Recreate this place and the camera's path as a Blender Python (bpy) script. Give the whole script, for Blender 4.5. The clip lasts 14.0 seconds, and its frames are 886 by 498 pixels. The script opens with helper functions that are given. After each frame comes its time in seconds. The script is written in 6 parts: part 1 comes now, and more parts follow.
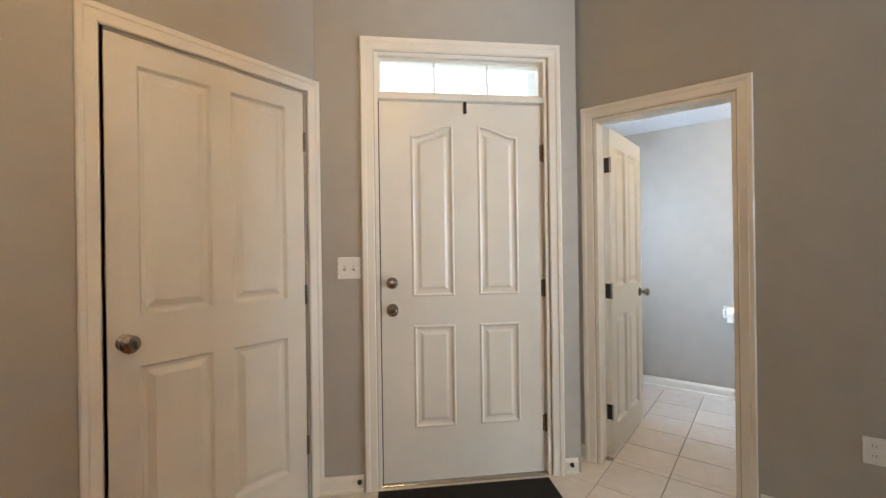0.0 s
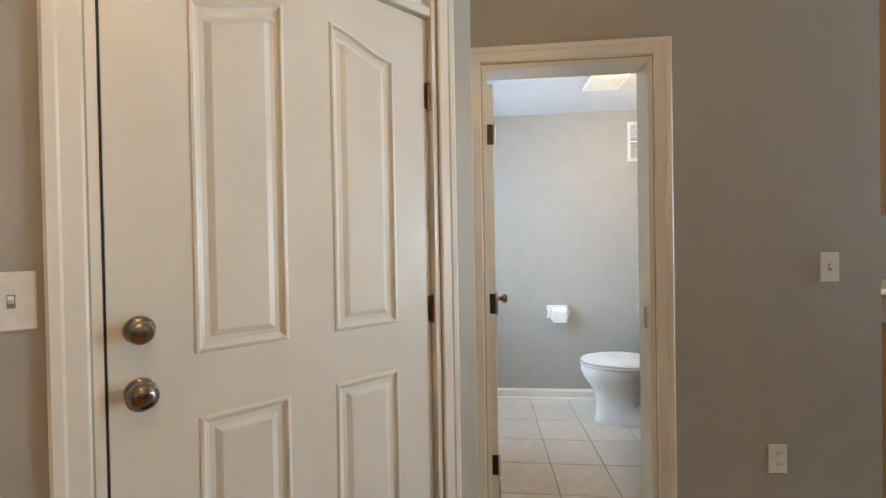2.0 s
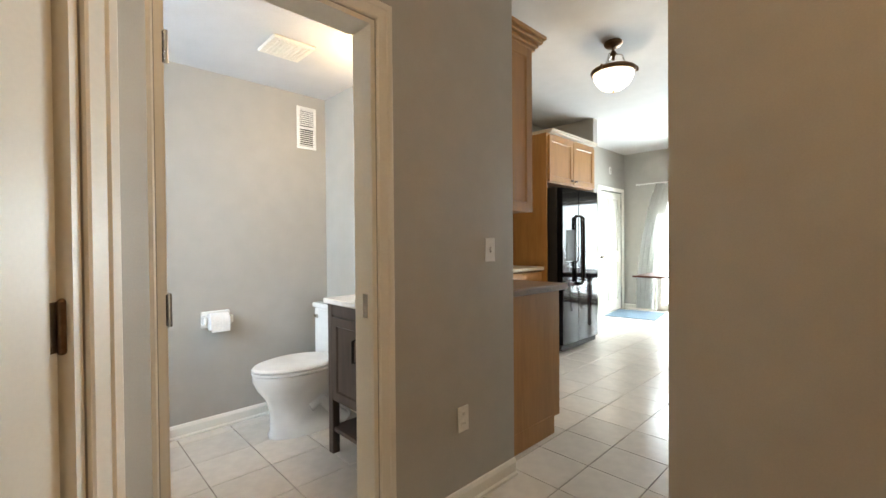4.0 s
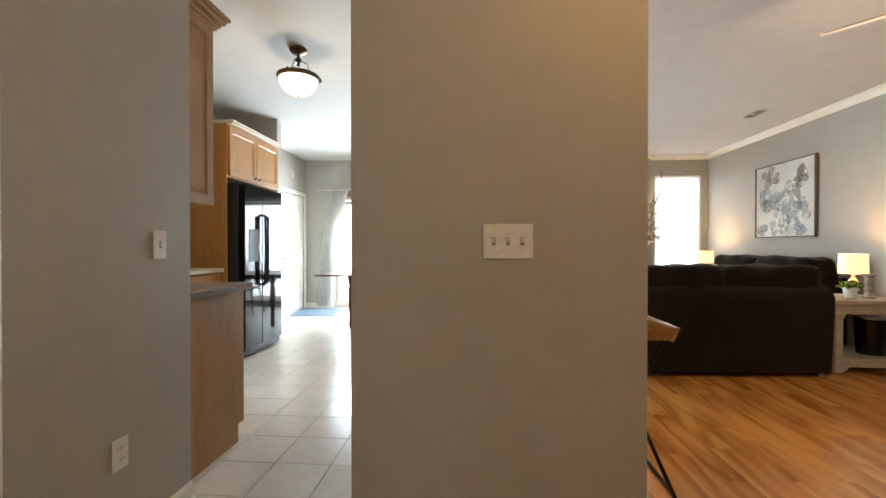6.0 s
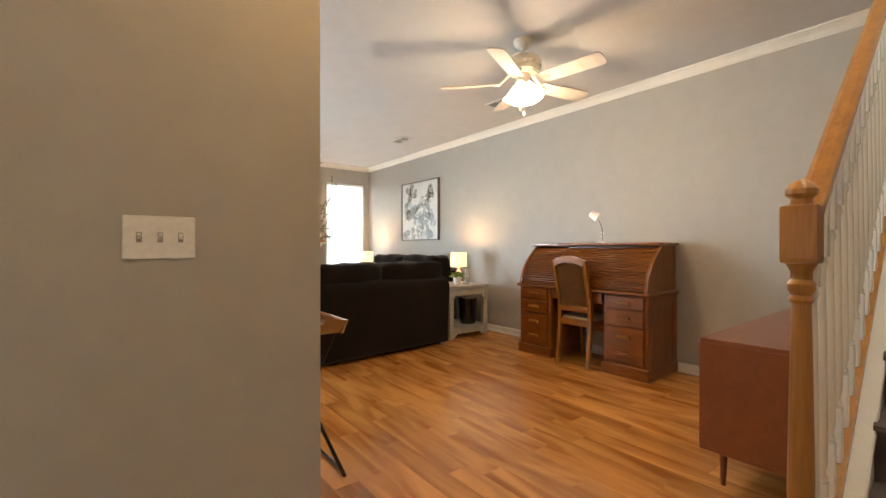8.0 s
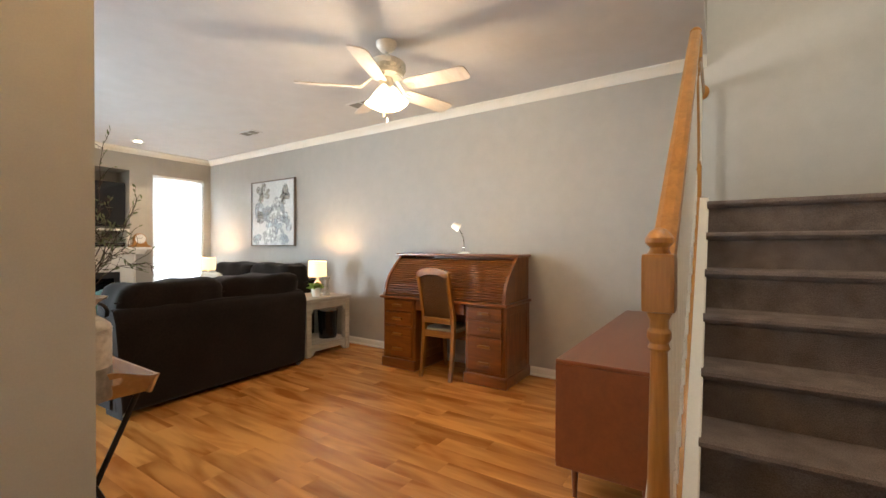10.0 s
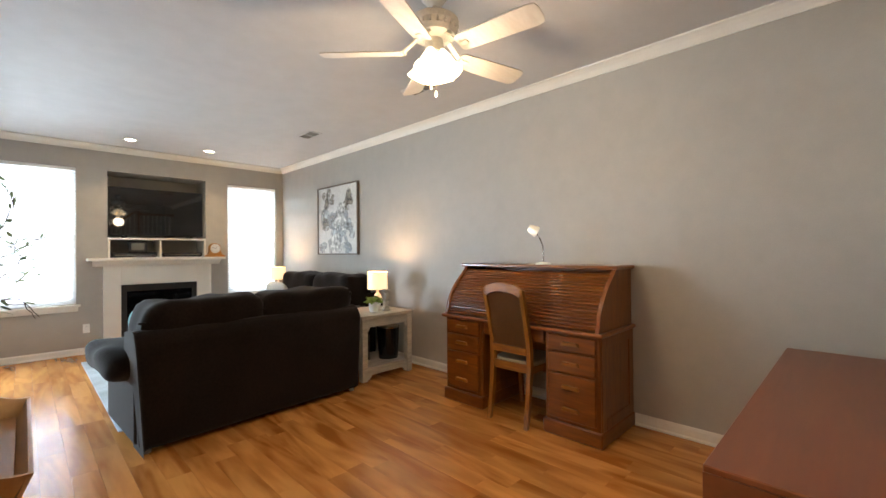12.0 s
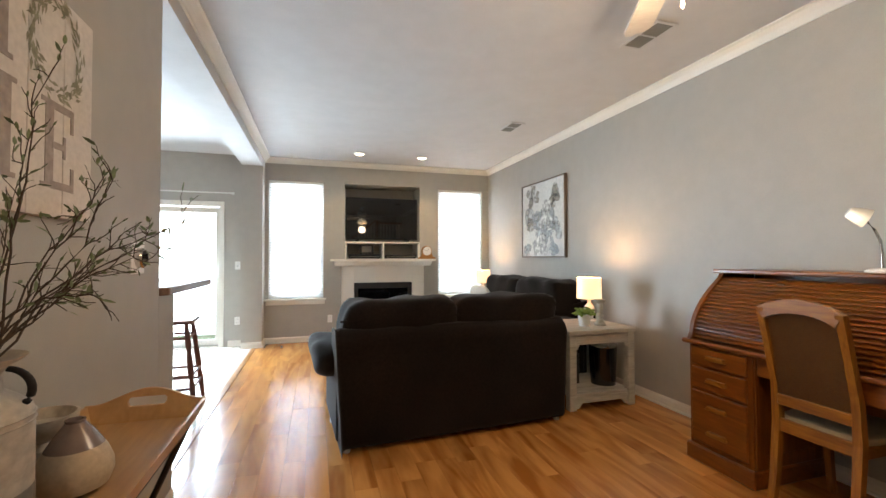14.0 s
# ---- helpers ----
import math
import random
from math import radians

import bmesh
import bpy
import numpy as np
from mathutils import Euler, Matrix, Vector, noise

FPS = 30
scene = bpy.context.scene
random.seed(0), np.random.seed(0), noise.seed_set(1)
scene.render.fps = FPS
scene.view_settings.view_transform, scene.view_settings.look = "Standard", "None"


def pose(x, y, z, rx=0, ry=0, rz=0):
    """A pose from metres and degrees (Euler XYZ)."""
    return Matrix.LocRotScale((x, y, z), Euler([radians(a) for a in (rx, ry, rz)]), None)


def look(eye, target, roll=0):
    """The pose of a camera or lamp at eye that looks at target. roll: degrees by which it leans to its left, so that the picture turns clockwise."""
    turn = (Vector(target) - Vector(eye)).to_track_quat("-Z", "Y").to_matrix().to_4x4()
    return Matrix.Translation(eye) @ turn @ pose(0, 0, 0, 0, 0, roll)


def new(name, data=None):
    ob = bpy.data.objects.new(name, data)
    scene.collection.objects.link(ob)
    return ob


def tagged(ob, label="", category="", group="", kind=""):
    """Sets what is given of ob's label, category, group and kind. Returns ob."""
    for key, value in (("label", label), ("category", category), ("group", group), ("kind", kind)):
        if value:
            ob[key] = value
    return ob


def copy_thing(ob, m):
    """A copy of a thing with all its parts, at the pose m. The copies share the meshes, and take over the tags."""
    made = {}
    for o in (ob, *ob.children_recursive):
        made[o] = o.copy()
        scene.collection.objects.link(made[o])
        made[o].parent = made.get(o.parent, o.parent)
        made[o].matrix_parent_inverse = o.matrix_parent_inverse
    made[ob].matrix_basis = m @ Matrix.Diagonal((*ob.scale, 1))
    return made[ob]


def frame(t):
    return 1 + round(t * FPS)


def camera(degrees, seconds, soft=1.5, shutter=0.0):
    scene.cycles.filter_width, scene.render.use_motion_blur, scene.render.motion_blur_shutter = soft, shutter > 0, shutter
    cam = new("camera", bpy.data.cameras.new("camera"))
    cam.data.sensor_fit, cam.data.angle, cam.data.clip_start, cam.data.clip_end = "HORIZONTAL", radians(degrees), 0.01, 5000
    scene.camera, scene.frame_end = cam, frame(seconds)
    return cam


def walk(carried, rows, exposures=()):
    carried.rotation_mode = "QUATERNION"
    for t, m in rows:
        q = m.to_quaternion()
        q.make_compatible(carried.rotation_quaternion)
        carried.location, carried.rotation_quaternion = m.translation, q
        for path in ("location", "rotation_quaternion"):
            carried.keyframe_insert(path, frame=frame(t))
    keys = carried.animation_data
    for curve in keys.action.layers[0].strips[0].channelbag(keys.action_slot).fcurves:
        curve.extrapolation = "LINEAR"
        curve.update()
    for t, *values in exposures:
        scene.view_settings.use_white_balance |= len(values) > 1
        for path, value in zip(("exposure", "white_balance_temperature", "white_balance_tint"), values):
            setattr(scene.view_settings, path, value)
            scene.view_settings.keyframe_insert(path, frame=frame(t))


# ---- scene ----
cam = camera(93.4, 14.0)
PATH = [
    (0, (1.031, 0.981, 1.258), (-0.547, -0.248, 1.258), -0.8),
    (0.5, (0.856, 0.787, 1.26), (-0.82, -0.305, 1.253), -0.8),
    (1, (0.694, 0.56, 1.252), (-1.107, -0.309, 1.245), -0.8),
    (1.5, (0.527, 0.343, 1.253), (-1.392, -0.22, 1.241), -1.0),
    (2, (0.32, 0.172, 1.259), (-1.672, -0.011, 1.239), -1.0),
    (2.2, (0.248, 0.114, 1.252), (-1.752, 0.099, 1.235), -1.2),
    (4.3, (-0.167, -0.047, 1.163), (-1.428, 1.505, 1.144), -0.2),
    (4.5, (-0.173, -0.064, 1.157), (-1.305, 1.585, 1.142), -0.1),
    (5, (-0.161, -0.078, 1.165), (-0.952, 1.759, 1.15), -0.1),
    (5.5, (-0.165, -0.1, 1.155), (-0.648, 1.841, 1.147), 0.0),
    (6, (-0.154, -0.087, 1.141), (-0.305, 1.907, 1.128), -0.0),
    (6.5, (-0.154, -0.056, 1.116), (0.049, 1.933, 1.103), 0.2),
    (7, (-0.156, -0.039, 1.105), (0.4, 1.882, 1.097), 0.2),
    (7.5, (-0.14, -0.036, 1.126), (0.765, 1.747, 1.119), -0.0),
    (8, (-0.14, -0.054, 1.129), (1.095, 1.519, 1.124), 0.0),
    (8.5, (-0.156, -0.066, 1.172), (1.322, 1.282, 1.162), -0.0),
    (9, (-0.165, -0.053, 1.198), (1.467, 1.103, 1.182), -0.1),
    (9.2, (-0.144, -0.038, 1.203), (1.528, 1.059, 1.191), 0.1),
    (11.3, (0.49, 0.348, 1.325), (2.111, 1.518, 1.318), -0.6),
    (11.5, (0.572, 0.374, 1.317), (2.146, 1.608, 1.316), -0.6),
    (12, (0.726, 0.44, 1.291), (2.144, 1.851, 1.302), -0.5),
    (12.5, (0.824, 0.555, 1.282), (2.049, 2.136, 1.3), -0.5),
    (13, (0.911, 0.665, 1.264), (1.921, 2.392, 1.293), -0.4),
    (13.5, (1.027, 0.771, 1.256), (1.814, 2.61, 1.293), -0.2),
    (14, (1.097, 0.938, 1.253), (1.678, 2.852, 1.296), -0.1),
]
walk(cam, [(t, look(eye, target, roll)) for t, eye, target, roll in PATH],
     [(0, -0.16, 6250, 10), (1, -0.19, 6250, 10), (2, -0.30, 6400, 10), (4.5, -0.32, 7250, 10), (6.5, -0.30, 6850, 10), (7.5, -0.18, 6900, 10),
      (9, 0.0, 6500, 10), (10.5, -0.1, 6450, 10), (12, -0.29, 6300, 10), (14, -0.32, 6350, 10)])

# ---- helpers of this scene ----
def lamp(name, kind, m, energy, color, size=0.1, size_y=None, spread=180):
    data = bpy.data.lights.new(name, kind)
    data.energy, data.color = energy, color
    if kind == "AREA":
        data.shape = "RECTANGLE" if size_y else "SQUARE"
        data.size = size
        data.spread = radians(spread)
        if size_y:
            data.size_y = size_y
    elif kind == "SUN":
        data.angle = radians(size)
    else:
        data.shadow_soft_size = size
    ob = new(name, data)
    ob.matrix_world = m
    return ob


WARM, COOL = (1.0, 0.72, 0.42), (0.74, 0.88, 1.0)
world = bpy.data.worlds.new("sky")
world.use_nodes = True
scene.world = world
_n = world.node_tree.nodes
_sky = _n.new("ShaderNodeTexSky")
_sky.sky_type, _sky.sun_disc = "NISHITA", False
_sky.sun_elevation, _sky.sun_rotation = radians(38), radians(20)
world.node_tree.links.new(_sky.outputs[0], _n["Background"].inputs[0])
_n["Background"].inputs[1].default_value = 0.12
lamp("sun", "SUN", look((0, 20, 15), (0, 0, 0)), 2.0, (1, 0.95, 0.88), 0.6)

# daylight in the openings of the outer walls
lamp("window_light", "AREA", look((0.80, 7.72, 1.53), (0.80, 0, 1.3)), 48, COOL, 0.75, 1.7)
lamp("window_light", "AREA", look((3.42, 7.72, 1.53), (3.42, 0, 1.3)), 42, COOL, 0.75, 1.7)
lamp("window_light", "AREA", look((-1.485, 7.68, 1.02), (-1.485, 0, -2.2)), 500, (0.70, 0.87, 1.0), 2.45, 1.9)
lamp("window_light", "AREA", look((-2.20, -0.31, 1.45), (-2.20, 3, 1.3)), 58, (0.56, 0.75, 1.0), 1.1, 1.1)
lamp("window_light", "AREA", look((-1.06, -0.59, 2.22), (0, 0.45, 1.9)), 1.5, COOL, 0.75, 0.22)
# added stand-in for light from upstairs; no window is built in the stairwell
lamp("window_light", "AREA", look((1.30, -0.35, 4.1), (3.4, -0.35, 1.6)), 74, (1.0, 0.90, 0.74), 0.9, 1.2)
# lamps of the house
lamp("fan_bulb", "POINT", pose(2.36, 2.12, 2.10), 38, (1.0, 0.74, 0.47), 0.10)
lamp("kitchen_bulb", "POINT", pose(-1.58, 3.21, 2.26), 15, (1, 0.84, 0.62), 0.12)
lamp("hall_bulb", "POINT", pose(0.60, 0.48, 2.52), 24, (1.0, 0.60, 0.24), 0.12)
lamp("table_lamp_bulb", "POINT", pose(3.55, 4.30, 1.0), 28, (1, 0.68, 0.36), 0.05)
lamp("table_lamp_bulb", "POINT", pose(3.58, 6.98, 1.0), 30, (1, 0.68, 0.36), 0.05)
lamp("desk_lamp_bulb", "POINT", pose(3.505, 2.285, 1.430), 0.5, (1, 0.80, 0.55), 0.02)
for _x in (1.68, 2.59):
    lamp("downlight_bulb", "SPOT", pose(_x, 6.94, 2.72), 48, WARM, 0.07).data.spot_size = radians(110)
lamp("bathroom_bulb", "POINT", pose(-2.1, 1.36, 2.05), 21, (1, 0.79, 0.54), 0.05)

# ---- materials ----
def material(name, color, rough=0.5, metal=0.0, grain=0.06, size=40.0, bump=0.02, blotch=0.05, spec=0.5, vary=0.0, **more):
    """A painted, plastic, metal or cloth surface: two scales of colour variation and a fine relief."""
    m = bpy.data.materials.new(name)
    m.use_nodes = True
    nt = m.node_tree
    b = nt.nodes["Principled BSDF"]
    b.inputs["Roughness"].default_value, b.inputs["Metallic"].default_value = rough, metal
    b.inputs["Specular IOR Level"].default_value = spec
    for key, value in more.items():
        b.inputs[key.replace("_", " ")].default_value = value
    tc = nt.nodes.new("ShaderNodeTexCoord")
    fine, broad = nt.nodes.new("ShaderNodeTexNoise"), nt.nodes.new("ShaderNodeTexNoise")
    fine.inputs["Scale"].default_value, broad.inputs["Scale"].default_value = size, size / 25
    fine.inputs["Detail"].default_value = 4
    for n in (fine, broad):
        nt.links.new(tc.outputs["Object"], n.inputs["Vector"])
    prev = None
    for n, amount in ((fine, grain), (broad, blotch)):
        mix = nt.nodes.new("ShaderNodeMix")
        mix.data_type, mix.blend_type = "RGBA", "MULTIPLY"
        ramp = nt.nodes.new("ShaderNodeMapRange")
        ramp.inputs[1].default_value, ramp.inputs[2].default_value = 0.3, 0.7
        ramp.inputs[3].default_value, ramp.inputs[4].default_value = 1 - amount, 1 + amount
        nt.links.new(n.outputs["Fac"], ramp.inputs[0])
        mix.inputs[0].default_value = 1
        if prev:
            nt.links.new(prev, mix.inputs[6])
        else:
            mix.inputs[6].default_value = (*color, 1)
        nt.links.new(ramp.outputs[0], mix.inputs[7])
        prev = mix.outputs[2]
    if vary:
        info, ramp, mix = nt.nodes.new("ShaderNodeObjectInfo"), nt.nodes.new("ShaderNodeMapRange"), nt.nodes.new("ShaderNodeMix")
        mix.data_type, mix.blend_type = "RGBA", "MULTIPLY"
        mix.inputs[0].default_value = 1
        ramp.inputs[3].default_value, ramp.inputs[4].default_value = 1 - vary, 1 + vary
        nt.links.new(info.outputs["Random"], ramp.inputs[0])
        nt.links.new(prev, mix.inputs[6])
        nt.links.new(ramp.outputs[0], mix.inputs[7])
        prev = mix.outputs[2]
    nt.links.new(prev, b.inputs["Base Color"])
    if bump:
        bp = nt.nodes.new("ShaderNodeBump")
        bp.inputs["Strength"].default_value, bp.inputs["Distance"].default_value = min(1, bump * 10), bump * 0.02
        nt.links.new(fine.outputs["Fac"], bp.inputs["Height"])
        nt.links.new(bp.outputs[0], b.inputs["Normal"])
    return m


def wood(name, dark, light, rough=0.35, stretch=(14, 14, 1.2), bump=0.02, vary=0.0, coat=0.0, streak=0.45, figure=0.6):
    """Timber whose grain runs along the axis with the smallest stretch (object space)."""
    m = bpy.data.materials.new(name)
    m.use_nodes = True
    nt = m.node_tree
    b = nt.nodes["Principled BSDF"]
    b.inputs["Roughness"].default_value = rough
    b.inputs["Coat Weight"].default_value, b.inputs["Coat Roughness"].default_value = coat, 0.12
    tc, mp = nt.nodes.new("ShaderNodeTexCoord"), nt.nodes.new("ShaderNodeMapping")
    mp.inputs["Scale"].default_value = stretch
    nt.links.new(tc.outputs["Object"], mp.inputs["Vector"])
    info = nt.nodes.new("ShaderNodeObjectInfo")
    if vary:
        scale = nt.nodes.new("ShaderNodeMath")
        scale.operation = "MULTIPLY"
        scale.inputs[1].default_value = 60
        nt.links.new(info.outputs["Random"], scale.inputs[0])
        comb = nt.nodes.new("ShaderNodeCombineXYZ")
        for i in range(3):
            nt.links.new(scale.outputs[0], comb.inputs[i])
        nt.links.new(comb.outputs[0], mp.inputs["Location"])
    grain, rings = nt.nodes.new("ShaderNodeTexNoise"), nt.nodes.new("ShaderNodeTexNoise")
    grain.inputs["Scale"].default_value, grain.inputs["Detail"].default_value = 6, 6
    rings.inputs["Scale"].default_value, rings.inputs["Distortion"].default_value = 0.9, 1.6
    for n in (grain, rings):
        nt.links.new(mp.outputs[0], n.inputs["Vector"])
    add = nt.nodes.new("ShaderNodeMath")
    add.operation = "MULTIPLY_ADD"
    add.inputs[1].default_value = streak
    nt.links.new(grain.outputs["Fac"], add.inputs[0])
    half = nt.nodes.new("ShaderNodeMath")
    half.operation = "MULTIPLY"
    half.inputs[1].default_value = figure
    nt.links.new(rings.outputs["Fac"], half.inputs[0])
    nt.links.new(half.outputs[0], add.inputs[2])
    ramp = nt.nodes.new("ShaderNodeValToRGB")
    ramp.color_ramp.elements[0].position, ramp.color_ramp.elements[1].position = 0.36, 0.66
    ramp.color_ramp.elements[0].color, ramp.color_ramp.elements[1].color = (*dark, 1), (*light, 1)
    nt.links.new(add.outputs[0], ramp.inputs[0])
    out = ramp.outputs[0]
    if vary:
        mr, mix = nt.nodes.new("ShaderNodeMapRange"), nt.nodes.new("ShaderNodeMix")
        mr.inputs[3].default_value, mr.inputs[4].default_value = 1 - vary, 1 + vary
        nt.links.new(info.outputs["Random"], mr.inputs[0])
        mix.data_type, mix.blend_type = "RGBA", "MULTIPLY"
        mix.inputs[0].default_value = 1
        nt.links.new(out, mix.inputs[6])
        nt.links.new(mr.outputs[0], mix.inputs[7])
        out = mix.outputs[2]
    nt.links.new(out, b.inputs["Base Color"])
    bp = nt.nodes.new("ShaderNodeBump")
    bp.inputs["Strength"].default_value, bp.inputs["Distance"].default_value = min(1, bump * 10), bump * 0.02
    nt.links.new(grain.outputs["Fac"], bp.inputs["Height"])
    nt.links.new(bp.outputs[0], b.inputs["Normal"])
    return m


def glowing(name, color, strength):
    m = material(name, color, 0.4)
    b = m.node_tree.nodes["Principled BSDF"]
    b.inputs["Emission Color"].default_value = (*color, 1)
    b.inputs["Emission Strength"].default_value = strength
    return m


def clear_glass(name, color=(1, 1, 1), rough=0.0):
    m = material(name, color, rough, bump=0, grain=0, blotch=0)
    m.node_tree.nodes["Principled BSDF"].inputs["Transmission Weight"].default_value = 1.0
    m.node_tree.nodes["Principled BSDF"].inputs["IOR"].default_value = 1.45
    return m


def sheer(name, color, through_=0.7):
    """Thin white cloth: part of the light passes through it."""
    m = material(name, color, 0.9, size=200, grain=0.04, bump=0.02, spec=0.1)
    nt = m.node_tree
    out, tl, mix = nt.nodes["Material Output"], nt.nodes.new("ShaderNodeBsdfTranslucent"), nt.nodes.new("ShaderNodeMixShader")
    tl.inputs["Color"].default_value = (*color, 1)
    mix.inputs[0].default_value = through_
    nt.links.new(nt.nodes["Principled BSDF"].outputs[0], mix.inputs[1])
    nt.links.new(tl.outputs[0], mix.inputs[2])
    nt.links.new(mix.outputs[0], out.inputs["Surface"])
    return m


PAINT = material("greige wall paint", (0.412, 0.391, 0.350), 0.55, size=220, grain=0.03, bump=0.02, blotch=0.03)
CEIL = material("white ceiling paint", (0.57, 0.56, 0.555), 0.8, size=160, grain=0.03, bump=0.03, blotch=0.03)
TRIM = material("white trim paint", (0.78, 0.75, 0.68), 0.35, size=90, grain=0.02, bump=0.008, blotch=0.03)
DOOR = material("off-white door paint", (0.72, 0.69, 0.62), 0.33, size=120, grain=0.02, bump=0.012, blotch=0.03)
OAK_FLOOR = wood("oak laminate floor", (0.33, 0.116, 0.022), (0.64, 0.288, 0.076), 0.22, (5.0, 0.9, 5.0), 0.002, 0.14, 0.06, 0.16, 0.88)
TILE = material("cream ceramic tile", (0.66, 0.60, 0.53), 0.22, size=14, grain=0.06, bump=0.004, blotch=0.07, vary=0.05)
GROUT = material("grey-brown grout", (0.30, 0.25, 0.21), 0.9, size=200, grain=0.12)
DESK_OAK = wood("brown oak veneer", (0.155, 0.042, 0.004), (0.285, 0.092, 0.011), 0.28, (1.5, 14, 14), 0.008, 0.0, 0.35, 0.32)
DESK_OAK_V = wood("brown oak upright", (0.155, 0.043, 0.004), (0.28, 0.092, 0.011), 0.28, (14, 14, 1.3), 0.008, 0.0, 0.3, 0.32)
HONEY_OAK = wood("honey oak", (0.32, 0.135, 0.021), (0.45, 0.205, 0.041), 0.28, (18, 18, 1.5), 0.006, 0.0, 0.4)
HONEY_OAK_X = wood("honey oak rail", (0.32, 0.135, 0.021), (0.45, 0.205, 0.041), 0.28, (1.5, 18, 18), 0.006, 0.0, 0.4)
MAPLE = wood("maple cabinet", (0.33, 0.152, 0.039), (0.41, 0.198, 0.056), 0.38, (8, 8, 0.9), 0.008)
TEAK = wood("red-brown teak veneer", (0.165, 0.043, 0.012), (0.200, 0.057, 0.016), 0.30, (1.1, 10, 10), 0.006)
TRAY_WOOD = wood("tan tray timber", (0.36, 0.195, 0.072), (0.50, 0.295, 0.120), 0.42, (10, 1.2, 10), 0.01, 0.0, 0.15, 0.3)
WASHED = wood("whitewashed pine", (0.36, 0.34, 0.29), (0.55, 0.53, 0.48), 0.6, (1.5, 12, 12), 0.02)
WALNUT = wood("dark walnut", (0.035, 0.022, 0.016), (0.075, 0.048, 0.035), 0.45, (10, 10, 1.2), 0.012)
SOFA = material("charcoal microfibre", (0.0115, 0.0076, 0.0060), 0.95, size=60, grain=0.25, bump=0.05, blotch=0.25, spec=0.10, Sheen_Weight=0.10)
CARPET = material("brown cut-pile carpet", (0.155, 0.122, 0.107), 1.0, size=240, grain=0.25, bump=0.25, blotch=0.22, spec=0.05)
CHROME = material("brushed nickel", (0.55, 0.52, 0.48), 0.22, 1.0, size=200, bump=0.004)
KNOB_METAL = material("dark satin nickel", (0.26, 0.225, 0.19), 0.20, 1.0, size=200, bump=0.004)
CHAIR_OAK = wood("brown oak chair", (0.17, 0.055, 0.006), (0.36, 0.150, 0.018), 0.30, (18, 18, 1.5), 0.012, 0.0, 0.3)
CHAIR_OAK_X = wood("brown oak chair rail", (0.17, 0.055, 0.006), (0.36, 0.150, 0.018), 0.30, (1.5, 18, 18), 0.012, 0.0, 0.3)
HINGE = material("grey steel hinge", (0.20, 0.185, 0.17), 0.35, 0.9, size=150, grain=0.12)
BRONZE = material("aged bronze", (0.16, 0.10, 0.06), 0.35, 1.0, size=80, grain=0.2)
DARK_METAL = material("dark steel", (0.035, 0.03, 0.028), 0.45, 0.8, size=120, grain=0.15)
BLACK = material("black gloss plastic", (0.008, 0.008, 0.009), 0.12, size=60, bump=0)
MATT_BLACK = material("matt black plastic", (0.012, 0.012, 0.013), 0.55, size=160)
SCREEN = material("dark screen glass", (0.004, 0.004, 0.005), 0.03, bump=0, grain=0)
PLATE = material("white plastic plate", (0.78, 0.77, 0.74), 0.35, size=60, bump=0)
PORCELAIN = material("white porcelain", (0.80, 0.79, 0.76), 0.10, size=8, bump=0, blotch=0.02)
PAPER = material("white paper", (0.82, 0.81, 0.79), 0.9, size=120, bump=0.03)
MATBLACK = material("black rubber mat", (0.014, 0.013, 0.013), 0.95, size=300, grain=0.4, bump=0.4)
VENT_GREY = material("grey-brown enamel", (0.17, 0.155, 0.13), 0.6, size=60)
GLASS = clear_glass("window glass")
CANE = material("brown cane weave", (0.25, 0.105, 0.026), 0.5, size=420, grain=0.5, bump=0.5)
CREAM_CLOTH = material("pale olive seat cloth", (0.33, 0.30, 0.22), 0.95, size=250, grain=0.15, bump=0.1)


# ---- mesh helpers ----
def thing(name, m=None, label="", category="", group="", kind=""):
    ob = new(name)
    ob.matrix_world = m or Matrix()
    return tagged(ob, label, category, group, kind)


def part(name, bm, mat, parent=None, label="", smooth=False):
    me = bpy.data.meshes.new(name)
    bmesh.ops.recalc_face_normals(bm, faces=bm.faces)
    if smooth:
        for f in bm.faces:
            f.smooth = True
    bm.to_mesh(me)
    bm.free()
    me.materials.append(mat)
    ob = new(name, me)
    if parent:
        ob.parent = parent
    if label:
        ob["label"] = label
    if smooth:
        me.set_sharp_from_angle(angle=radians(38))
    return ob


def box(x0, x1, y0, y1, z0, z1, bevel=0.0, bm=None, seg=1):
    own = bmesh.new()
    vs = bmesh.ops.create_cube(own, size=1)["verts"]
    for v in vs:
        v.co = Vector(((x0 + x1) / 2 + v.co.x * (x1 - x0), (y0 + y1) / 2 + v.co.y * (y1 - y0), (z0 + z1) / 2 + v.co.z * (z1 - z0)))
    if bevel:
        bmesh.ops.bevel(own, geom=own.edges[:], offset=bevel, segments=seg, profile=0.7, affect="EDGES")
    return merge(bm, own)


def merge(bm, own, m=None):
    if m is not None:
        bmesh.ops.transform(own, matrix=m, verts=own.verts)
    if bm is None:
        return own
    tmp = bpy.data.meshes.new("tmp")
    own.to_mesh(tmp)
    own.free()
    bm.from_mesh(tmp)
    bpy.data.meshes.remove(tmp)
    return bm


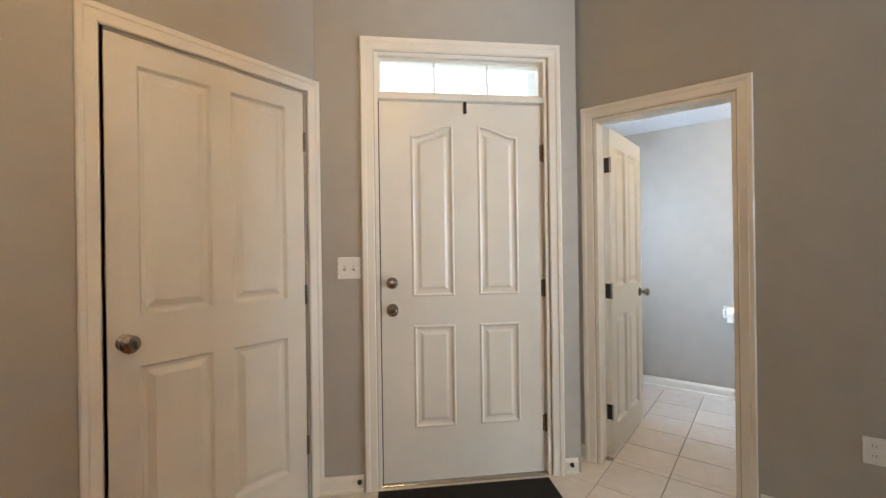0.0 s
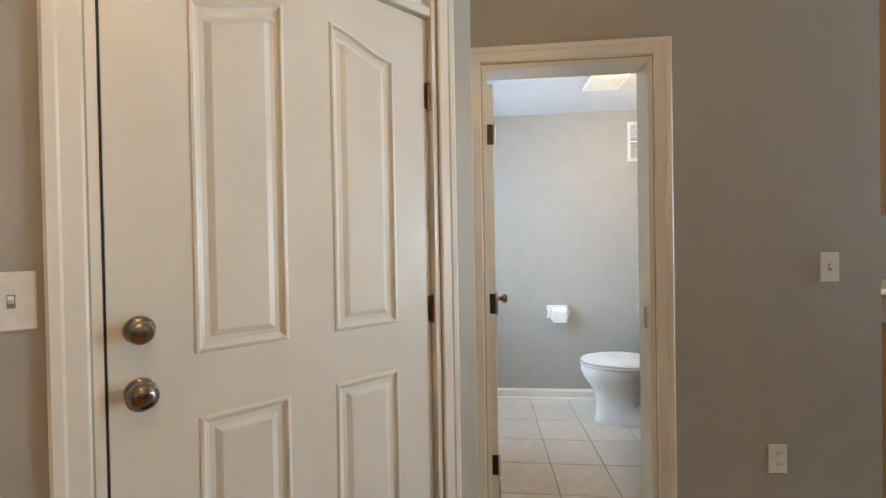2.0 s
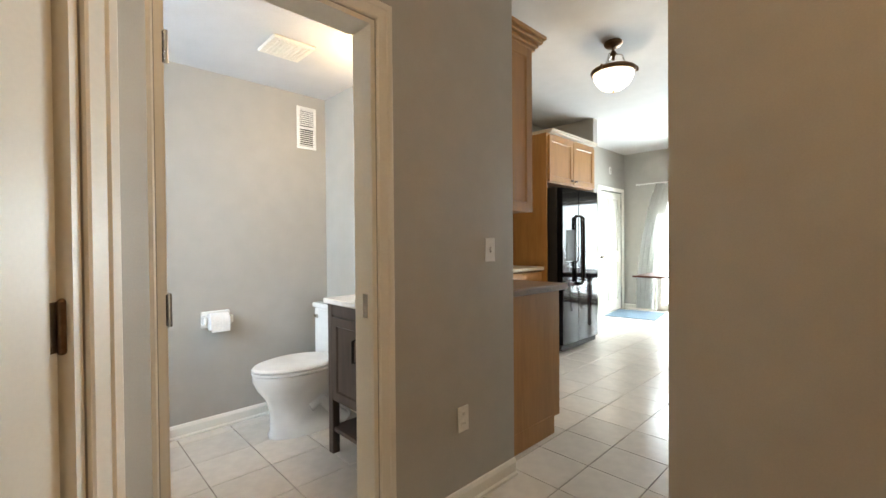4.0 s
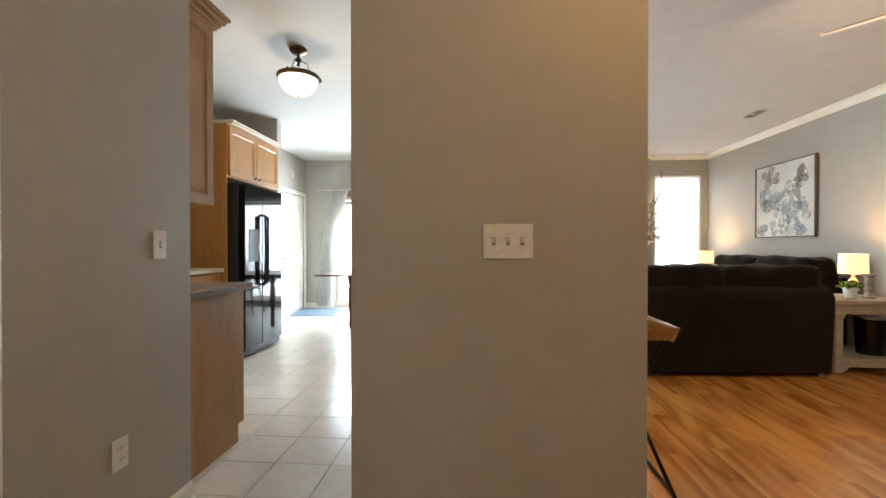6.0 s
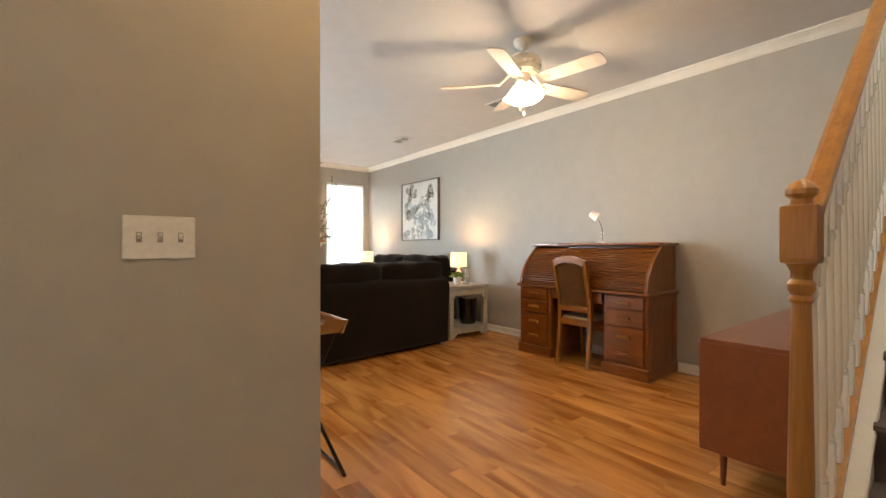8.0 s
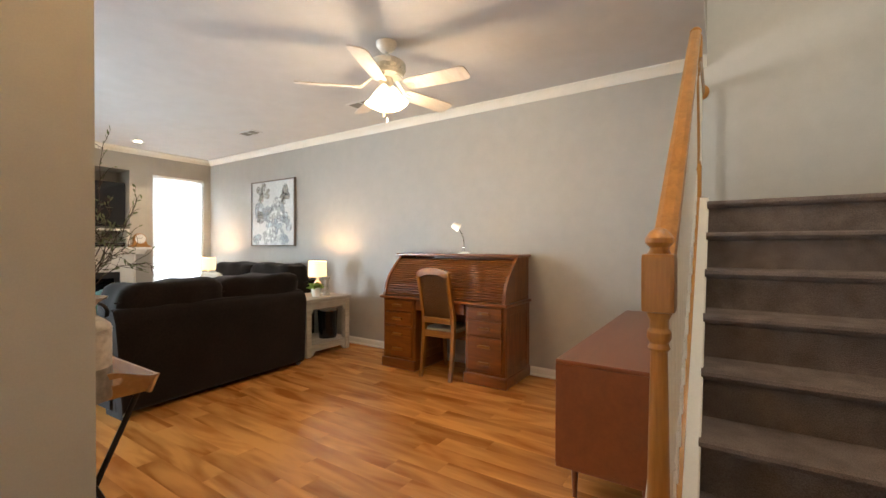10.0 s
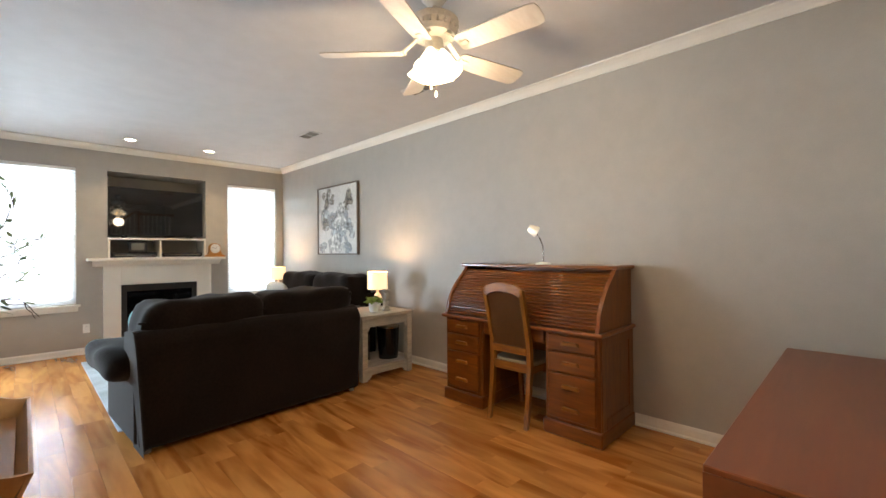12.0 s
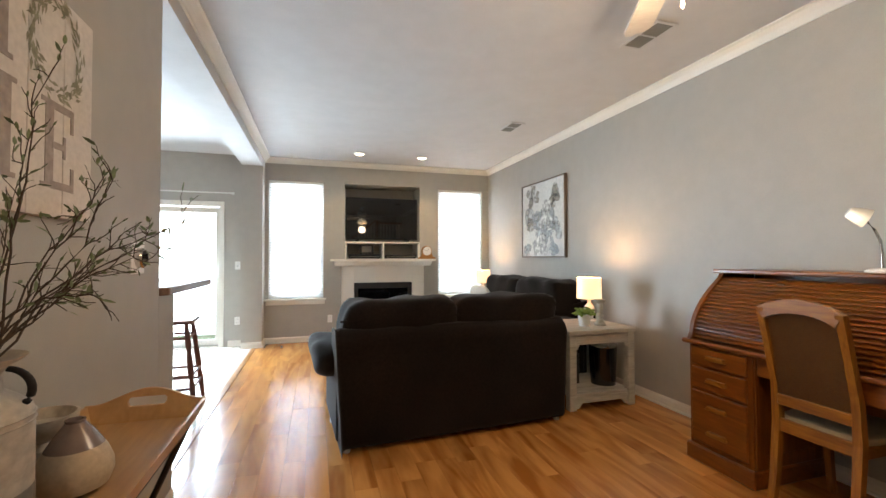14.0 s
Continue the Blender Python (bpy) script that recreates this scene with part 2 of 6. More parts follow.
def lathe(profile, n=24, bm=None, m=None, arc=360):
    """A turned solid round z from (radius, height) pairs."""
    own = bmesh.new()
    rings = []
    for r, z in profile:
        if r < 1e-5:
            rings.append([own.verts.new((0, 0, z))])
        else:
            rings.append([own.verts.new((r * math.cos(2 * math.pi * i / n), r * math.sin(2 * math.pi * i / n), z)) for i in range(n)])
    for a, b in zip(rings, rings[1:]):
        for i in range(n):
            j = (i + 1) % n
            if len(a) == 1 and len(b) == 1:
                continue
            if len(a) == 1:
                own.faces.new((a[0], b[i], b[j]))
            elif len(b) == 1:
                own.faces.new((a[i], a[j], b[0]))
            else:
                own.faces.new((a[i], a[j], b[j], b[i]))
    for ring in (rings[0], rings[-1]):
        if len(ring) > 2:
            own.faces.new(ring)
    return merge(bm, own, m)


def tube(points, r, n=8, bm=None, taper=None):
    """A round bar through the points."""
    own = bmesh.new()
    pts = [Vector(p) for p in points]
    rings = []
    for k, p in enumerate(pts):
        d = (pts[min(k + 1, len(pts) - 1)] - pts[max(k - 1, 0)]).normalized()
        side = d.cross(Vector((0, 0, 1)) if abs(d.z) < 0.9 else Vector((1, 0, 0))).normalized()
        up = side.cross(d)
        rr = r if taper is None else r + (taper - r) * k / (len(pts) - 1)
        rings.append([own.verts.new(p + rr * (math.cos(2 * math.pi * i / n) * side + math.sin(2 * math.pi * i / n) * up)) for i in range(n)])
    for a, b in zip(rings, rings[1:]):
        for i in range(n):
            own.faces.new((a[i], a[(i + 1) % n], b[(i + 1) % n], b[i]))
    own.faces.new(rings[0])
    own.faces.new(rings[-1])
    return merge(bm, own)


def prism(outline, d0, d1, axis="y", bm=None, bevel=0.0):
    """An outline (pairs) pushed from d0 to d1 along an axis: x takes (y, z), y takes (x, z), z takes (x, y)."""
    own = bmesh.new()
    def at(p, d):
        return {"x": (d, p[0], p[1]), "y": (p[0], d, p[1]), "z": (p[0], p[1], d)}[axis]
    a = [own.verts.new(at(p, d0)) for p in outline]
    b = [own.verts.new(at(p, d1)) for p in outline]
    own.faces.new(a)
    own.faces.new(b)
    for i in range(len(a)):
        j = (i + 1) % len(a)
        own.faces.new((a[i], a[j], b[j], b[i]))
    if bevel:
        bmesh.ops.recalc_face_normals(own, faces=own.faces)
        bmesh.ops.bevel(own, geom=own.edges[:], offset=bevel, segments=1, affect="EDGES")
    return merge(bm, own)


def inset(outline, d):
    """The outline (counter-clockwise pairs) moved inwards by d."""
    pts, out = [Vector((*p,)) for p in outline], []
    for k, p in enumerate(pts):
        a, b = (p - pts[k - 1]).normalized(), (pts[(k + 1) % len(pts)] - p).normalized()
        na, nb = Vector((-a.y, a.x)), Vector((-b.y, b.x))
        h = (na + nb) / max(0.3, 1 + na.dot(nb))
        out.append(p + h * d)
    return out


def panelled(w, h, t, panels, steps, both=False):
    """A door leaf, x 0..w, z 0..h, front at y = 0 looking to -y, with sunk and raised panels given as outlines."""
    bm = bmesh.new()
    def face(y, flip):
        loops = []
        for outline in ([(0, 0), (w, 0), (w, h), (0, h)], *panels):
            vs = [bm.verts.new((p[0], y, p[1])) for p in outline]
            loops.append([bm.edges.new((vs[i], vs[(i + 1) % len(vs)])) for i in range(len(vs))])
            if len(loops) > 1:
                last = vs
                for off, dep in steps:
                    nxt = [bm.verts.new((p.x, y + flip * dep, p.y)) for p in inset(outline, off)]
                    for i in range(len(nxt)):
                        j = (i + 1) % len(nxt)
                        bm.faces.new((last[i], last[j], nxt[j], nxt[i]))
                    last = nxt
                bm.faces.new(last)
        bmesh.ops.triangle_fill(bm, use_beauty=True, use_dissolve=False, edges=[e for l in loops for e in l])
        return loops[0]
    a = face(0, 1)
    if both:
        b = face(t, -1)
    else:
        vs = [bm.verts.new((p[0], t, p[1])) for p in [(0, 0), (w, 0), (w, h), (0, h)]]
        b = [bm.edges.new((vs[i], vs[(i + 1) % 4])) for i in range(4)]
        bm.faces.new(vs)
    for ea, eb in zip(a, b):
        bm.faces.new((ea.verts[0], ea.verts[1], eb.verts[1], eb.verts[0]))
    return bm


def structure(name, bm, mat, label=""):
    ob = part(name, bm, mat)
    return tagged(ob, label, kind="structure")


# ---- the shell ----
H = 2.74
T = 0.12
STEPS = [(0.004, 0.007), (0.011, 0.017), (0.024, 0.017), (0.050, 0.003)]


def wall_with_holes(name, axis, face, back, lo, hi, z0, z1, holes, label):
    """A wall across axis, between face and back, from lo to hi, with rectangular openings (a, b, bottom, top)."""
    bm = bmesh.new()
    def block(a, b, c, d):
        if b - a > 1e-4 and d - c > 1e-4:
            f0, f1 = min(face, back), max(face, back)
            if axis == "x":
                box(f0, f1, a, b, c, d, bm=bm)
            else:
                box(a, b, f0, f1, c, d, bm=bm)
    at = lo
    for a, b, c, d in sorted(holes):
        block(at, a, z0, z1)
        block(a, b, z0, c)
        block(a, b, d, z1)
        at = b
    block(at, hi, z0, z1)
    return structure(name, bm, PAINT, label)


LIV = "greige painted wall of the living room"
# living room
wall_with_holes("wall_east", "x", 3.92, 4.06, -1.00, 7.72, 0, 5.3, [], LIV)
wall_with_holes("wall_north", "y", 7.56, 7.70, 0.15, 3.92, 0, H + 0.1,
                [(0.42, 1.205, 0.65, 2.415), (1.52, 2.71, 1.24, 2.41), (3.02, 3.80, 0.65, 2.39)], "greige painted wall with windows and a fireplace niche")
# dining end
wall_with_holes("wall_dining", "y", 7.52, 7.66, -3.42, 0.15, 0, H + 0.1, [(-2.75, -0.22, 0.0, 2.0)], "greige painted wall with a sliding glass door")
structure("wall_stub", box(0.10, 0.37, 7.30, 7.56, 0, 2.56), PAINT, "short greige wall stub under a beam")
structure("beam", box(0.10, 0.37, 3.192, 7.56, 2.56, H), CEIL, "white boxed beam between dining area and living room")
# closed block between hall, kitchen and living room
structure("wall_pier", box(-0.567, 0.395, 1.286, 1.42, 0, H), PAINT, "greige painted end wall with a triple light switch")
structure("wall_pier_living", box(0.27, 0.395, 1.42, 3.192, 0, H), PAINT, "greige wall carrying a wooden sign and thermostat")
structure("wall_pier_kitchen", box(-0.567, -0.45, 1.42, 2.60, 0, H), PAINT, "greige painted kitchen side of the wall block")
structure("wall_pier_back", box(-0.45, 0.27, 2.48, 2.60, 0, H), PAINT, "greige wall closing the block")
# kitchen and powder room
wall_with_holes("wall_west", "x", -3.30, -3.42, 1.58, 7.66, 0, H + 0.1, [(6.55, 7.40, 0, 2.05)], "greige kitchen wall with a white door")
structure("wall_fridge_return", box(-3.30, -2.62, 4.98, 5.08, 0, H), PAINT, "greige wall return beside the refrigerator")
wall_with_holes("wall_powder_door", "x", -1.43, -1.55, 0.02, 1.70, 0, H, [(0.185, 0.865, 0, 2.0)], "greige hall wall with the powder room doorway")
structure("wall_powder_kitchen", box(-3.30, -1.55, 1.56, 1.70, 0, H), PAINT, "greige wall between powder room and kitchen")
structure("wall_powder_far", box(-3.22, -3.10, -0.32, 1.56, 0, 2.38), PAINT, "pale grey painted powder room wall")
wall_with_holes("wall_powder_window", "y", -0.20, -0.32, -3.10, -1.43, 0, 2.38, [(-2.78, -1.61, 0.9, 2.0)], "greige outer wall of the powder room with a window")
# hall: closet wall and the slanting entrance wall
wall_with_holes("wall_closet", "y", -0.86, -1.00, -0.40, 3.92, 0, 5.3, [(-0.205, 0.60, 0, 2.055)], "greige hall wall with the closet door")
diag = pose(-0.268, -0.86, 0, 0, 0, 135)
# local x runs along the slanting wall towards the powder room, its front looks to local -y
bm = bmesh.new()
for a, b, c, d in ((-0.05, 0.305, 0, H), (0.305, 1.255, 2.345, H), (1.255, 1.42, 0, H)):
    box(a, b, 0.0, 0.13, c, d, bm=bm)
ob = structure("wall_entrance", bm, PAINT, "greige slanting wall round the front door")
ob.matrix_world = diag
structure("wall_powder_side", box(-1.55, -1.43, -0.20, 0.02, 0, 2.38), PAINT, "greige outer corner of the powder room")
structure("wall_entrance_end", box(-1.43, -1.262, -0.02, 0.075, 0, H), PAINT, "short greige wall beside the powder room door")

# floors
structure("floor_living", box(0.27, 3.92, -0.86, 7.60, -0.10, -0.014), GROUT, "underlay of the wooden floor")
structure("floor_tiled", box(-3.42, 0.27, -1.3, 7.60, -0.10, -0.008), GROUT, "grouted bed of the tiled floor")
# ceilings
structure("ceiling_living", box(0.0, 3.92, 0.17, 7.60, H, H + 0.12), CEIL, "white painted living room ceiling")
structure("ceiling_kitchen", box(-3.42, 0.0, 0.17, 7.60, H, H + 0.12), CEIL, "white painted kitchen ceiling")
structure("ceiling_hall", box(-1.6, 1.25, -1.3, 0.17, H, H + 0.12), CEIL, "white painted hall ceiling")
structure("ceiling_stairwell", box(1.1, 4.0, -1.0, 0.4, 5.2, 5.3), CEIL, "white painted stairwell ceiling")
structure("wall_stairwell_side", box(1.13, 3.92, 0.17, 0.27, H + 0.12, 5.3), PAINT, "greige stairwell wall above the opening")
structure("wall_stairwell_end", box(1.13, 1.25, -0.86, 0.17, H + 0.12, 5.3), PAINT, "greige stairwell wall above the hall")
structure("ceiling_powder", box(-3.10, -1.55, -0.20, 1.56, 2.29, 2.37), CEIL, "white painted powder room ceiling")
structure("ground", box(-60, 60, -60, 60, -0.30, -0.16), material("dry lawn", (0.09, 0.12, 0.05), 0.95, size=30, grain=0.3), "mown lawn around the house")


# ---- trim ----
def casing(name, m, w, h, wd=0.068, bottom=0.0, label="white painted door casing"):
    """Moulded boards round an opening x 0..w, z 0..h, standing proud of a wall that looks to local -y."""
    ob = thing(name, m, label, kind="structure")
    prof = [(0.004, -0.001), (0.004, -0.010), (0.009, -0.0135), (0.042, -0.0155), (0.047, -0.020), (wd - 0.006, -0.022), (wd, -0.018), (wd, -0.001)]
    for flip, x in ((-1, 0.0), (1, w)):
        own = bmesh.new()
        lo, hi = [own.verts.new((x + flip * p[0], p[1], bottom)) for p in prof], [own.verts.new((x + flip * p[0], p[1], h + p[0])) for p in prof]
        own.faces.new(lo), own.faces.new(hi)
        for i in range(len(prof)):
            j = (i + 1) % len(prof)
            own.faces.new((lo[i], lo[j], hi[j], hi[i]))
        part("casing_board", own, TRIM, ob)
    own = bmesh.new()
    lo, hi = [own.verts.new((-p[0], p[1], h + p[0])) for p in prof], [own.verts.new((w + p[0], p[1], h + p[0])) for p in prof]
    own.faces.new(lo), own.faces.new(hi)
    for i in range(len(prof)):
        j = (i + 1) % len(prof)
        own.faces.new((lo[i], lo[j], hi[j], hi[i]))
    part("head_board", own, TRIM, ob)
    return ob


def jamb(parent, w, h, depth, y0=0.0, t=0.018):
    for n, a in (("jamb", (0, t, y0, y0 + depth, 0, h)), ("jamb", (w - t, w, y0, y0 + depth, 0, h)), ("jamb", (t, w - t, y0, y0 + depth, h - t, h))):
        part(n, box(*a), TRIM, parent)


def baseboard(x0, y0, x1, y1, h=0.085):
    """Runs from one point to the other with the room on its right-hand side as one walks."""
    d = math.hypot(x1 - x0, y1 - y0)
    prof = [(0, 0), (-0.022, 0), (-0.022, 0.012), (-0.013, 0.02), (-0.013, h - 0.02), (-0.006, h - 0.006), (0, h)]
    ob = structure("baseboard", prism(prof, 0, d, "x"), TRIM, "white moulded baseboard")
    ob.matrix_world = pose(x0, y0, 0, 0, 0, math.degrees(math.atan2(y1 - y0, x1 - x0)))
    return ob


def crown(x0, y0, x1, y1, z=H, s=0.077):
    d = math.hypot(x1 - x0, y1 - y0)
    prof = [(0, 0), (0, -s), (-0.012, -s), (-0.018, -s * 0.82), (-s * 0.45, -s * 0.5), (-s * 0.8, -s * 0.22), (-s, -0.012), (-s, 0)]
    ob = structure("crown_moulding", prism(prof, 0, d, "x"), TRIM, "white crown moulding")
    ob.matrix_world = pose(x0, y0, z - 0.001, 0, 0, math.degrees(math.atan2(y1 - y0, x1 - x0)))
    return ob


# room on the right-hand side: walking along each wall with the wall on the left
crown(0.37, 7.56, 3.92, 7.56)
crown(3.92, 7.56, 3.92, 0.17)
crown(0.395, 1.286, 0.395, 3.192)
crown(0.37, 3.192, 0.37, 7.56)
for seg in ((0.37, 7.56, 1.42, 7.56), (2.80, 7.56, 3.92, 7.56), (3.92, 7.56, 3.92, 0.28), (0.37, 7.30, 0.37, 7.56), (0.10, 7.30, 0.37, 7.30), (-0.10, 7.52, 0.10, 7.52),
            (-3.30, 7.52, -2.82, 7.52), (-3.30, 5.08, -3.30, 6.48), (-1.43, 0.94, -1.43, 1.70), (-1.43, 0.02, -1.43, 0.125), (-3.10, -0.20, -3.10, 1.56), (-3.10, 1.56, -1.55, 1.56),
            (0.395, 1.286, 0.395, 3.40), (-0.567, 1.286, 0.395, 1.286), (-0.567, 2.6, -0.567, 1.286), (1.2, -0.86, 0.67, -0.86)):
    baseboard(*seg)


def switch_plate(m, gangs, label, kind="switch"):
    ob = thing("light_switch" if kind == "switch" else "wall_outlet" if kind == "outlet" else "blank_plate", m, label, "switch" if kind == "switch" else "outlet", "wall plates")
    w = 0.07 + 0.046 * (gangs - 1)
    part("plate", box(-w / 2, w / 2, -0.006, 0, -0.057, 0.057, 0.003), PLATE, ob)
    slot = material("grey slot", (0.25, 0.24, 0.22), 0.6) if "grey slot" not in bpy.data.materials else bpy.data.materials["grey slot"]
    for g in range(gangs):
        x = 0.046 * (g - (gangs - 1) / 2)
        if kind == "switch":
            part("slot", box(x - 0.006, x + 0.006, -0.007, -0.0055, -0.013, 0.013), slot, ob)
            part("toggle", prism([(-0.0055, -0.006), (-0.016, 0.004), (-0.014, 0.011), (-0.0055, 0.006)], x - 0.004, x + 0.004, "x"), PLATE, ob)
        elif kind == "outlet":
            for z in (-0.021, 0.021):
                part("socket", lathe([(0.0165, 0), (0.0165, 0.002), (0.0, 0.002)], 20, m=pose(x, -0.006, z, 90)), PLATE, ob)
                for dx in (-0.006, 0.006):
                    part("slot", box(x + dx - 0.0012, x + dx + 0.0012, -0.0092, -0.0075, z - 0.002, z + 0.007), slot, ob)
        for z in ((-0.03, 0.03) if kind == "switch" else (0,)):
            part("screw", lathe([(0.003, 0), (0.003, 0.001), (0, 0.0012)], 10, m=pose(x, -0.006, z, 90)), PLATE, ob)
    return ob


E_FACE, W_FACE, N_FACE, S_FACE = 90, -90, 180, 0   # turn of a plate whose wall looks to +x, -x, +y, -y
switch_plate(diag @ pose(0.165, -0.001, 1.165), 2, "white double switch plate beside the front door")
switch_plate(pose(-1.429, 1.513, 1.147, 0, 0, E_FACE), 1, "white single switch plate on the hall wall")
switch_plate(pose(-1.429, 1.319, 0.395, 0, 0, E_FACE), 1, "white double socket low on the hall wall", "outlet")
switch_plate(pose(-0.046, 1.285, 1.157, 0, 0, S_FACE), 3, "white triple switch plate on the end wall")
switch_plate(pose(1.30, 7.559, 0.33, 0, 0, S_FACE), 1, "white socket beside the fireplace", "outlet")
switch_plate(pose(0.02, 7.519, 1.15, 0, 0, S_FACE), 1, "white switch plate in the dining area")
switch_plate(pose(0.02, 7.519, 0.36, 0, 0, S_FACE), 1, "white socket low in the dining area", "outlet")


def hinge(parent, x, y, z, mat=HINGE, h=0.09):
    ob = part("hinge", lathe([(0.0, -h / 2 - 0.006), (0.005, -h / 2 - 0.004), (0.007, -h / 2), (0.007, h / 2), (0.005, h / 2 + 0.004), (0.0, h / 2 + 0.006)], 10, m=pose(x, y, z)), mat, parent, "metal butt hinge")
    part("hinge_leaf", box(x - 0.018, x + 0.004, y + 0.004, y + 0.006, z - h / 2, z + h / 2), mat, parent)
    return ob


def knob(parent, x, z, mat=KNOB_METAL, y=0.0, flip=1, r=0.028):
    prof = [(0.031, 0), (0.031, 0.004), (0.026, 0.009), (0.012, 0.011), (0.011, 0.028), (0.018, 0.034), (r, 0.046), (r, 0.054), (0.022, 0.064), (0.010, 0.067), (0, 0.067)]
    return part("knob", lathe(prof, 24, m=pose(x, y, z, 90 * flip)), mat, parent, "round brushed metal knob", smooth=True)


def rect(a, b, c, d):
    return [(a, c), (b, c), (b, d), (a, d)]


# front door in the slanting wall
front = thing("front_door", diag @ pose(0.329, 0.022, 0.014), "closed off-white four-panel front door with nickel knobs", "door")
def arched(x0, x1, z0, lo, hi):
    """A panel whose top sweeps up in a soft S from lo at x0 to hi at x1."""
    top = [(x0 + (x1 - x0) * t, lo + (hi - lo) * (3 * t * t - 2 * t ** 3)) for t in [k / 8 for k in range(9)]]
    pts = [(x0, z0), (x1, z0)] if x0 < x1 else [(x1, z0), (x0, z0)]
    return pts + (top[::-1] if x0 < x1 else top)
SF = [(0.004, -0.004), (0.010, -0.005), (0.016, 0.003), (0.024, 0.006), (0.036, 0.006), (0.052, -0.001)]
part("leaf", panelled(0.894, 2.036, 0.044, [arched(0.165, 0.395, 0.99, 1.855, 1.915), arched(0.755, 0.530, 0.99, 1.855, 1.915), rect(0.17, 0.395, 0.285, 0.835), rect(0.53, 0.755, 0.285, 0.835)], SF), DOOR, front)
for z, r in ((1.065, 0.026), (0.925, 0.031)):
    knob(front, 0.057, z, KNOB_METAL, r=r)
for z in (0.27, 1.02, 1.77):
    hinge(front, 0.899, -0.004, z, BRONZE)
# black strip painted in for the shade in the gap between leaf and jamb
part("latch_gap_shade", box(-0.0058, -0.0006, -0.004, 0.03, 0.0, 2.036), MATT_BLACK, front, "black strip for the shaded latch-side gap")
part("latch_plate", box(-0.012, 0.0, -0.002, 0.03, 0.89, 0.96), BRONZE, front)
part("wreath_hook", box(0.455, 0.472, -0.006, -0.001, 1.99, 2.043, 0.002), DARK_METAL, front, "small dark metal wreath hook")
part("wreath_hook", lathe([(0.0, 0), (0.010, 0.002), (0.010, 0.006), (0, 0.01)], 12, m=pose(0.4635, -0.004, 1.985, 90)), DARK_METAL, front)
ent = casing("trim_front_door", diag @ pose(0.305, 0.0, 0), 0.945, 2.302, 0.07, label="white moulded casing round door and transom")
part("jamb", box(0.0, 0.018, 0.0, 0.13, 0, 2.302), TRIM, ent)
part("jamb", box(0.927, 0.945, 0.0, 0.13, 0, 2.302), TRIM, ent)
part("head_jamb", box(0.018, 0.927, 0.0, 0.13, 2.284, 2.302), TRIM, ent)
part("door_stop", box(0.018, 0.03, 0.068, 0.13, 0.02, 2.05), TRIM, ent)
part("door_stop", box(0.915, 0.927, 0.068, 0.13, 0.02, 2.05), TRIM, ent)
part("transom_bar", box(0.018, 0.927, 0.004, 0.12, 2.058, 2.09, 0.003), TRIM, ent)
part("threshold", box(0.0, 0.945, 0.0, 0.16, 0.0, 0.012, 0.002), CHROME, ent, "worn metal threshold")
tr = thing("window_1", diag @ pose(0.323, 0.03, 2.09), "transom window of three panes above the front door", kind="structure")
for a in ((0, 0.909, 0, 0.03, 0, 0.016), (0, 0.909, 0, 0.03, 0.178, 0.194), (0, 0.016, 0, 0.03, 0.016, 0.178), (0.893, 0.909, 0, 0.03, 0.016, 0.178)):
    part("window_frame", box(*a), TRIM, tr)
for x in (0.305, 0.60):
    part("glazing_bar", box(x - 0.005, x + 0.005, 0.006, 0.024, 0.016, 0.178), TRIM, tr)
for a, b in ((0.016, 0.30), (0.31, 0.595), (0.605, 0.893)):
    pane = part("pane", box(a, b, 0.013, 0.017, 0.016, 0.178), GLASS, tr)
    pane.visible_shadow = False
for x0, x1 in ((0.012, 0.228), (1.325, 1.40)):
    ob = structure("baseboard", prism([(0, 0), (-0.022, 0), (-0.022, 0.012), (-0.013, 0.02), (-0.013, 0.065), (-0.006, 0.079), (0, 0.085)], x0, x1, "x"), TRIM, "white moulded baseboard")
    ob.matrix_world = diag
for x in (0.205, 1.36):
    stop = thing("door_stop", diag @ pose(x, -0.014, 0.055), "small round door stop on the baseboard", "door stop")
    part("stop_base", lathe([(0.012, 0), (0.012, 0.006), (0.007, 0.008), (0.007, 0.02), (0, 0.021)], 12, m=pose(0, 0, 0, 90)), DARK_METAL, stop)
mat_ = thing("door_mat", diag @ pose(0.76, -0.30, 0.0), "black ribbed rubber door mat on the tiles", "mat")
bm = box(-0.46, 0.46, -0.27, 0.27, 0.0, 0.008, 0.003)
part("mat_body", bm, MATBLACK, mat_)
for k in range(30):
    part("rib", box(-0.44, 0.44, -0.255 + 0.0172 * k, -0.247 + 0.0172 * k, 0.0075, 0.011), MATBLACK, mat_)

# closet door
closet = thing("closet_door", pose(0.600, -0.868, 0.008, 0, 0, 180), "closed off-white four-panel closet door", "door")
part("leaf", panelled(0.805, 2.045, 0.035, [rect(0.10, 0.36, 1.02, 1.95), rect(0.445, 0.705, 1.02, 1.95), rect(0.10, 0.36, 0.17, 0.83), rect(0.445, 0.705, 0.17, 0.83)], STEPS), DOOR, closet)
knob(closet, 0.055, 0.925, r=0.033)
for z in (0.27, 1.03, 1.80):
    hinge(closet, 0.808, -0.003, z)
cc = casing("trim_closet", pose(0.613, -0.86, 0, 0, 0, 180), 0.831, 2.062, label="white moulded closet door casing")
part("jamb", box(0.0, 0.011, 0.0, 0.13, 0, 2.062), TRIM, cc)
part("jamb", box(0.820, 0.831, 0.0, 0.13, 0, 2.062), TRIM, cc)
part("head_jamb", box(0.011, 0.820, 0.0, 0.13, 2.054, 2.062), TRIM, cc)
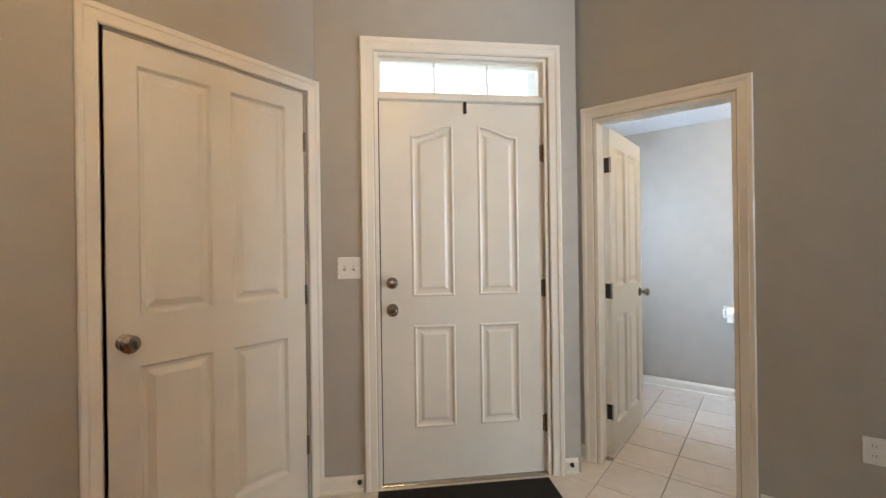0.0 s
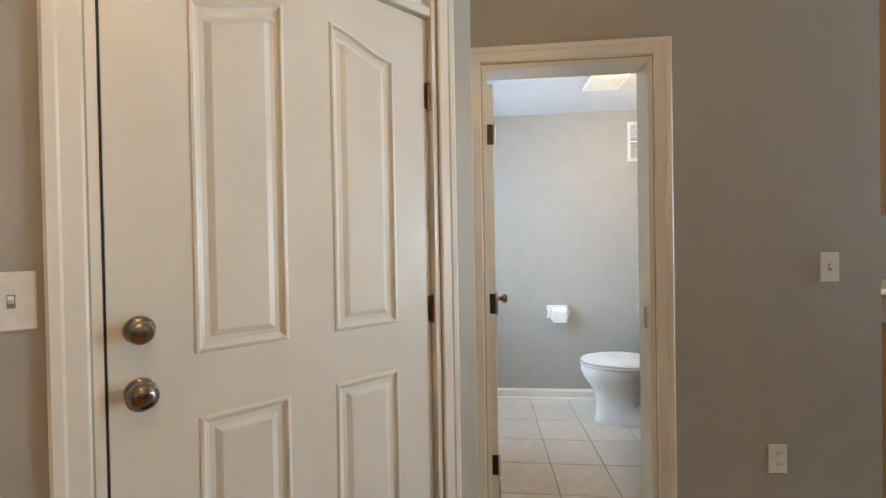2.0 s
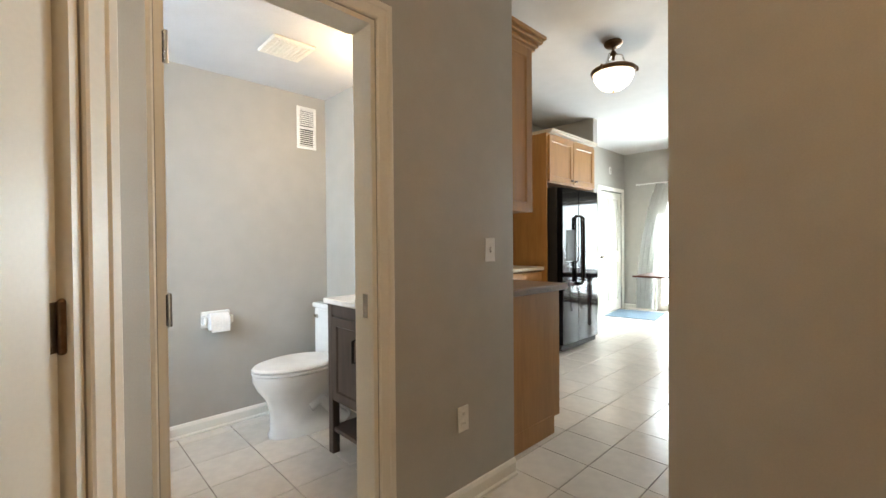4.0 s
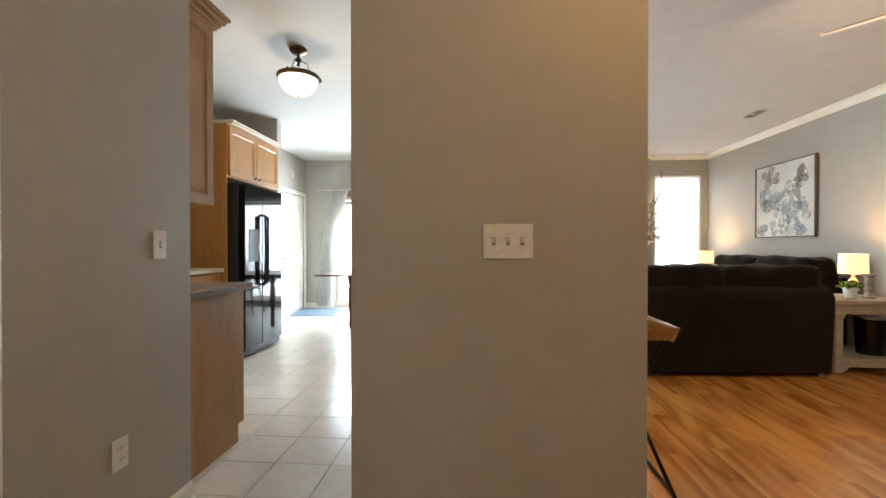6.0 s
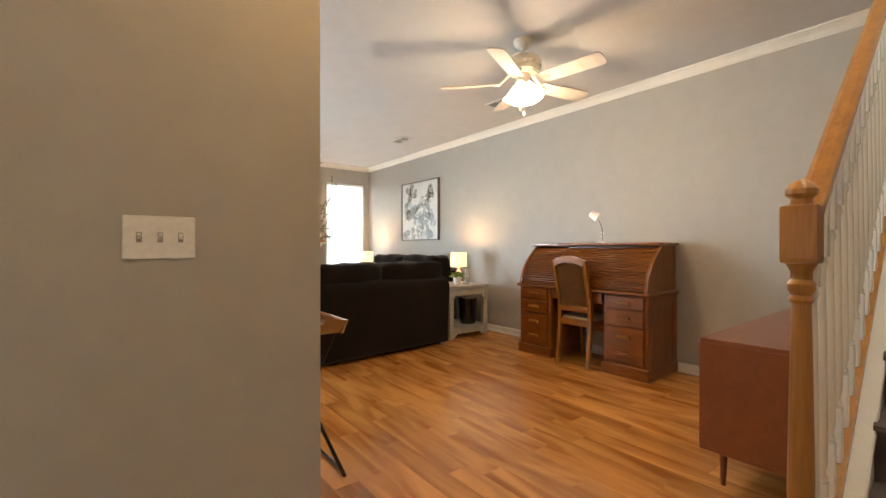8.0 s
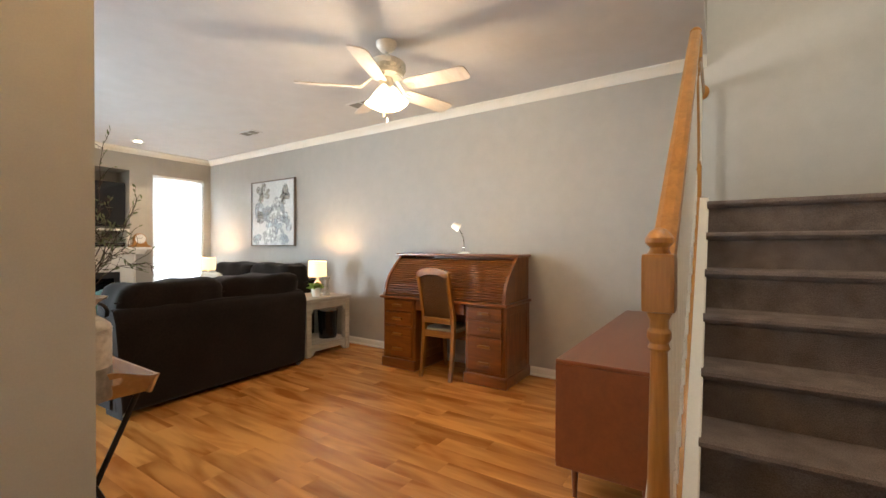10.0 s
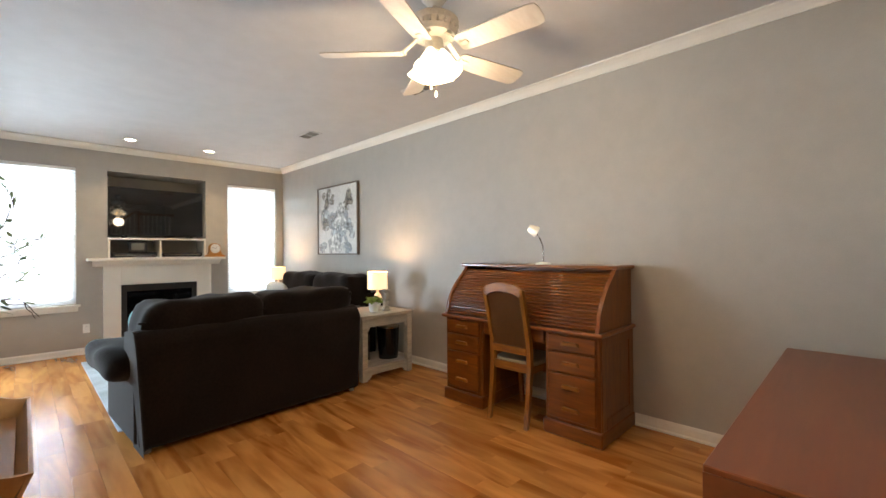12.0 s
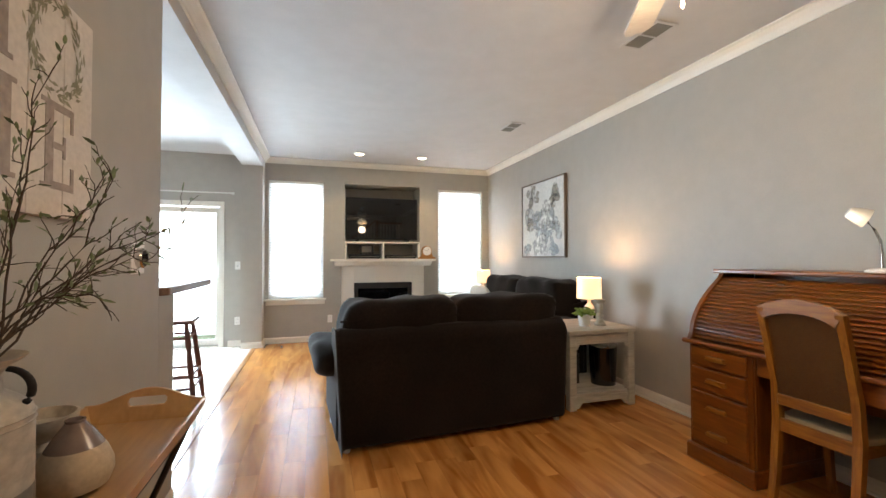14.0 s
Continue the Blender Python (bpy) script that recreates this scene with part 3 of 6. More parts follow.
structure("wall_closet_inside", box(-0.45, 0.8, -1.10, -1.02, 0, H), PAINT, "plain wall inside the closet")

# powder room doorway and its open door
pc = casing("trim_powder", pose(-1.43, 0.185, 0, 0, 0, 90), 0.68, 2.0, label="white moulded powder room casing")
jamb(pc, 0.68, 2.0, 0.12)
pc2 = casing("trim_powder_inside", pose(-1.55, 0.865, 0, 0, 0, -90), 0.68, 2.0, label="white casing inside the powder room")
leaf = thing("powder_room_door", pose(-1.572, 0.233, 0.010, 0, 0, 178), "open off-white four-panel door on nickel hinges", "door")
part("leaf", panelled(0.66, 1.965, 0.035, [rect(0.09, 0.30, 1.0, 1.86), rect(0.36, 0.57, 1.0, 1.86), rect(0.09, 0.30, 0.16, 0.82), rect(0.36, 0.57, 0.16, 0.82)], STEPS, True), DOOR, leaf)
knob(leaf, 0.60, 0.925, r=0.026)
knob(leaf, 0.60, 0.925, y=0.035, flip=-1, r=0.026)
for z in (0.25, 0.98, 1.74):
    part("hinge", box(-0.0045, -0.0015, 0.002, 0.033, z - 0.045, z + 0.045), DARK_METAL, leaf, "dark metal butt hinge")
    part("hinge_pin", lathe([(0.006, -0.047), (0.006, 0.047), (0, 0.05)], 10, m=pose(-0.006, -0.004, z)), CHROME, leaf)
part("strike_plate", box(0.6605, 0.6620, 0.035, 0.065, 0.90, 0.99), CHROME, pc, "nickel strike plate")

# ---- stairs ----
RISE, RUN, XT, ST_Y0, ST_Y1 = 0.19, 0.235, 2.93, -0.86, 0.145
SLOPE = 0.785
def stair_z(x):
    return 1.572 + SLOPE * (x - 3.05)
stairs = thing("stairs", None, "stairs covered in brown cut-pile carpet", kind="structure")
for k in range(8):
    x, z = XT - RUN * (7 - k), RISE * (k + 1)
    bm = bmesh.new()
    end = 3.92 if k == 7 else x + RUN + 0.03
    prof = [(x + 0.03, z - RISE), (x + 0.03, z - 0.045), (x + 0.008, z - 0.034), (x, z - 0.02), (x + 0.004, z - 0.007), (x + 0.018, z), (end, z), (end, z - RISE)]
    part("step", prism(prof, ST_Y0, ST_Y1, "y"), CARPET, stairs)
part("skirt_board", prism([(1.25, 0.0), (1.25, 0.30), (3.05, 1.66), (3.92, 1.66), (3.92, 1.5), (3.0, 1.4), (1.4, 0.0)], -0.862, -0.845, "y"), TRIM, stairs)
knee = structure("wall_stair_side", prism([(1.235, 0), (3.92, 0), (3.92, 1.515), (3.06, 1.515), (1.235, stair_z(1.235) - 0.045)], 0.16, 0.268, "y"), PAINT, "greige knee wall beside the stairs")
cap = thing("trim_stair_cap", None, "white painted cap on the stair wall", kind="structure")
part("cap_board", prism([(1.22, stair_z(1.22) - 0.045), (3.06, 1.516), (3.06, 1.556), (1.22, stair_z(1.22))], 0.138, 0.292, "y", bevel=0.004), TRIM, cap)
part("cap_board", box(3.062, 3.92, 0.138, 0.292, 1.517, 1.552, 0.004), TRIM, cap)
part("skirt_board", prism([(1.25, 0.0), (1.25, stair_z(1.25) - 0.06), (3.06, 1.50), (3.06, 1.2), (1.45, 0)], 0.146, 0.160, "y"), TRIM, cap)


def newel(x, z0, height, label):
    ob = thing("newel_post", pose(x + 0.006, 0.212, z0) @ Matrix.Diagonal((0.78, 0.78, 1, 1)), label, "newel post", "newel posts")
    s = height - 1.30
    part("lower_block", box(-0.045, 0.045, -0.045, 0.045, 0, 0.44 + s, 0.006), HONEY_OAK, ob)
    part("shaft", lathe([(0.038, 0.44), (0.042, 0.455), (0.031, 0.475), (0.034, 0.50), (0.035, 0.54), (0.032, 0.70), (0.028, 0.88), (0.025, 0.99), (0.033, 1.00), (0.027, 1.012), (0.036, 1.025), (0.036, 1.04), (0.028, 1.05), (0.028, 1.07), (0.040, 1.09)], 24, m=pose(0, 0, s)), HONEY_OAK, ob, smooth=True)
    part("upper_block", box(-0.048, 0.048, -0.048, 0.048, 1.09 + s, 1.235 + s, 0.014, seg=2), HONEY_OAK, ob)
    part("cap", lathe([(0.034, 1.235), (0.028, 1.245), (0.028, 1.25), (0.042, 1.262), (0.042, 1.274), (0.030, 1.288), (0.016, 1.297), (0, 1.30)], 24, m=pose(0, 0, s)), HONEY_OAK, ob, smooth=True)
    return ob


newel(1.195, 0.0, 1.30, "turned honey oak newel post at the stair foot")
newel(3.06, 1.556, 1.06, "turned honey oak newel post at the landing")
rail = thing("handrail", None, "honey oak handrail over white balusters", "handrail")
rp = lambda x: 1.135 + 0.762 * (x - 1.20)
def rail_bar(x0, z0, x1, z1):
    own = bmesh.new()
    prof = [(-0.022, 0), (0.022, 0), (0.026, 0.018), (0.032, 0.030), (0.028, 0.048), (0.014, 0.058), (-0.014, 0.058), (-0.028, 0.048), (-0.032, 0.030), (-0.026, 0.018)]
    a = [own.verts.new((x0, 0.212 + p[0], z0 + p[1])) for p in prof]
    b = [own.verts.new((x1, 0.212 + p[0], z1 + p[1])) for p in prof]
    own.faces.new(a), own.faces.new(b)
    for i in range(len(a)):
        own.faces.new((a[i], a[(i + 1) % len(a)], b[(i + 1) % len(a)], b[i]))
    return own
part("rail", rail_bar(1.235, rp(1.235), 3.02, rp(3.02)), HONEY_OAK_X, rail)
part("rail", rail_bar(3.10, 2.44, 3.90, 2.44), HONEY_OAK_X, rail)
part("rosette", lathe([(0.06, 0), (0.06, 0.012), (0.045, 0.02), (0, 0.02)], 20, m=pose(3.919, 0.212, 2.47, 0, -90)), HONEY_OAK, rail)
own = bmesh.new()
part("shoe_rail", prism([(1.24, stair_z(1.24) + 0.001), (3.015, stair_z(3.015) + 0.001 - 0.012), (3.015, stair_z(3.015) + 0.012), (1.24, stair_z(1.24) + 0.024)], 0.185, 0.239, "y"), HONEY_OAK_X, rail)
part("shoe_rail", box(3.105, 3.918, 0.185, 0.239, 1.5525, 1.575), HONEY_OAK_X, rail)


def baluster(parent, x, z0, z1):
    h = z1 - z0
    lo, hi = 0.17, 0.20
    bm = box(-0.0155, 0.0155, -0.0155, 0.0155, 0, lo, 0.002)
    box(-0.0155, 0.0155, -0.0155, 0.0155, h - hi, h, 0.002, bm)
    lathe([(0.012, lo), (0.016, lo + 0.012), (0.010, lo + 0.025), (0.015, lo + 0.05), (0.016, lo + 0.12), (0.012, h * 0.62), (0.010, h - hi - 0.035), (0.015, h - hi - 0.02), (0.011, h - hi)], 10, bm)
    ob = part("baluster", bm, TRIM, parent, smooth=True)
    ob.location = (x, 0.212, z0)
for k in range(17):
    x = 1.315 + 0.103 * k
    baluster(rail, x, stair_z(x) + 0.014, rp(x) + 0.003)
for k in range(7):
    baluster(rail, 3.19 + 0.105 * k, 1.575, 2.442)


# ---- living room ----
def cushion(x0, x1, y0, y1, z0, z1, p=4.0, cuts=7, bm=None, rough=0.0, seed=0):
    """A stuffed block with rounded, slightly uneven faces."""
    own = bmesh.new()
    bmesh.ops.create_cube(own, size=2)
    bmesh.ops.subdivide_edges(own, edges=own.edges[:], cuts=cuts, use_grid_fill=True)
    c, h = Vector(((x0 + x1) / 2, (y0 + y1) / 2, (z0 + z1) / 2)), Vector(((x1 - x0) / 2, (y1 - y0) / 2, (z1 - z0) / 2))
    for v in own.verts:
        n = sum(abs(a) ** p for a in v.co) ** (1 / p)
        q = v.co / n
        w = Vector((q.x * h.x, q.y * h.y, q.z * h.z)) + c
        if rough:
            w += q * rough * noise.noise(w * 5 + Vector((seed, 0, 0)))
        v.co = w
    return merge(bm, own)


def sofa(m, w, label, depth=0.92, back=0.93):
    """Back at y = 0, seat looking to +y."""
    ob = thing("sofa", m, label, "sofa", "living room sofas")
    part("base", box(0.02, w - 0.02, 0.05, depth - 0.06, 0.045, 0.30, 0.02, seg=2), SOFA, ob)
    bm = bmesh.new()
    prism([(0.0, 0.035), (0.20, 0.035), (0.30, 0.60), (0.24, 0.80), (0.10, 0.83), (0.045, 0.81), (0.01, 0.75)], 0.0, w, "x", bm)
    bmesh.ops.bevel(bm, geom=bm.edges[:], offset=0.032, segments=4, profile=0.5, affect="EDGES")
    for v in bm.verts:
        v.co.x = w / 2 + (v.co.x - w / 2) * (1.012 - 0.045 * max(0, 1 - v.co.z / 0.70))
        if v.co.z > 0.70:
            v.co.z -= 0.05 * max(0, abs(v.co.x - w / 2) / (w / 2) - 0.93) / 0.07
    part("back_frame", bm, SOFA, ob, smooth=True)
    n = 2
    for k in range(n):
        a, b = 0.06 + (w - 0.12) / n * k, 0.06 + (w - 0.12) / n * (k + 1)
        part("back_cushion", cushion(a - 0.022, b + 0.022, 0.07, 0.46, 0.40, back + 0.035, 7.0, 9, rough=0.03, seed=k + w), SOFA, ob, smooth=True)
        part("seat_cushion", cushion(a + 0.12 * (k == 0), b - 0.12 * (k == n - 1), 0.26, depth, 0.27, 0.50, 5, 8, rough=0.02, seed=3 + k), SOFA, ob, smooth=True)
    for k, (a, b) in enumerate(((-0.015, 0.21), (w - 0.21, w + 0.015))):
        part("arm", box(a + 0.02, b - 0.02, 0.10, depth - 0.02, 0.05, 0.50, 0.035, seg=3), SOFA, ob, smooth=True)
        part("arm_pad", cushion(a - (0.13 if k == 0 else 0.03), b + (0.03 if k == 0 else 0.10), 0.16, depth + 0.03, 0.43, 0.67, 3.2, 8, rough=0.03, seed=9 + k), SOFA, ob, smooth=True)
    part("piping", tube([(0.03, 0.105, 0.835), (w * 0.5, 0.105, 0.842), (w - 0.03, 0.105, 0.835)], 0.006, 6), SOFA, ob)
    for x in (0.07, w - 0.07):
        for y in (0.07, depth - 0.1):
            part("foot", lathe([(0.022, 0), (0.026, 0.05), (0, 0.05)], 12, m=pose(x, y, 0)), PLATE if y < 0.1 else WALNUT, ob)
    return ob


sofa(pose(1.225, 3.655, 0.0, 0, 0, 3.2), 1.74, "charcoal microfibre loveseat with its back to the hall")
sofa(pose(3.86, 4.66, 0.0, 0, 0, 90), 1.85, "charcoal microfibre sofa along the living room wall", back=0.98)
TEAL = material("teal woven cloth", (0.16, 0.34, 0.33), 0.95, size=200, grain=0.2, bump=0.1)
IVORY = material("ivory woven cloth", (0.60, 0.56, 0.49), 0.95, size=200, grain=0.15, bump=0.1)
def pillow(m, mat, label):
    ob = thing("throw_pillow", m, label, "pillow", "throw pillows")
    own = cushion(-0.21, 0.21, -0.07, 0.07, 0, 0.42, 2.6, 8)
    for v in own.verts:
        k = abs(v.co.x) / 0.21 * abs(v.co.z - 0.21) / 0.21
        v.co.x *= 1 + 0.22 * k
        v.co.z = 0.21 + (v.co.z - 0.21) * (1 + 0.22 * k)
    part("cover", own, mat, ob, smooth=True)
pillow(pose(1.52, 4.27, 0.49, -22, 0, 14), TEAL, "square teal throw pillow on the loveseat")
pillow(pose(3.26, 6.05, 0.49, -20, 0, 100), IVORY, "square ivory throw pillow on the sofa")

rug_m = material("pale blue-grey woven rug", (0.42, 0.47, 0.50), 0.95, size=90, grain=0.22, bump=0.2, blotch=0.2)
rug = thing("rug", None, "pale blue-grey woven rug under the seating", "rug")
part("rug_weave", box(1.205, 3.05, 4.25, 7.0, 0.0, 0.010, 0.004), rug_m, rug)


def end_table(m, label):
    ob = thing("end_table", m, label, "end table", "end tables")
    part("tabletop", box(-0.012, 0.652, -0.012, 0.60, 0.617, 0.655, 0.004), WASHED, ob)
    part("lower_shelf", box(0.02, 0.62, 0.02, 0.56, 0.105, 0.13, 0.003), WASHED, ob)
    for x in (0, 0.575):
        for y in (0, 0.515):
            part("leg", box(x, x + 0.065, y, y + 0.065, 0, 0.617, 0.004), WASHED, ob)
    for y in (0.012, 0.545):
        part("apron", prism([(0.065, 0.617), (0.065, 0.49), (0.085, 0.50), (0.10, 0.535), (0.54, 0.535), (0.555, 0.50), (0.575, 0.49), (0.575, 0.617)], y, y + 0.025, "y"), WASHED, ob)
        part("toe_rail", prism([(0.065, 0.105), (0.065, 0.012), (0.09, 0.012), (0.125, 0.055), (0.515, 0.055), (0.55, 0.012), (0.575, 0.012), (0.575, 0.105)], y, y + 0.025, "y"), WASHED, ob)
    for x in (0.012, 0.60):
        part("apron", box(x, x + 0.025, 0.065, 0.515, 0.52, 0.617, 0.002), WASHED, ob)
    return ob


end_table(pose(3.075, 3.905, 0), "whitewashed wooden end table beside the loveseat")
end_table(pose(3.24, 6.70, 0), "whitewashed wooden end table in the corner")
SHADE = glowing("lit cream lampshade", (1.0, 0.72, 0.42), 1.35)
def table_lamp(m, label):
    ob = thing("table_lamp", m, label, "lamp", "table lamps")
    bm = lathe([(0.128, 0.235), (0.124, 0.445), (0.121, 0.445), (0.125, 0.235)], 36)
    part("shade", bm, SHADE, ob, "glowing cream drum shade", smooth=True)
    part("base", lathe([(0.075, 0), (0.075, 0.012), (0.03, 0.03), (0.055, 0.07), (0.062, 0.11), (0.045, 0.16), (0.018, 0.19), (0.012, 0.30), (0, 0.30)], 24), PORCELAIN, ob, smooth=True)
    return ob
table_lamp(pose(3.55, 4.30, 0.656) @ Matrix.Diagonal((0.88, 0.88, 0.92, 1)), "lit cream drum table lamp on the end table")
table_lamp(pose(3.58, 6.98, 0.656) @ Matrix.Diagonal((0.88, 0.88, 0.92, 1)), "lit cream drum table lamp in the corner")
LEAF = material("lime green leaf", (0.24, 0.36, 0.06), 0.6, size=40, grain=0.2, Subsurface_Weight=0.0)
pot = thing("potted_plant", pose(3.34, 4.08, 0.656), "small lime green plant in a white pot", "plant")
part("pot", lathe([(0.038, 0), (0.045, 0.004), (0.055, 0.09), (0.055, 0.095), (0.048, 0.095), (0.046, 0.07), (0, 0.07)], 24), PORCELAIN, pot, smooth=True)
rnd = random.Random(4)
bm = bmesh.new()
for k in range(70):
    a, e, r = rnd.uniform(0, 6.28), rnd.uniform(0.05, 1.3), rnd.uniform(0.05, 0.10)
    m = pose(r * math.cos(e) * math.cos(a), r * math.cos(e) * math.sin(a), 0.10 + 0.6 * r * math.sin(e), rnd.uniform(-50, 50), rnd.uniform(-50, 50), rnd.uniform(0, 360))
    own = bmesh.new()
    vs = [own.verts.new(p) for p in ((-0.026, 0, 0), (-0.008, 0.014, 0.004), (0.014, 0.011, 0.003), (0.028, 0, -0.003), (0.014, -0.011, 0.003), (-0.008, -0.014, 0.004))]
    own.faces.new(vs)
    merge(bm, own, m)
part("foliage", bm, LEAF, pot, "crowded lime green leaves")
ch = thing("candle_holder", pose(3.50, 4.08, 0.656) @ Matrix.Diagonal((0.85, 0.85, 0.95, 1)), "turned weathered wooden candle holder", "candle holder")
part("stem", lathe([(0.062, 0), (0.062, 0.015), (0.045, 0.03), (0.026, 0.06), (0.040, 0.09), (0.024, 0.12), (0.036, 0.17), (0.028, 0.20), (0.056, 0.225), (0.056, 0.24), (0, 0.24)], 24), WASHED, ch, smooth=True)
bn = thing("waste_bin", pose(3.565, 4.13, 0.131), "black gloss bin on the table shelf", "bin")
part("body", lathe([(0.105, 0), (0.122, 0.34), (0.116, 0.34), (0.100, 0.01), (0, 0.01)], 28), BLACK, bn, smooth=True)
part("rim", lathe([(0.122, 0.332), (0.126, 0.340), (0.124, 0.348), (0.115, 0.344)], 28), CHROME, bn)
sp = thing("subwoofer", pose(3.20, 4.30, 0.131), "matt black speaker box on the table shelf", "speaker")
part("cabinet", box(-0.02, 0.15, -0.13, 0.13, 0, 0.27, 0.006), MATT_BLACK, sp)

# picture
pic = thing("framed_picture", pose(3.918, 5.735, 1.755, 0, 0, -90), "abstract magnolia print in a thin grey frame", "picture")
PW, PH = 1.07, 0.995
art = material("pale grey-white canvas", (0.66, 0.66, 0.64), 0.8, size=30, grain=0.10, bump=0.06, blotch=0.14)
frame_m = wood("grey-brown frame", (0.10, 0.075, 0.055), (0.17, 0.13, 0.10), 0.5)
part("canvas", box(-PW / 2 + 0.012, PW / 2 - 0.012, -0.024, -0.002, -PH / 2 + 0.012, PH / 2 - 0.012), art, pic)
for a in ((-PW / 2, -PW / 2 + 0.016, -0.035, -0.001, -PH / 2, PH / 2), (PW / 2 - 0.016, PW / 2, -0.035, -0.001, -PH / 2, PH / 2), (-PW / 2 + 0.016, PW / 2 - 0.016, -0.035, -0.001, PH / 2 - 0.016, PH / 2), (-PW / 2 + 0.016, PW / 2 - 0.016, -0.035, -0.001, -PH / 2, -PH / 2 + 0.016)):
    part("frame_rail", box(*a), frame_m, pic)
def wash(name, color, size=16.0, least=0.15, most=0.75):
    """Thinned paint: it covers the canvas unevenly."""
    m = material(name, color, 0.9, size=size * 2, grain=0.25, blotch=0.25, bump=0.02)
    nt = m.node_tree
    tc, cloud, ramp = nt.nodes.new("ShaderNodeTexCoord"), nt.nodes.new("ShaderNodeTexNoise"), nt.nodes.new("ShaderNodeMapRange")
    cloud.inputs["Scale"].default_value, cloud.inputs["Detail"].default_value = size, 3
    ramp.inputs[1].default_value, ramp.inputs[2].default_value, ramp.inputs[3].default_value, ramp.inputs[4].default_value = 0.35, 0.65, least, most
    nt.links.new(tc.outputs["Object"], cloud.inputs["Vector"])
    nt.links.new(cloud.outputs["Fac"], ramp.inputs[0])
    nt.links.new(ramp.outputs[0], nt.nodes["Principled BSDF"].inputs["Alpha"])
    return m


TONES = {"sage": wash("grey-sage wash", (0.41, 0.385, 0.335)), "slate": wash("slate wash", (0.48, 0.52, 0.545)), "pale": wash("pale blue wash", (0.56, 0.60, 0.62), 9.0, 0.2, 0.9),
         "chalk": wash("chalk wash", (0.74, 0.74, 0.72), 14.0, 0.3, 0.95), "rust": wash("rust wash", (0.30, 0.15, 0.07), 20.0, 0.2, 0.6)}
rnd = random.Random(11)
layer = 0
def bloom(cx, cz, reach, tone, count, lean=(0.0, 6.283)):
    """Overlapping petals round one heart."""
    global layer
    for k in range(count):
        own, turn, lng, wide = bmesh.new(), rnd.uniform(*lean), reach * rnd.uniform(0.6, 1.0), reach * rnd.uniform(0.28, 0.50)
        pts = []
        for i in range(18):
            t = 6.2832 * i / 18
            wob = 1 + 0.14 * noise.noise(Vector((layer * 1.7, 2.3 * math.cos(t), 2.3 * math.sin(t))))
            u, v = lng * (0.42 + 0.5 * math.cos(t)) * wob, wide * math.sin(t) * (1 + 0.25 * math.cos(2 * t)) * wob
            px, pz = cx + u * math.cos(turn) - v * math.sin(turn), cz + u * math.sin(turn) + v * math.cos(turn)
            pts.append((max(-0.51, min(0.51, px)), max(-0.475, min(0.475, pz))))
        layer += 1
        own.faces.new([own.verts.new((p[0], -0.0245 - 0.00008 * layer, p[1])) for p in pts])
        part("petal", own, TONES[tone], pic)
for spot in ((0.02, -0.05, 0.34, "pale", 7), (-0.33, -0.05, 0.30, "pale", 4, (1.2, 2.2)), (-0.25, 0.30, 0.21, "sage", 7), (0.27, 0.25, 0.22, "sage", 8), (-0.20, 0.33, 0.12, "chalk", 3), (0.29, 0.22, 0.05, "rust", 3),
             (-0.30, 0.02, 0.24, "sage", 3, (3.9, 4.9)), (0.08, 0.02, 0.26, "chalk", 5), (0.10, -0.22, 0.17, "slate", 6), (-0.08, -0.30, 0.28, "chalk", 5), (0.30, -0.06, 0.15, "slate", 3), (0.28, -0.36, 0.16, "slate", 5),
             (-0.40, -0.36, 0.15, "slate", 4), (0.40, -0.15, 0.22, "pale", 3), (-0.10, -0.02, 0.09, "slate", 3)):
    bloom(*spot)

# fireplace wall
fp = thing("fireplace", None, "white fireplace surround with a black firebox", "fireplace")
part("surround", box(1.485, 1.656, 7.50, 7.559, 0, 1.14, 0.003), TRIM, fp)
part("surround", box(2.570, 2.745, 7.50, 7.559, 0, 1.14, 0.003), TRIM, fp)
part("surround", box(1.656, 2.570, 7.50, 7.559, 0.872, 1.14, 0.003), TRIM, fp)
for x in (1.470, 2.745):
    part("pilaster_bead", box(x, x + 0.015, 7.485, 7.559, 0, 1.14, 0.003), TRIM, fp)
bm = box(1.30, 2.93, 7.36, 7.559, 1.205, 1.238, 0.004)
prism([(7.559, 1.13), (7.47, 1.13), (7.44, 1.16), (7.40, 1.18), (7.375, 1.2045), (7.559, 1.2045)], 1.36, 2.87, "x", bm)
part("mantel_shelf", bm, TRIM, fp)
part("firebox_frame", box(1.658, 2.568, 7.512, 7.558, 0.78, 0.870, 0.004), MATT_BLACK, fp)
part("firebox_frame", box(1.658, 1.72, 7.512, 7.558, 0.0, 0.78, 0.004), MATT_BLACK, fp)
part("firebox_frame", box(2.506, 2.568, 7.512, 7.558, 0.0, 0.78, 0.004), MATT_BLACK, fp)
part("firebox_glass", box(1.72, 2.506, 7.540, 7.546, 0.10, 0.78), SCREEN, fp)
for k in range(3):
    part("louvre", box(1.72, 2.506, 7.52, 7.55, 0.01 + 0.03 * k, 0.025 + 0.03 * k, 0.002), MATT_BLACK, fp)
nb = bmesh.new()
for a in ((1.46, 1.52, 7.70, 8.05, 1.18, 2.47), (2.71, 2.77, 7.70, 8.05, 1.18, 2.47), (1.52, 2.71, 7.70, 8.05, 2.41, 2.47), (1.52, 2.71, 7.70, 8.05, 1.18, 1.24), (1.46, 2.77, 8.05, 8.10, 1.18, 2.47)):
    box(*a, bm=nb)
structure("wall_niche", nb, PAINT, "greige lining of the television niche")
sh = thing("niche_shelf", None, "white two-bay shelf in the niche under the television", "shelf")
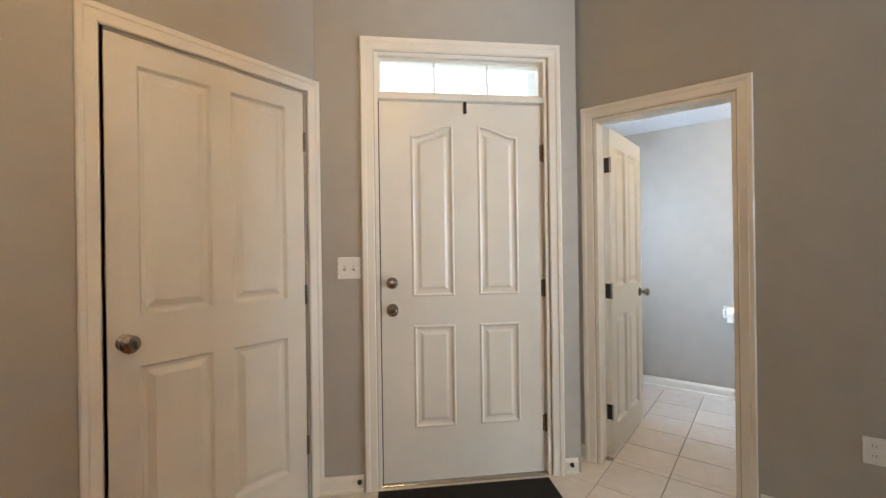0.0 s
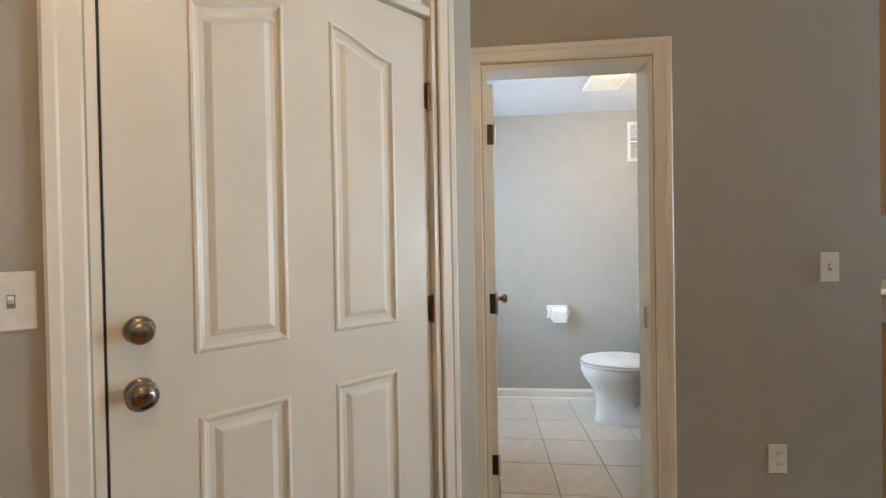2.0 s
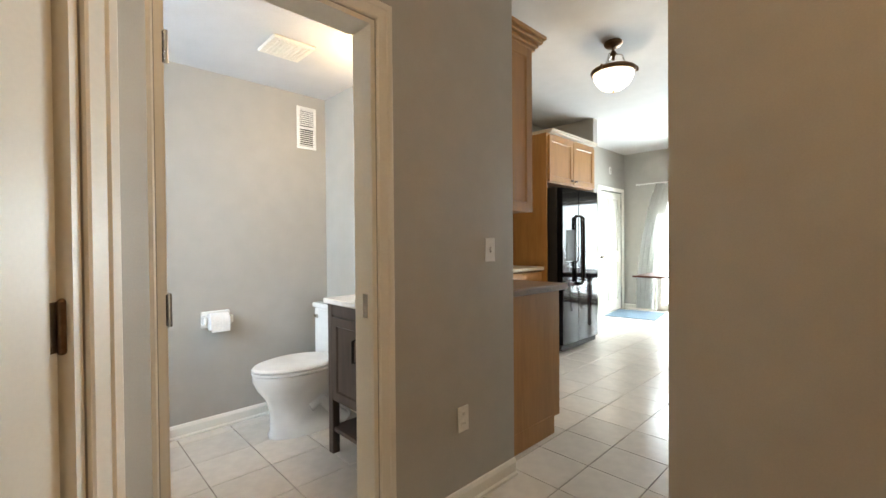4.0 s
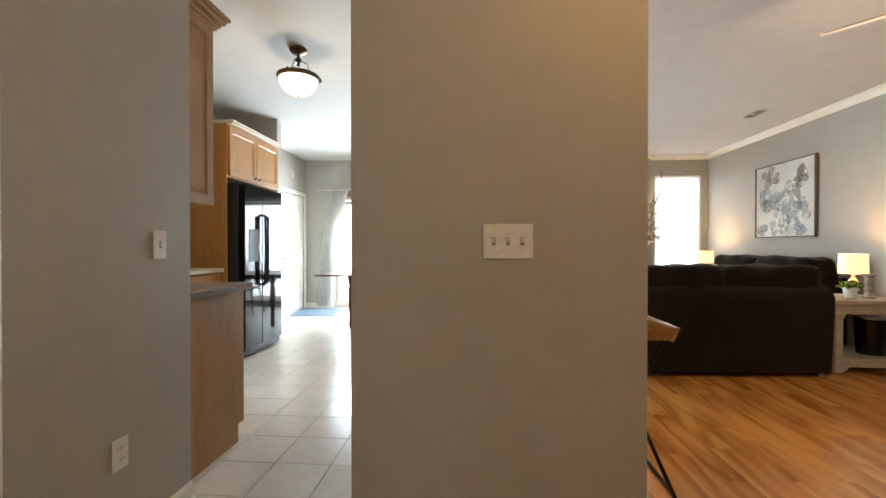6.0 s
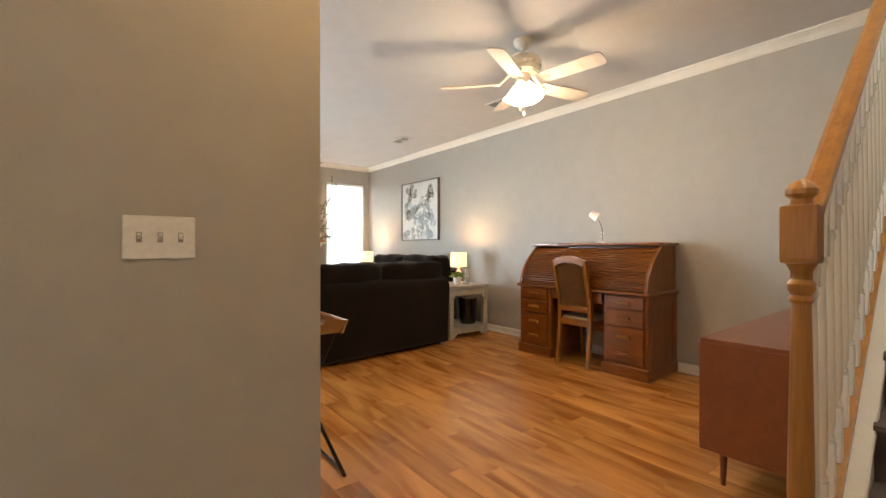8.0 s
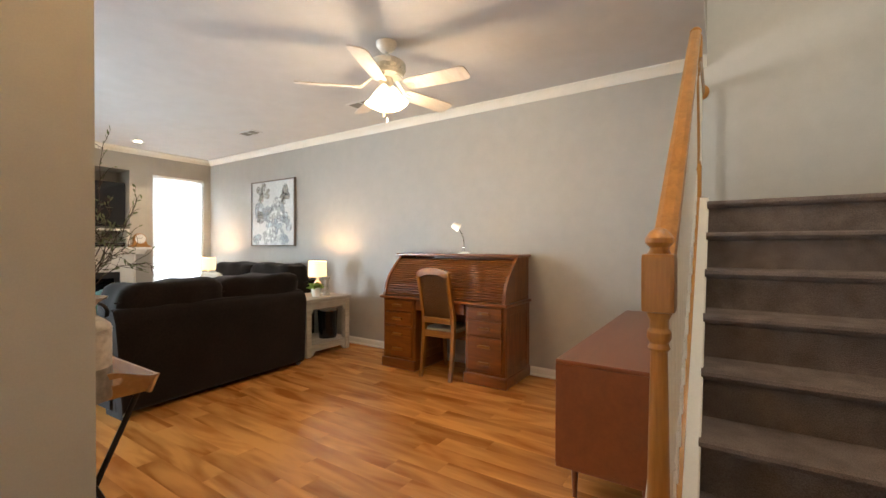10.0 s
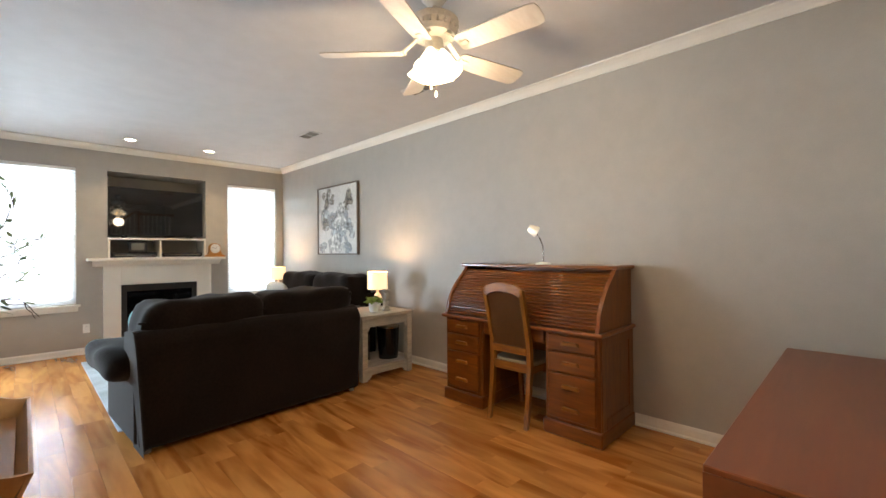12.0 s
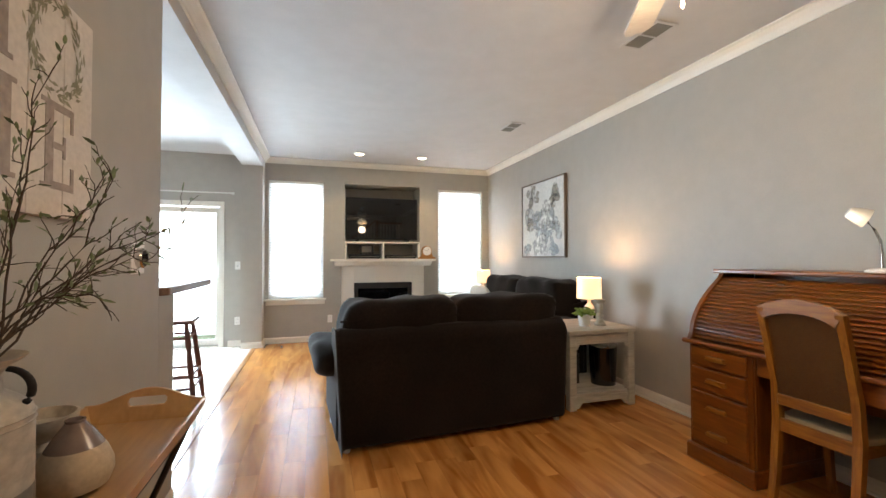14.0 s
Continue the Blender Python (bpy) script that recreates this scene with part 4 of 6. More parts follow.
for a in ((1.522, 2.708, 7.555, 7.95, 1.490, 1.515), (1.522, 1.547, 7.557, 7.95, 1.242, 1.490), (2.683, 2.708, 7.557, 7.95, 1.242, 1.490), (2.105, 2.130, 7.557, 7.95, 1.242, 1.490)):
    part("board", box(*a, 0.002), TRIM, sh)
tv = thing("television", pose(2.115, 7.66, 1.517, -0.12, 0, 0), "large switched-off flat television in the niche", "television")
part("bezel", box(-0.575, 0.575, 0.0, 0.035, 0.03, 0.70, 0.006), BLACK, tv)
part("screen", box(-0.565, 0.565, -0.003, -0.0005, 0.045, 0.69), SCREEN, tv)
for x in (-0.4, 0.4):
    part("stand_foot", box(x - 0.02, x + 0.02, -0.09, 0.12, 0.0, 0.032, 0.006), MATT_BLACK, tv)
ph = thing("photo_frame", pose(1.86, 7.62, 1.318, 8, 0, 0), "small framed photograph on the niche shelf", "picture")
part("mount", box(-0.11, 0.11, 0, 0.012, 0, 0.15, 0.003), MATT_BLACK, ph)
part("print", box(-0.075, 0.075, -0.003, -0.0005, 0.025, 0.125), VENT_GREY, ph)
for x, w_, h_, lab in ((1.83, 0.25, 0.072, "black media player in the niche"), (2.40, 0.26, 0.060, "black amplifier in the niche")):
    ob = thing("media_box", pose(x, 7.70, 1.2425), lab, "media player", "media boxes")
    part("case", box(-w_, w_, -0.12, 0.12, 0.006, h_, 0.004), BLACK, ob)
    part("front_line", box(-w_ + 0.02, w_ - 0.02, -0.1225, -0.1205, 0.03, 0.036), CHROME, ob)
    for dx in (-w_ + 0.03, w_ - 0.03):
        part("foot", lathe([(0.012, 0), (0.012, 0.007), (0, 0.007)], 10, m=pose(dx, -0.09, 0)), MATT_BLACK, ob)
ck = thing("mantel_clock", pose(2.795, 7.44, 1.239), "round white clock on an orange wooden base", "clock")
part("base", prism([(-0.14, 0), (0.14, 0), (0.14, 0.02), (0.10, 0.035), (0.075, 0.10), (-0.075, 0.10), (-0.10, 0.035), (-0.14, 0.02)], -0.03, 0.03, "y", bevel=0.003), HONEY_OAK_X, ck)
part("bezel", lathe([(0.078, -0.033), (0.085, 0.0), (0.085, 0.03), (0, 0.03)], 32, m=pose(0, 0, 0.125, -90)), HONEY_OAK_X, ck)
part("dial", lathe([(0.07, 0), (0.07, 0.002), (0, 0.002)], 32, m=pose(0, -0.0335, 0.125, 90)), PAPER, ck)
for ang, lng in ((40, 0.04), (-70, 0.055)):
    own = box(-0.002, 0.002, -0.0385, -0.0365, 0, lng)
    bmesh.ops.transform(own, matrix=pose(0, 0, 0.125) @ pose(0, 0, 0, 0, ang, 0), verts=own.verts)
    part("pointer", own, MATT_BLACK, ck)
for k in range(12):
    a = 0.5236 * k
    part("hour_mark", box(0.058 * math.sin(a) - 0.002, 0.058 * math.sin(a) + 0.002, -0.0375, -0.0357, 0.125 + 0.058 * math.cos(a) - 0.004, 0.125 + 0.058 * math.cos(a) + 0.004), MATT_BLACK, ck)

# windows of the living room
BLIND = sheer("translucent white blind", (0.88, 0.89, 0.90), 0.7)
def sash_window(name, x0, x1, z0, z1, label):
    ob = thing(name, pose(x0, 7.56, z0), label, kind="structure")
    w, h = x1 - x0, z1 - z0
    mid = h * 0.485
    for a in ((0, 0.03, 0.06, 0.14, 0, h), (w - 0.03, w, 0.06, 0.14, 0, h), (0.03, w - 0.03, 0.06, 0.14, h - 0.03, h), (0.03, w - 0.03, 0.06, 0.14, 0, 0.03)):
        part("window_frame", box(*a), TRIM, ob)
    for zz0, zz1, y in ((0.03, mid + 0.02, 0.075), (mid - 0.02, h - 0.03, 0.105)):
        for a in ((0.03, 0.07, y, y + 0.028, zz0, zz1), (w - 0.07, w - 0.03, y, y + 0.028, zz0, zz1), (0.07, w - 0.07, y, y + 0.028, zz0, zz0 + 0.04), (0.07, w - 0.07, y, y + 0.028, zz1 - 0.04, zz1)):
            part("sash_rail", box(*a), TRIM, ob)
        pane = part("pane", box(0.07, w - 0.07, y + 0.012, y + 0.016, zz0 + 0.04, zz1 - 0.04), GLASS, ob)
        pane.visible_shadow = False
    part("blind_rail", box(0.004, w - 0.004, 0.012, 0.05, h - 0.045, h - 0.004, 0.003), PLATE, ob)
    own = bmesh.new()
    rows = [[own.verts.new((x, 0.030 + 0.004 * (-1) ** k, 0.006 + (h - 0.05) * k / 88)) for x in (0.006, w - 0.006)] for k in range(89)]
    for a, b in zip(rows, rows[1:]):
        own.faces.new((a[0], a[1], b[1], b[0]))
    part("blind", own, BLIND, ob, "white pleated blind glowing with daylight")
    return ob
sash_window("window_2", 0.42, 1.205, 0.65, 2.415, "tall white sash window full of daylight")
sash_window("window_3", 3.02, 3.80, 0.65, 2.39, "tall white sash window full of daylight")
for x0, x1 in ((0.37, 1.24), (2.98, 3.84)):
    sl = thing("trim_sill", None, "white painted window sill", kind="structure")
    part("window_sill", box(x0, x1, 7.50, 7.615, 0.622, 0.649, 0.004), TRIM, sl)
    part("sill_apron", box(x0 + 0.02, x1 - 0.02, 7.543, 7.559, 0.56, 0.6215, 0.003), TRIM, sl)

# plain bright sky seen through the openings
SKYGLOW = glowing("overcast daylight", (0.91, 0.96, 1.0), 5.0)
for n, a in (("backdrop", (-4.5, 5.5, 9.6, 9.62, -0.15, 4.2)),):
    structure(n, box(*a), SKYGLOW, "bright overcast sky beyond the windows")

sky_front = structure("backdrop_front", box(0.22, 1.22, 0.25, 0.26, 1.9, 2.75), glowing("pale blue daylight", (0.84, 0.94, 1.0), 1.7), "bright overcast sky beyond the transom")
sky_front.matrix_world = diag

# ceiling fixtures
def ceiling_vent(x, y, w, l):
    ob = thing("ceiling_vent", pose(x, y, H), "white louvred ceiling vent", "vent", "ceiling vents")
    part("backing", box(-w / 2 + 0.01, w / 2 - 0.01, -l / 2 + 0.01, l / 2 - 0.01, -0.004, -0.001), MATT_BLACK, ob)
    for a in ((-w / 2, w / 2, -l / 2, -l / 2 + 0.022), (-w / 2, w / 2, l / 2 - 0.022, l / 2), (-w / 2, -w / 2 + 0.022, -l / 2 + 0.022, l / 2 - 0.022), (w / 2 - 0.022, w / 2, -l / 2 + 0.022, l / 2 - 0.022), (-w / 2 + 0.02, w / 2 - 0.02, -0.008, 0.008)):
        part("vent_frame", box(*a, -0.010, -0.001, 0.002), CEIL, ob)
    # slats in grey-brown, darker than the vent frame
    for k in range(7):
        xx = -w / 2 + 0.03 + (w - 0.06) * k / 6
        part("slat", prism([(xx - 0.006, -0.003), (xx - 0.004, -0.003), (xx + 0.005, -0.010), (xx + 0.003, -0.010)], -l / 2 + 0.022, l / 2 - 0.022, "y"), VENT_GREY, ob)
ceiling_vent(3.21, 3.18, 0.17, 0.34)
ceiling_vent(3.21, 5.22, 0.17, 0.34)
BULB = glowing("lit lamp glass", (1.0, 0.86, 0.64), 14.0)
DOWNGLOW = glowing("lit downlight lens", (1.0, 0.86, 0.64), 90.0)
for x in (1.68, 2.59):
    ob = thing("downlight", pose(x, 6.94, H), "lit recessed ceiling downlight with white rim", "ceiling light", "downlights")
    part("rim", lathe([(0.052, -0.002), (0.085, -0.002), (0.082, -0.010), (0.055, -0.012), (0.052, -0.002)], 28), PLATE, ob)
    part("lens", lathe([(0.052, -0.004), (0.03, -0.007), (0, -0.008)], 24), DOWNGLOW, ob)

FAN_X, FAN_Y = 2.36, 2.12
fan = thing("ceiling_fan", pose(FAN_X, FAN_Y, H), "cream five-blade ceiling fan with lit glass shades", "ceiling fan")
CREAM = material("cream enamel", (0.76, 0.71, 0.62), 0.35, size=60)
BLADE = wood("bleached oak blade", (0.60, 0.54, 0.48), (0.68, 0.63, 0.57), 0.4, (1.2, 12, 12), 0.005)
part("canopy", lathe([(0.0, -0.001), (0.075, -0.001), (0.072, -0.03), (0.045, -0.06), (0.018, -0.07), (0, -0.07)], 28), CREAM, fan, smooth=True)
part("downrod", lathe([(0.013, -0.07), (0.013, -0.13), (0, -0.13)], 14), CREAM, fan)
part("motor_housing", lathe([(0.0, -0.112), (0.05, -0.115), (0.10, -0.130), (0.135, -0.155), (0.140, -0.19), (0.125, -0.215), (0.13, -0.220), (0.118, -0.245), (0.07, -0.258), (0, -0.262)], 36), CREAM, fan, smooth=True)
for k in range(20):
    a = 18 * k
    own = box(0.118, 0.139, -0.006, 0.006, -0.215, -0.165, 0.002)
    bmesh.ops.transform(own, matrix=pose(0, 0, 0, 0, 0, a), verts=own.verts)
    part("housing_rib", own, CREAM, fan)
for k in range(5):
    m = pose(0, 0, -0.335, 0, 0, -11 + 72 * k)
    iron = part("blade_iron", merge(None, prism([(0.075, 0.085), (0.10, 0.085), (0.19, 0.004), (0.23, 0.001), (0.23, -0.004), (0.185, -0.004), (0.095, 0.077), (0.075, 0.077)], -0.018, 0.018, "y", bevel=0.002), m), CREAM, fan)
    out = [(0.165, -0.045), (0.185, -0.058), (0.40, -0.066), (0.60, -0.070), (0.635, -0.060), (0.645, -0.03), (0.645, 0.03), (0.635, 0.060), (0.60, 0.070), (0.40, 0.066), (0.185, 0.058), (0.165, 0.045)]
    part("blade", merge(None, prism(out, -0.003, 0.004, "z"), m @ pose(0, 0, 0.004, -15, 0, 0)), BLADE, fan)
part("light_fitter", lathe([(0.0, -0.258), (0.046, -0.260), (0.052, -0.285), (0.052, -0.325), (0.058, -0.335), (0.050, -0.355), (0.02, -0.385), (0, -0.385)], 24), CREAM, fan, smooth=True)
LITGLASS = glowing("lit frosted glass", (1.0, 0.82, 0.55), 6.0)
for k in range(4):
    m = pose(0, 0, -0.325, 0, 0, 20 + 90 * k) @ pose(0.038, 0, -0.005, 0, -26, 0) @ Matrix.Diagonal((0.80, 0.80, 1.18, 1))
    part("glass_shade", lathe([(0.024, 0.0), (0.034, -0.012), (0.050, -0.05), (0.060, -0.09), (0.086, -0.125), (0.083, -0.127), (0.057, -0.093), (0.047, -0.05), (0.030, -0.012)], 22, m=m @ pose(0, 0, 0)), LITGLASS, fan, "lit frosted bell shade", smooth=True)
    part("bulb", lathe([(0.0, -0.03), (0.018, -0.045), (0.024, -0.07), (0.015, -0.09), (0, -0.095)], 14, m=m), BULB, fan)
for dx, z in ((0.02, -0.555), (-0.02, -0.525)):
    part("pull_chain", tube([(dx, 0.01, -0.37), (dx, 0.01, z)], 0.0018, 5), CHROME, fan)
    part("pull_bob", lathe([(0.0, 0.02), (0.006, 0.012), (0.008, -0.004), (0.004, -0.016), (0, -0.018)], 12, m=pose(dx, 0.01, z)), CREAM, fan)


# ---- roll-top desk, chair, lamp ----
desk = thing("roll_top_desk", pose(3.345, 3.06, 0, 0, 0, -90), "closed brown oak roll-top desk with wooden drawer pulls", "desk")
DW, DD, DZ = 1.455, 0.56, 0.745
def desk_box(n, a, mat=None, bevel=0.004, lab="", parent=None):
    return part(n, box(*a, bevel), mat or DESK_OAK, parent or desk, lab)
for x0, x1 in ((0.03, 0.43), (DW - 0.43, DW - 0.03)):
    ped = desk_box("pedestal", (x0, x1, 0.02, DD, 0.09, DZ - 0.03), DESK_OAK_V)
    desk_box("plinth", (x0 - 0.018, x1 + 0.018, 0.0, DD, 0.0, 0.10), bevel=0.008)
    for z0, z1 in ((0.595, 0.705), (0.450, 0.580), (0.125, 0.435)):
        d = part("drawer", box(x0 + 0.025, x1 - 0.025, 0.002, 0.02, z0, z1, 0.006), DESK_OAK, desk)
        for cz in ((z0 + z1) / 2,) if z1 - z0 < 0.2 else (0.355, 0.205):
            cx = (x0 + x1) / 2
            part("pull", prism([(cx - 0.065, cz - 0.012), (cx + 0.065, cz - 0.012), (cx + 0.055, cz + 0.014), (cx - 0.055, cz + 0.014)], -0.020, 0.004, "y", bevel=0.003), CHAIR_OAK_X, d, "carved wooden drawer pull")
    for sx, sgn in ((x0, -1), (x1, 1)):
        a, b = (sx - 0.008, sx) if sgn < 0 else (sx, sx + 0.008)
        for bx in ((a, b, 0.03, 0.10, 0.10, DZ - 0.03), (a, b, DD - 0.08, DD - 0.005, 0.10, DZ - 0.03), (a, b, 0.10, DD - 0.08, 0.10, 0.17), (a, b, 0.10, DD - 0.08, DZ - 0.10, DZ - 0.03)):
            desk_box("side_rail", bx, DESK_OAK_V, 0.002)
desk_box("centre_drawer", (0.45, DW - 0.45, 0.02, DD - 0.05, DZ - 0.13, DZ - 0.035))
desk_box("back_panel", (0.43, DW - 0.43, DD - 0.03, DD - 0.012, 0.25, DZ - 0.03))
desk_box("desktop", (0.0, DW, -0.018, DD, DZ - 0.028, DZ), bevel=0.009)
# S-curved side cheeks and the tambour between them
def roll(t):
    """Depth and height along the closed shutter, from the desktop (0) to the top (1)."""
    y = 0.035 + 0.245 * (t ** 1.35) + 0.03 * math.sin(math.pi * t) * -1
    return y, DZ + 0.005 + 0.375 * (t ** 0.92)
curve = [roll(k / 14) for k in range(15)]
for x0, x1 in ((0.03, 0.058), (DW - 0.058, DW - 0.03)):
    prof = [(0.0, DZ + 0.001)] + [(0.014, DZ + 0.03)] + [(y - 0.018, z) for y, z in curve[1:]] + [(0.275, 1.150), (DD - 0.012, 1.150), (DD - 0.012, DZ + 0.001)]
    part("side_cheek", prism(prof, x0, x1, "x"), DESK_OAK_V, desk)
shutter = part("shutter", prism([(y + 0.012, z) for y, z in curve] + [(y + 0.018, z) for y, z in curve[::-1]], 0.058, DW - 0.058, "x"), DESK_OAK, desk, "ribbed tambour shutter")
NS = 17
for k in range(NS):
    (ya, za), (yb, zb) = roll(k / NS), roll((k + 0.86) / NS)
    prof = [(ya + (yb - ya) * s + 0.013 - 0.021 * math.sin(math.pi * s) ** 0.7, za + (zb - za) * s) for s in (0, 0.08, 0.22, 0.4, 0.6, 0.78, 0.92, 1)]
    part("slat", prism(prof, 0.059, DW - 0.059, "x"), DESK_OAK, shutter, smooth=True)
desk_box("top_board", (0.005, DW - 0.005, 0.245, DD, 1.152, 1.178), bevel=0.007)
desk_box("upper_back", (0.058, DW - 0.058, DD - 0.014, DD - 0.002, DZ, 1.15))
for x in (DW * 0.5 - 0.30, DW * 0.5 + 0.30):
    part("shutter_pull", box(x - 0.02, x + 0.02, curve[13][0] - 0.012, curve[13][0] + 0.006, curve[13][1] - 0.012, curve[13][1] + 0.004, 0.003), BRONZE, desk)

chair = thing("desk_chair", pose(3.305, 2.315, 0, 0, 0, -90) @ Matrix.Diagonal((0.90, 1, 1, 1)), "brown oak chair with a caned back and olive seat", "chair")
# back of the chair at y = 0 looking to -y, seat runs to +y
def leg_bar(x, pts, w=0.036):
    own = bmesh.new()
    rows = []
    for y, z, s in pts:
        rows.append([own.verts.new((x + dx * w / 2 * s, y + dy * w / 2 * s, z)) for dx, dy in ((-1, -1), (1, -1), (1, 1), (-1, 1))])
    for a, b in zip(rows, rows[1:]):
        for i in range(4):
            own.faces.new((a[i], a[(i + 1) % 4], b[(i + 1) % 4], b[i]))
    own.faces.new(rows[0]), own.faces.new(rows[-1])
    return own
for s in (-1, 1):
    part("rear_leg", leg_bar(s * 0.185, [(-0.03, 0, 0.9), (0.0, 0.15, 1), (0.03, 0.44, 1.1)]), CHAIR_OAK, chair)
    part("front_leg", leg_bar(s * 0.195, [(0.43, 0, 0.8), (0.41, 0.2, 0.9), (0.40, 0.42, 1.1)]), CHAIR_OAK, chair)
    part("side_rail", box(s * 0.19 - 0.012, s * 0.19 + 0.012, 0.03, 0.40, 0.385, 0.435, 0.004), CHAIR_OAK_X, chair)
    part("back_stile", leg_bar(s * 0.185, [(0.03, 0.44, 1.1), (0.02, 0.62, 1.0), (-0.035, 0.85, 0.95), (-0.075, 1.005, 1.0)]), CHAIR_OAK, chair)
part("seat_rail", box(-0.195, 0.195, 0.388, 0.412, 0.385, 0.435, 0.004), CHAIR_OAK_X, chair)
part("seat_rail", box(-0.175, 0.175, 0.016, 0.04, 0.385, 0.45, 0.004), CHAIR_OAK_X, chair)
part("lower_back_rail", merge(None, box(-0.17, 0.17, 0.0, 0.022, 0.52, 0.575, 0.005)), CHAIR_OAK_X, chair)
part("seat", cushion(-0.205, 0.205, 0.03, 0.43, 0.428, 0.478, 5, 8), CREAM_CLOTH, chair, "pale olive upholstered seat", smooth=True)
arch = [(-0.203 + 0.406 * k / 16, 1.005 + 0.052 * math.sin(math.pi * k / 16) ** 0.8) for k in range(17)]
low = [(x * 0.82, z - 0.055 - 0.012 * (1 - abs(x) / 0.203)) for x, z in arch]
own = prism([(x, z) for x, z in arch] + low[::-1], -0.016, 0.014, "y")
bmesh.ops.transform(own, matrix=pose(0, -0.072, 0), verts=own.verts)
part("crest_rail", own, CHAIR_OAK_X, chair)
own = bmesh.new()
cols = [-0.168, 0.168]
rows = [[own.verts.new((x, y, z)) for x in cols] for y, z in ((0.012, 0.575), (-0.02, 0.78), (-0.062, 0.965), (-0.072, 1.0))]
for a, b in zip(rows, rows[1:]):
    own.faces.new((a[0], a[1], b[1], b[0]))
bmesh.ops.solidify(own, geom=own.faces[:], thickness=0.006)
part("cane_panel", own, CANE, chair, "woven cane back panel")

dl = thing("desk_lamp", pose(3.64, 2.215, 1.179, 0, 0, 132), "small white gooseneck desk lamp, lit", "lamp")
part("base", lathe([(0.062, 0), (0.062, 0.010), (0.05, 0.018), (0.012, 0.024), (0, 0.024)], 28), PORCELAIN, dl, smooth=True)
neck = [(0.0, 0.0, 0.02), (0.0, 0.0, 0.09), (0.004, 0, 0.15), (0.022, 0, 0.20), (0.050, 0, 0.245), (0.080, 0, 0.268)]
part("gooseneck", tube(neck, 0.006, 10), CHROME, dl, smooth=True)
m = pose(0.075, 0, 0.272, 0, 62, 0)
part("lamp_head", lathe([(0.016, 0.05), (0.026, 0.045), (0.036, 0.015), (0.046, -0.03), (0.043, -0.03), (0.033, 0.012), (0.0, 0.02)], 24, m=m @ pose(0, 0, 0, 0, 0, 0)), PORCELAIN, dl, smooth=True)
part("bulb", lathe([(0, -0.024), (0.028, -0.018), (0.026, 0.0), (0, 0.01)], 16, m=m), BULB, dl)

# low sideboard under the stair wall
sb = thing("sideboard", pose(2.02, 0.30, 0) @ Matrix.Diagonal((1, 1, 1.02, 1)), "long red-brown teak sideboard on tapered legs", "sideboard")
SW, SD = 1.86, 0.445
part("top", box(0, SW, 0, SD, 0.675, 0.695, 0.003), TEAK, sb)
part("bottom", box(0, SW, 0, SD, 0.185, 0.205, 0.003), TEAK, sb)
for x in (0, SW - 0.02):
    part("end_panel", box(x, x + 0.02, 0, SD, 0.205, 0.675), TEAK, sb)
part("back", box(0.02, SW - 0.02, 0, 0.012, 0.205, 0.675), TEAK, sb)
for k in range(3):
    d = part("door", box(0.026 + 0.606 * k, 0.622 + 0.606 * k, SD - 0.020, SD - 0.004, 0.209, 0.671, 0.002), TEAK, sb)
    part("finger_pull", box(0.30 + 0.606 * k, 0.36 + 0.606 * k, SD - 0.004, SD + 0.008, 0.645, 0.655, 0.002), TEAK, d)
for x in (0.12, SW - 0.12):
    for y in (0.06, SD - 0.06):
        part("leg", lathe([(0.011, 0), (0.020, 0.185), (0, 0.185)], 14, m=pose(x, y, 0)), TEAK, sb)


# ---- kitchen and dining area ----
COUNTER = material("speckled tan laminate", (0.20, 0.125, 0.075), 0.35, size=160, grain=0.35, bump=0.005, blotch=0.15)
PALE_TOP = material("cream counter edge", (0.60, 0.52, 0.40), 0.4, size=120, grain=0.08)
def shaker(name, w, h, mat, t=0.02):
    return panelled(w, h, t, [rect(0.055, w - 0.055, 0.055, h - 0.055)], [(0.004, 0.003), (0.010, 0.008), (0.014, 0.008)])

base = thing("base_cabinet", pose(-1.535, 1.702, 0, 0, 0, 180), "maple base cabinet run ending in a plain panel", "cabinet", "kitchen cabinets")
# local x runs to world -x, local -y looks to world +y
part("body", box(0.006, 1.72, -0.60, 0.0, 0.10, 0.885), MAPLE, base)
part("end_panel", box(0.0, 0.005, -0.615, 0.0, 0.10, 0.885, 0.001), MAPLE, base)
part("end_panel", box(-0.006, 0.005, -0.545, 0.0, 0.0, 0.115, 0.002), MAPLE, base)
part("toe_kick", box(0.006, 1.72, -0.545, -0.05, 0.0, 0.10), WALNUT, base)
for k in range(3):
    d = part("door", shaker("door", 0.55, 0.60, MAPLE), MAPLE, base)
    d.location = (0.02 + 0.565 * k, -0.621, 0.115)
    f = part("drawer_front", box(0.02 + 0.565 * k, 0.57 + 0.565 * k, -0.62, -0.601, 0.73, 0.875, 0.004), MAPLE, base)
top = thing("worktop", None, "speckled tan laminate worktop over the base cabinets", "worktop")
part("slab", box(-3.255, -1.490, 1.703, 2.345, 0.887, 0.925, 0.006), COUNTER, top)
up = thing("wall_cabinet", pose(-1.535, 1.702, 1.355, 0, 0, 180), "maple wall cabinet with a stepped cornice", "cabinet", "kitchen cabinets")
part("body", box(0.004, 1.72, -0.315, 0.0, 0.0, 0.93, 0.002), MAPLE, up)
own = panelled(0.315, 0.93, 0.012, [rect(0.05, 0.265, 0.05, 0.88)], [(0.004, 0.003), (0.010, 0.007)])
ep = part("end_panel", own, MAPLE, up)
ep.matrix_local = pose(-0.009, 0.0, 0, 0, 0, -90)
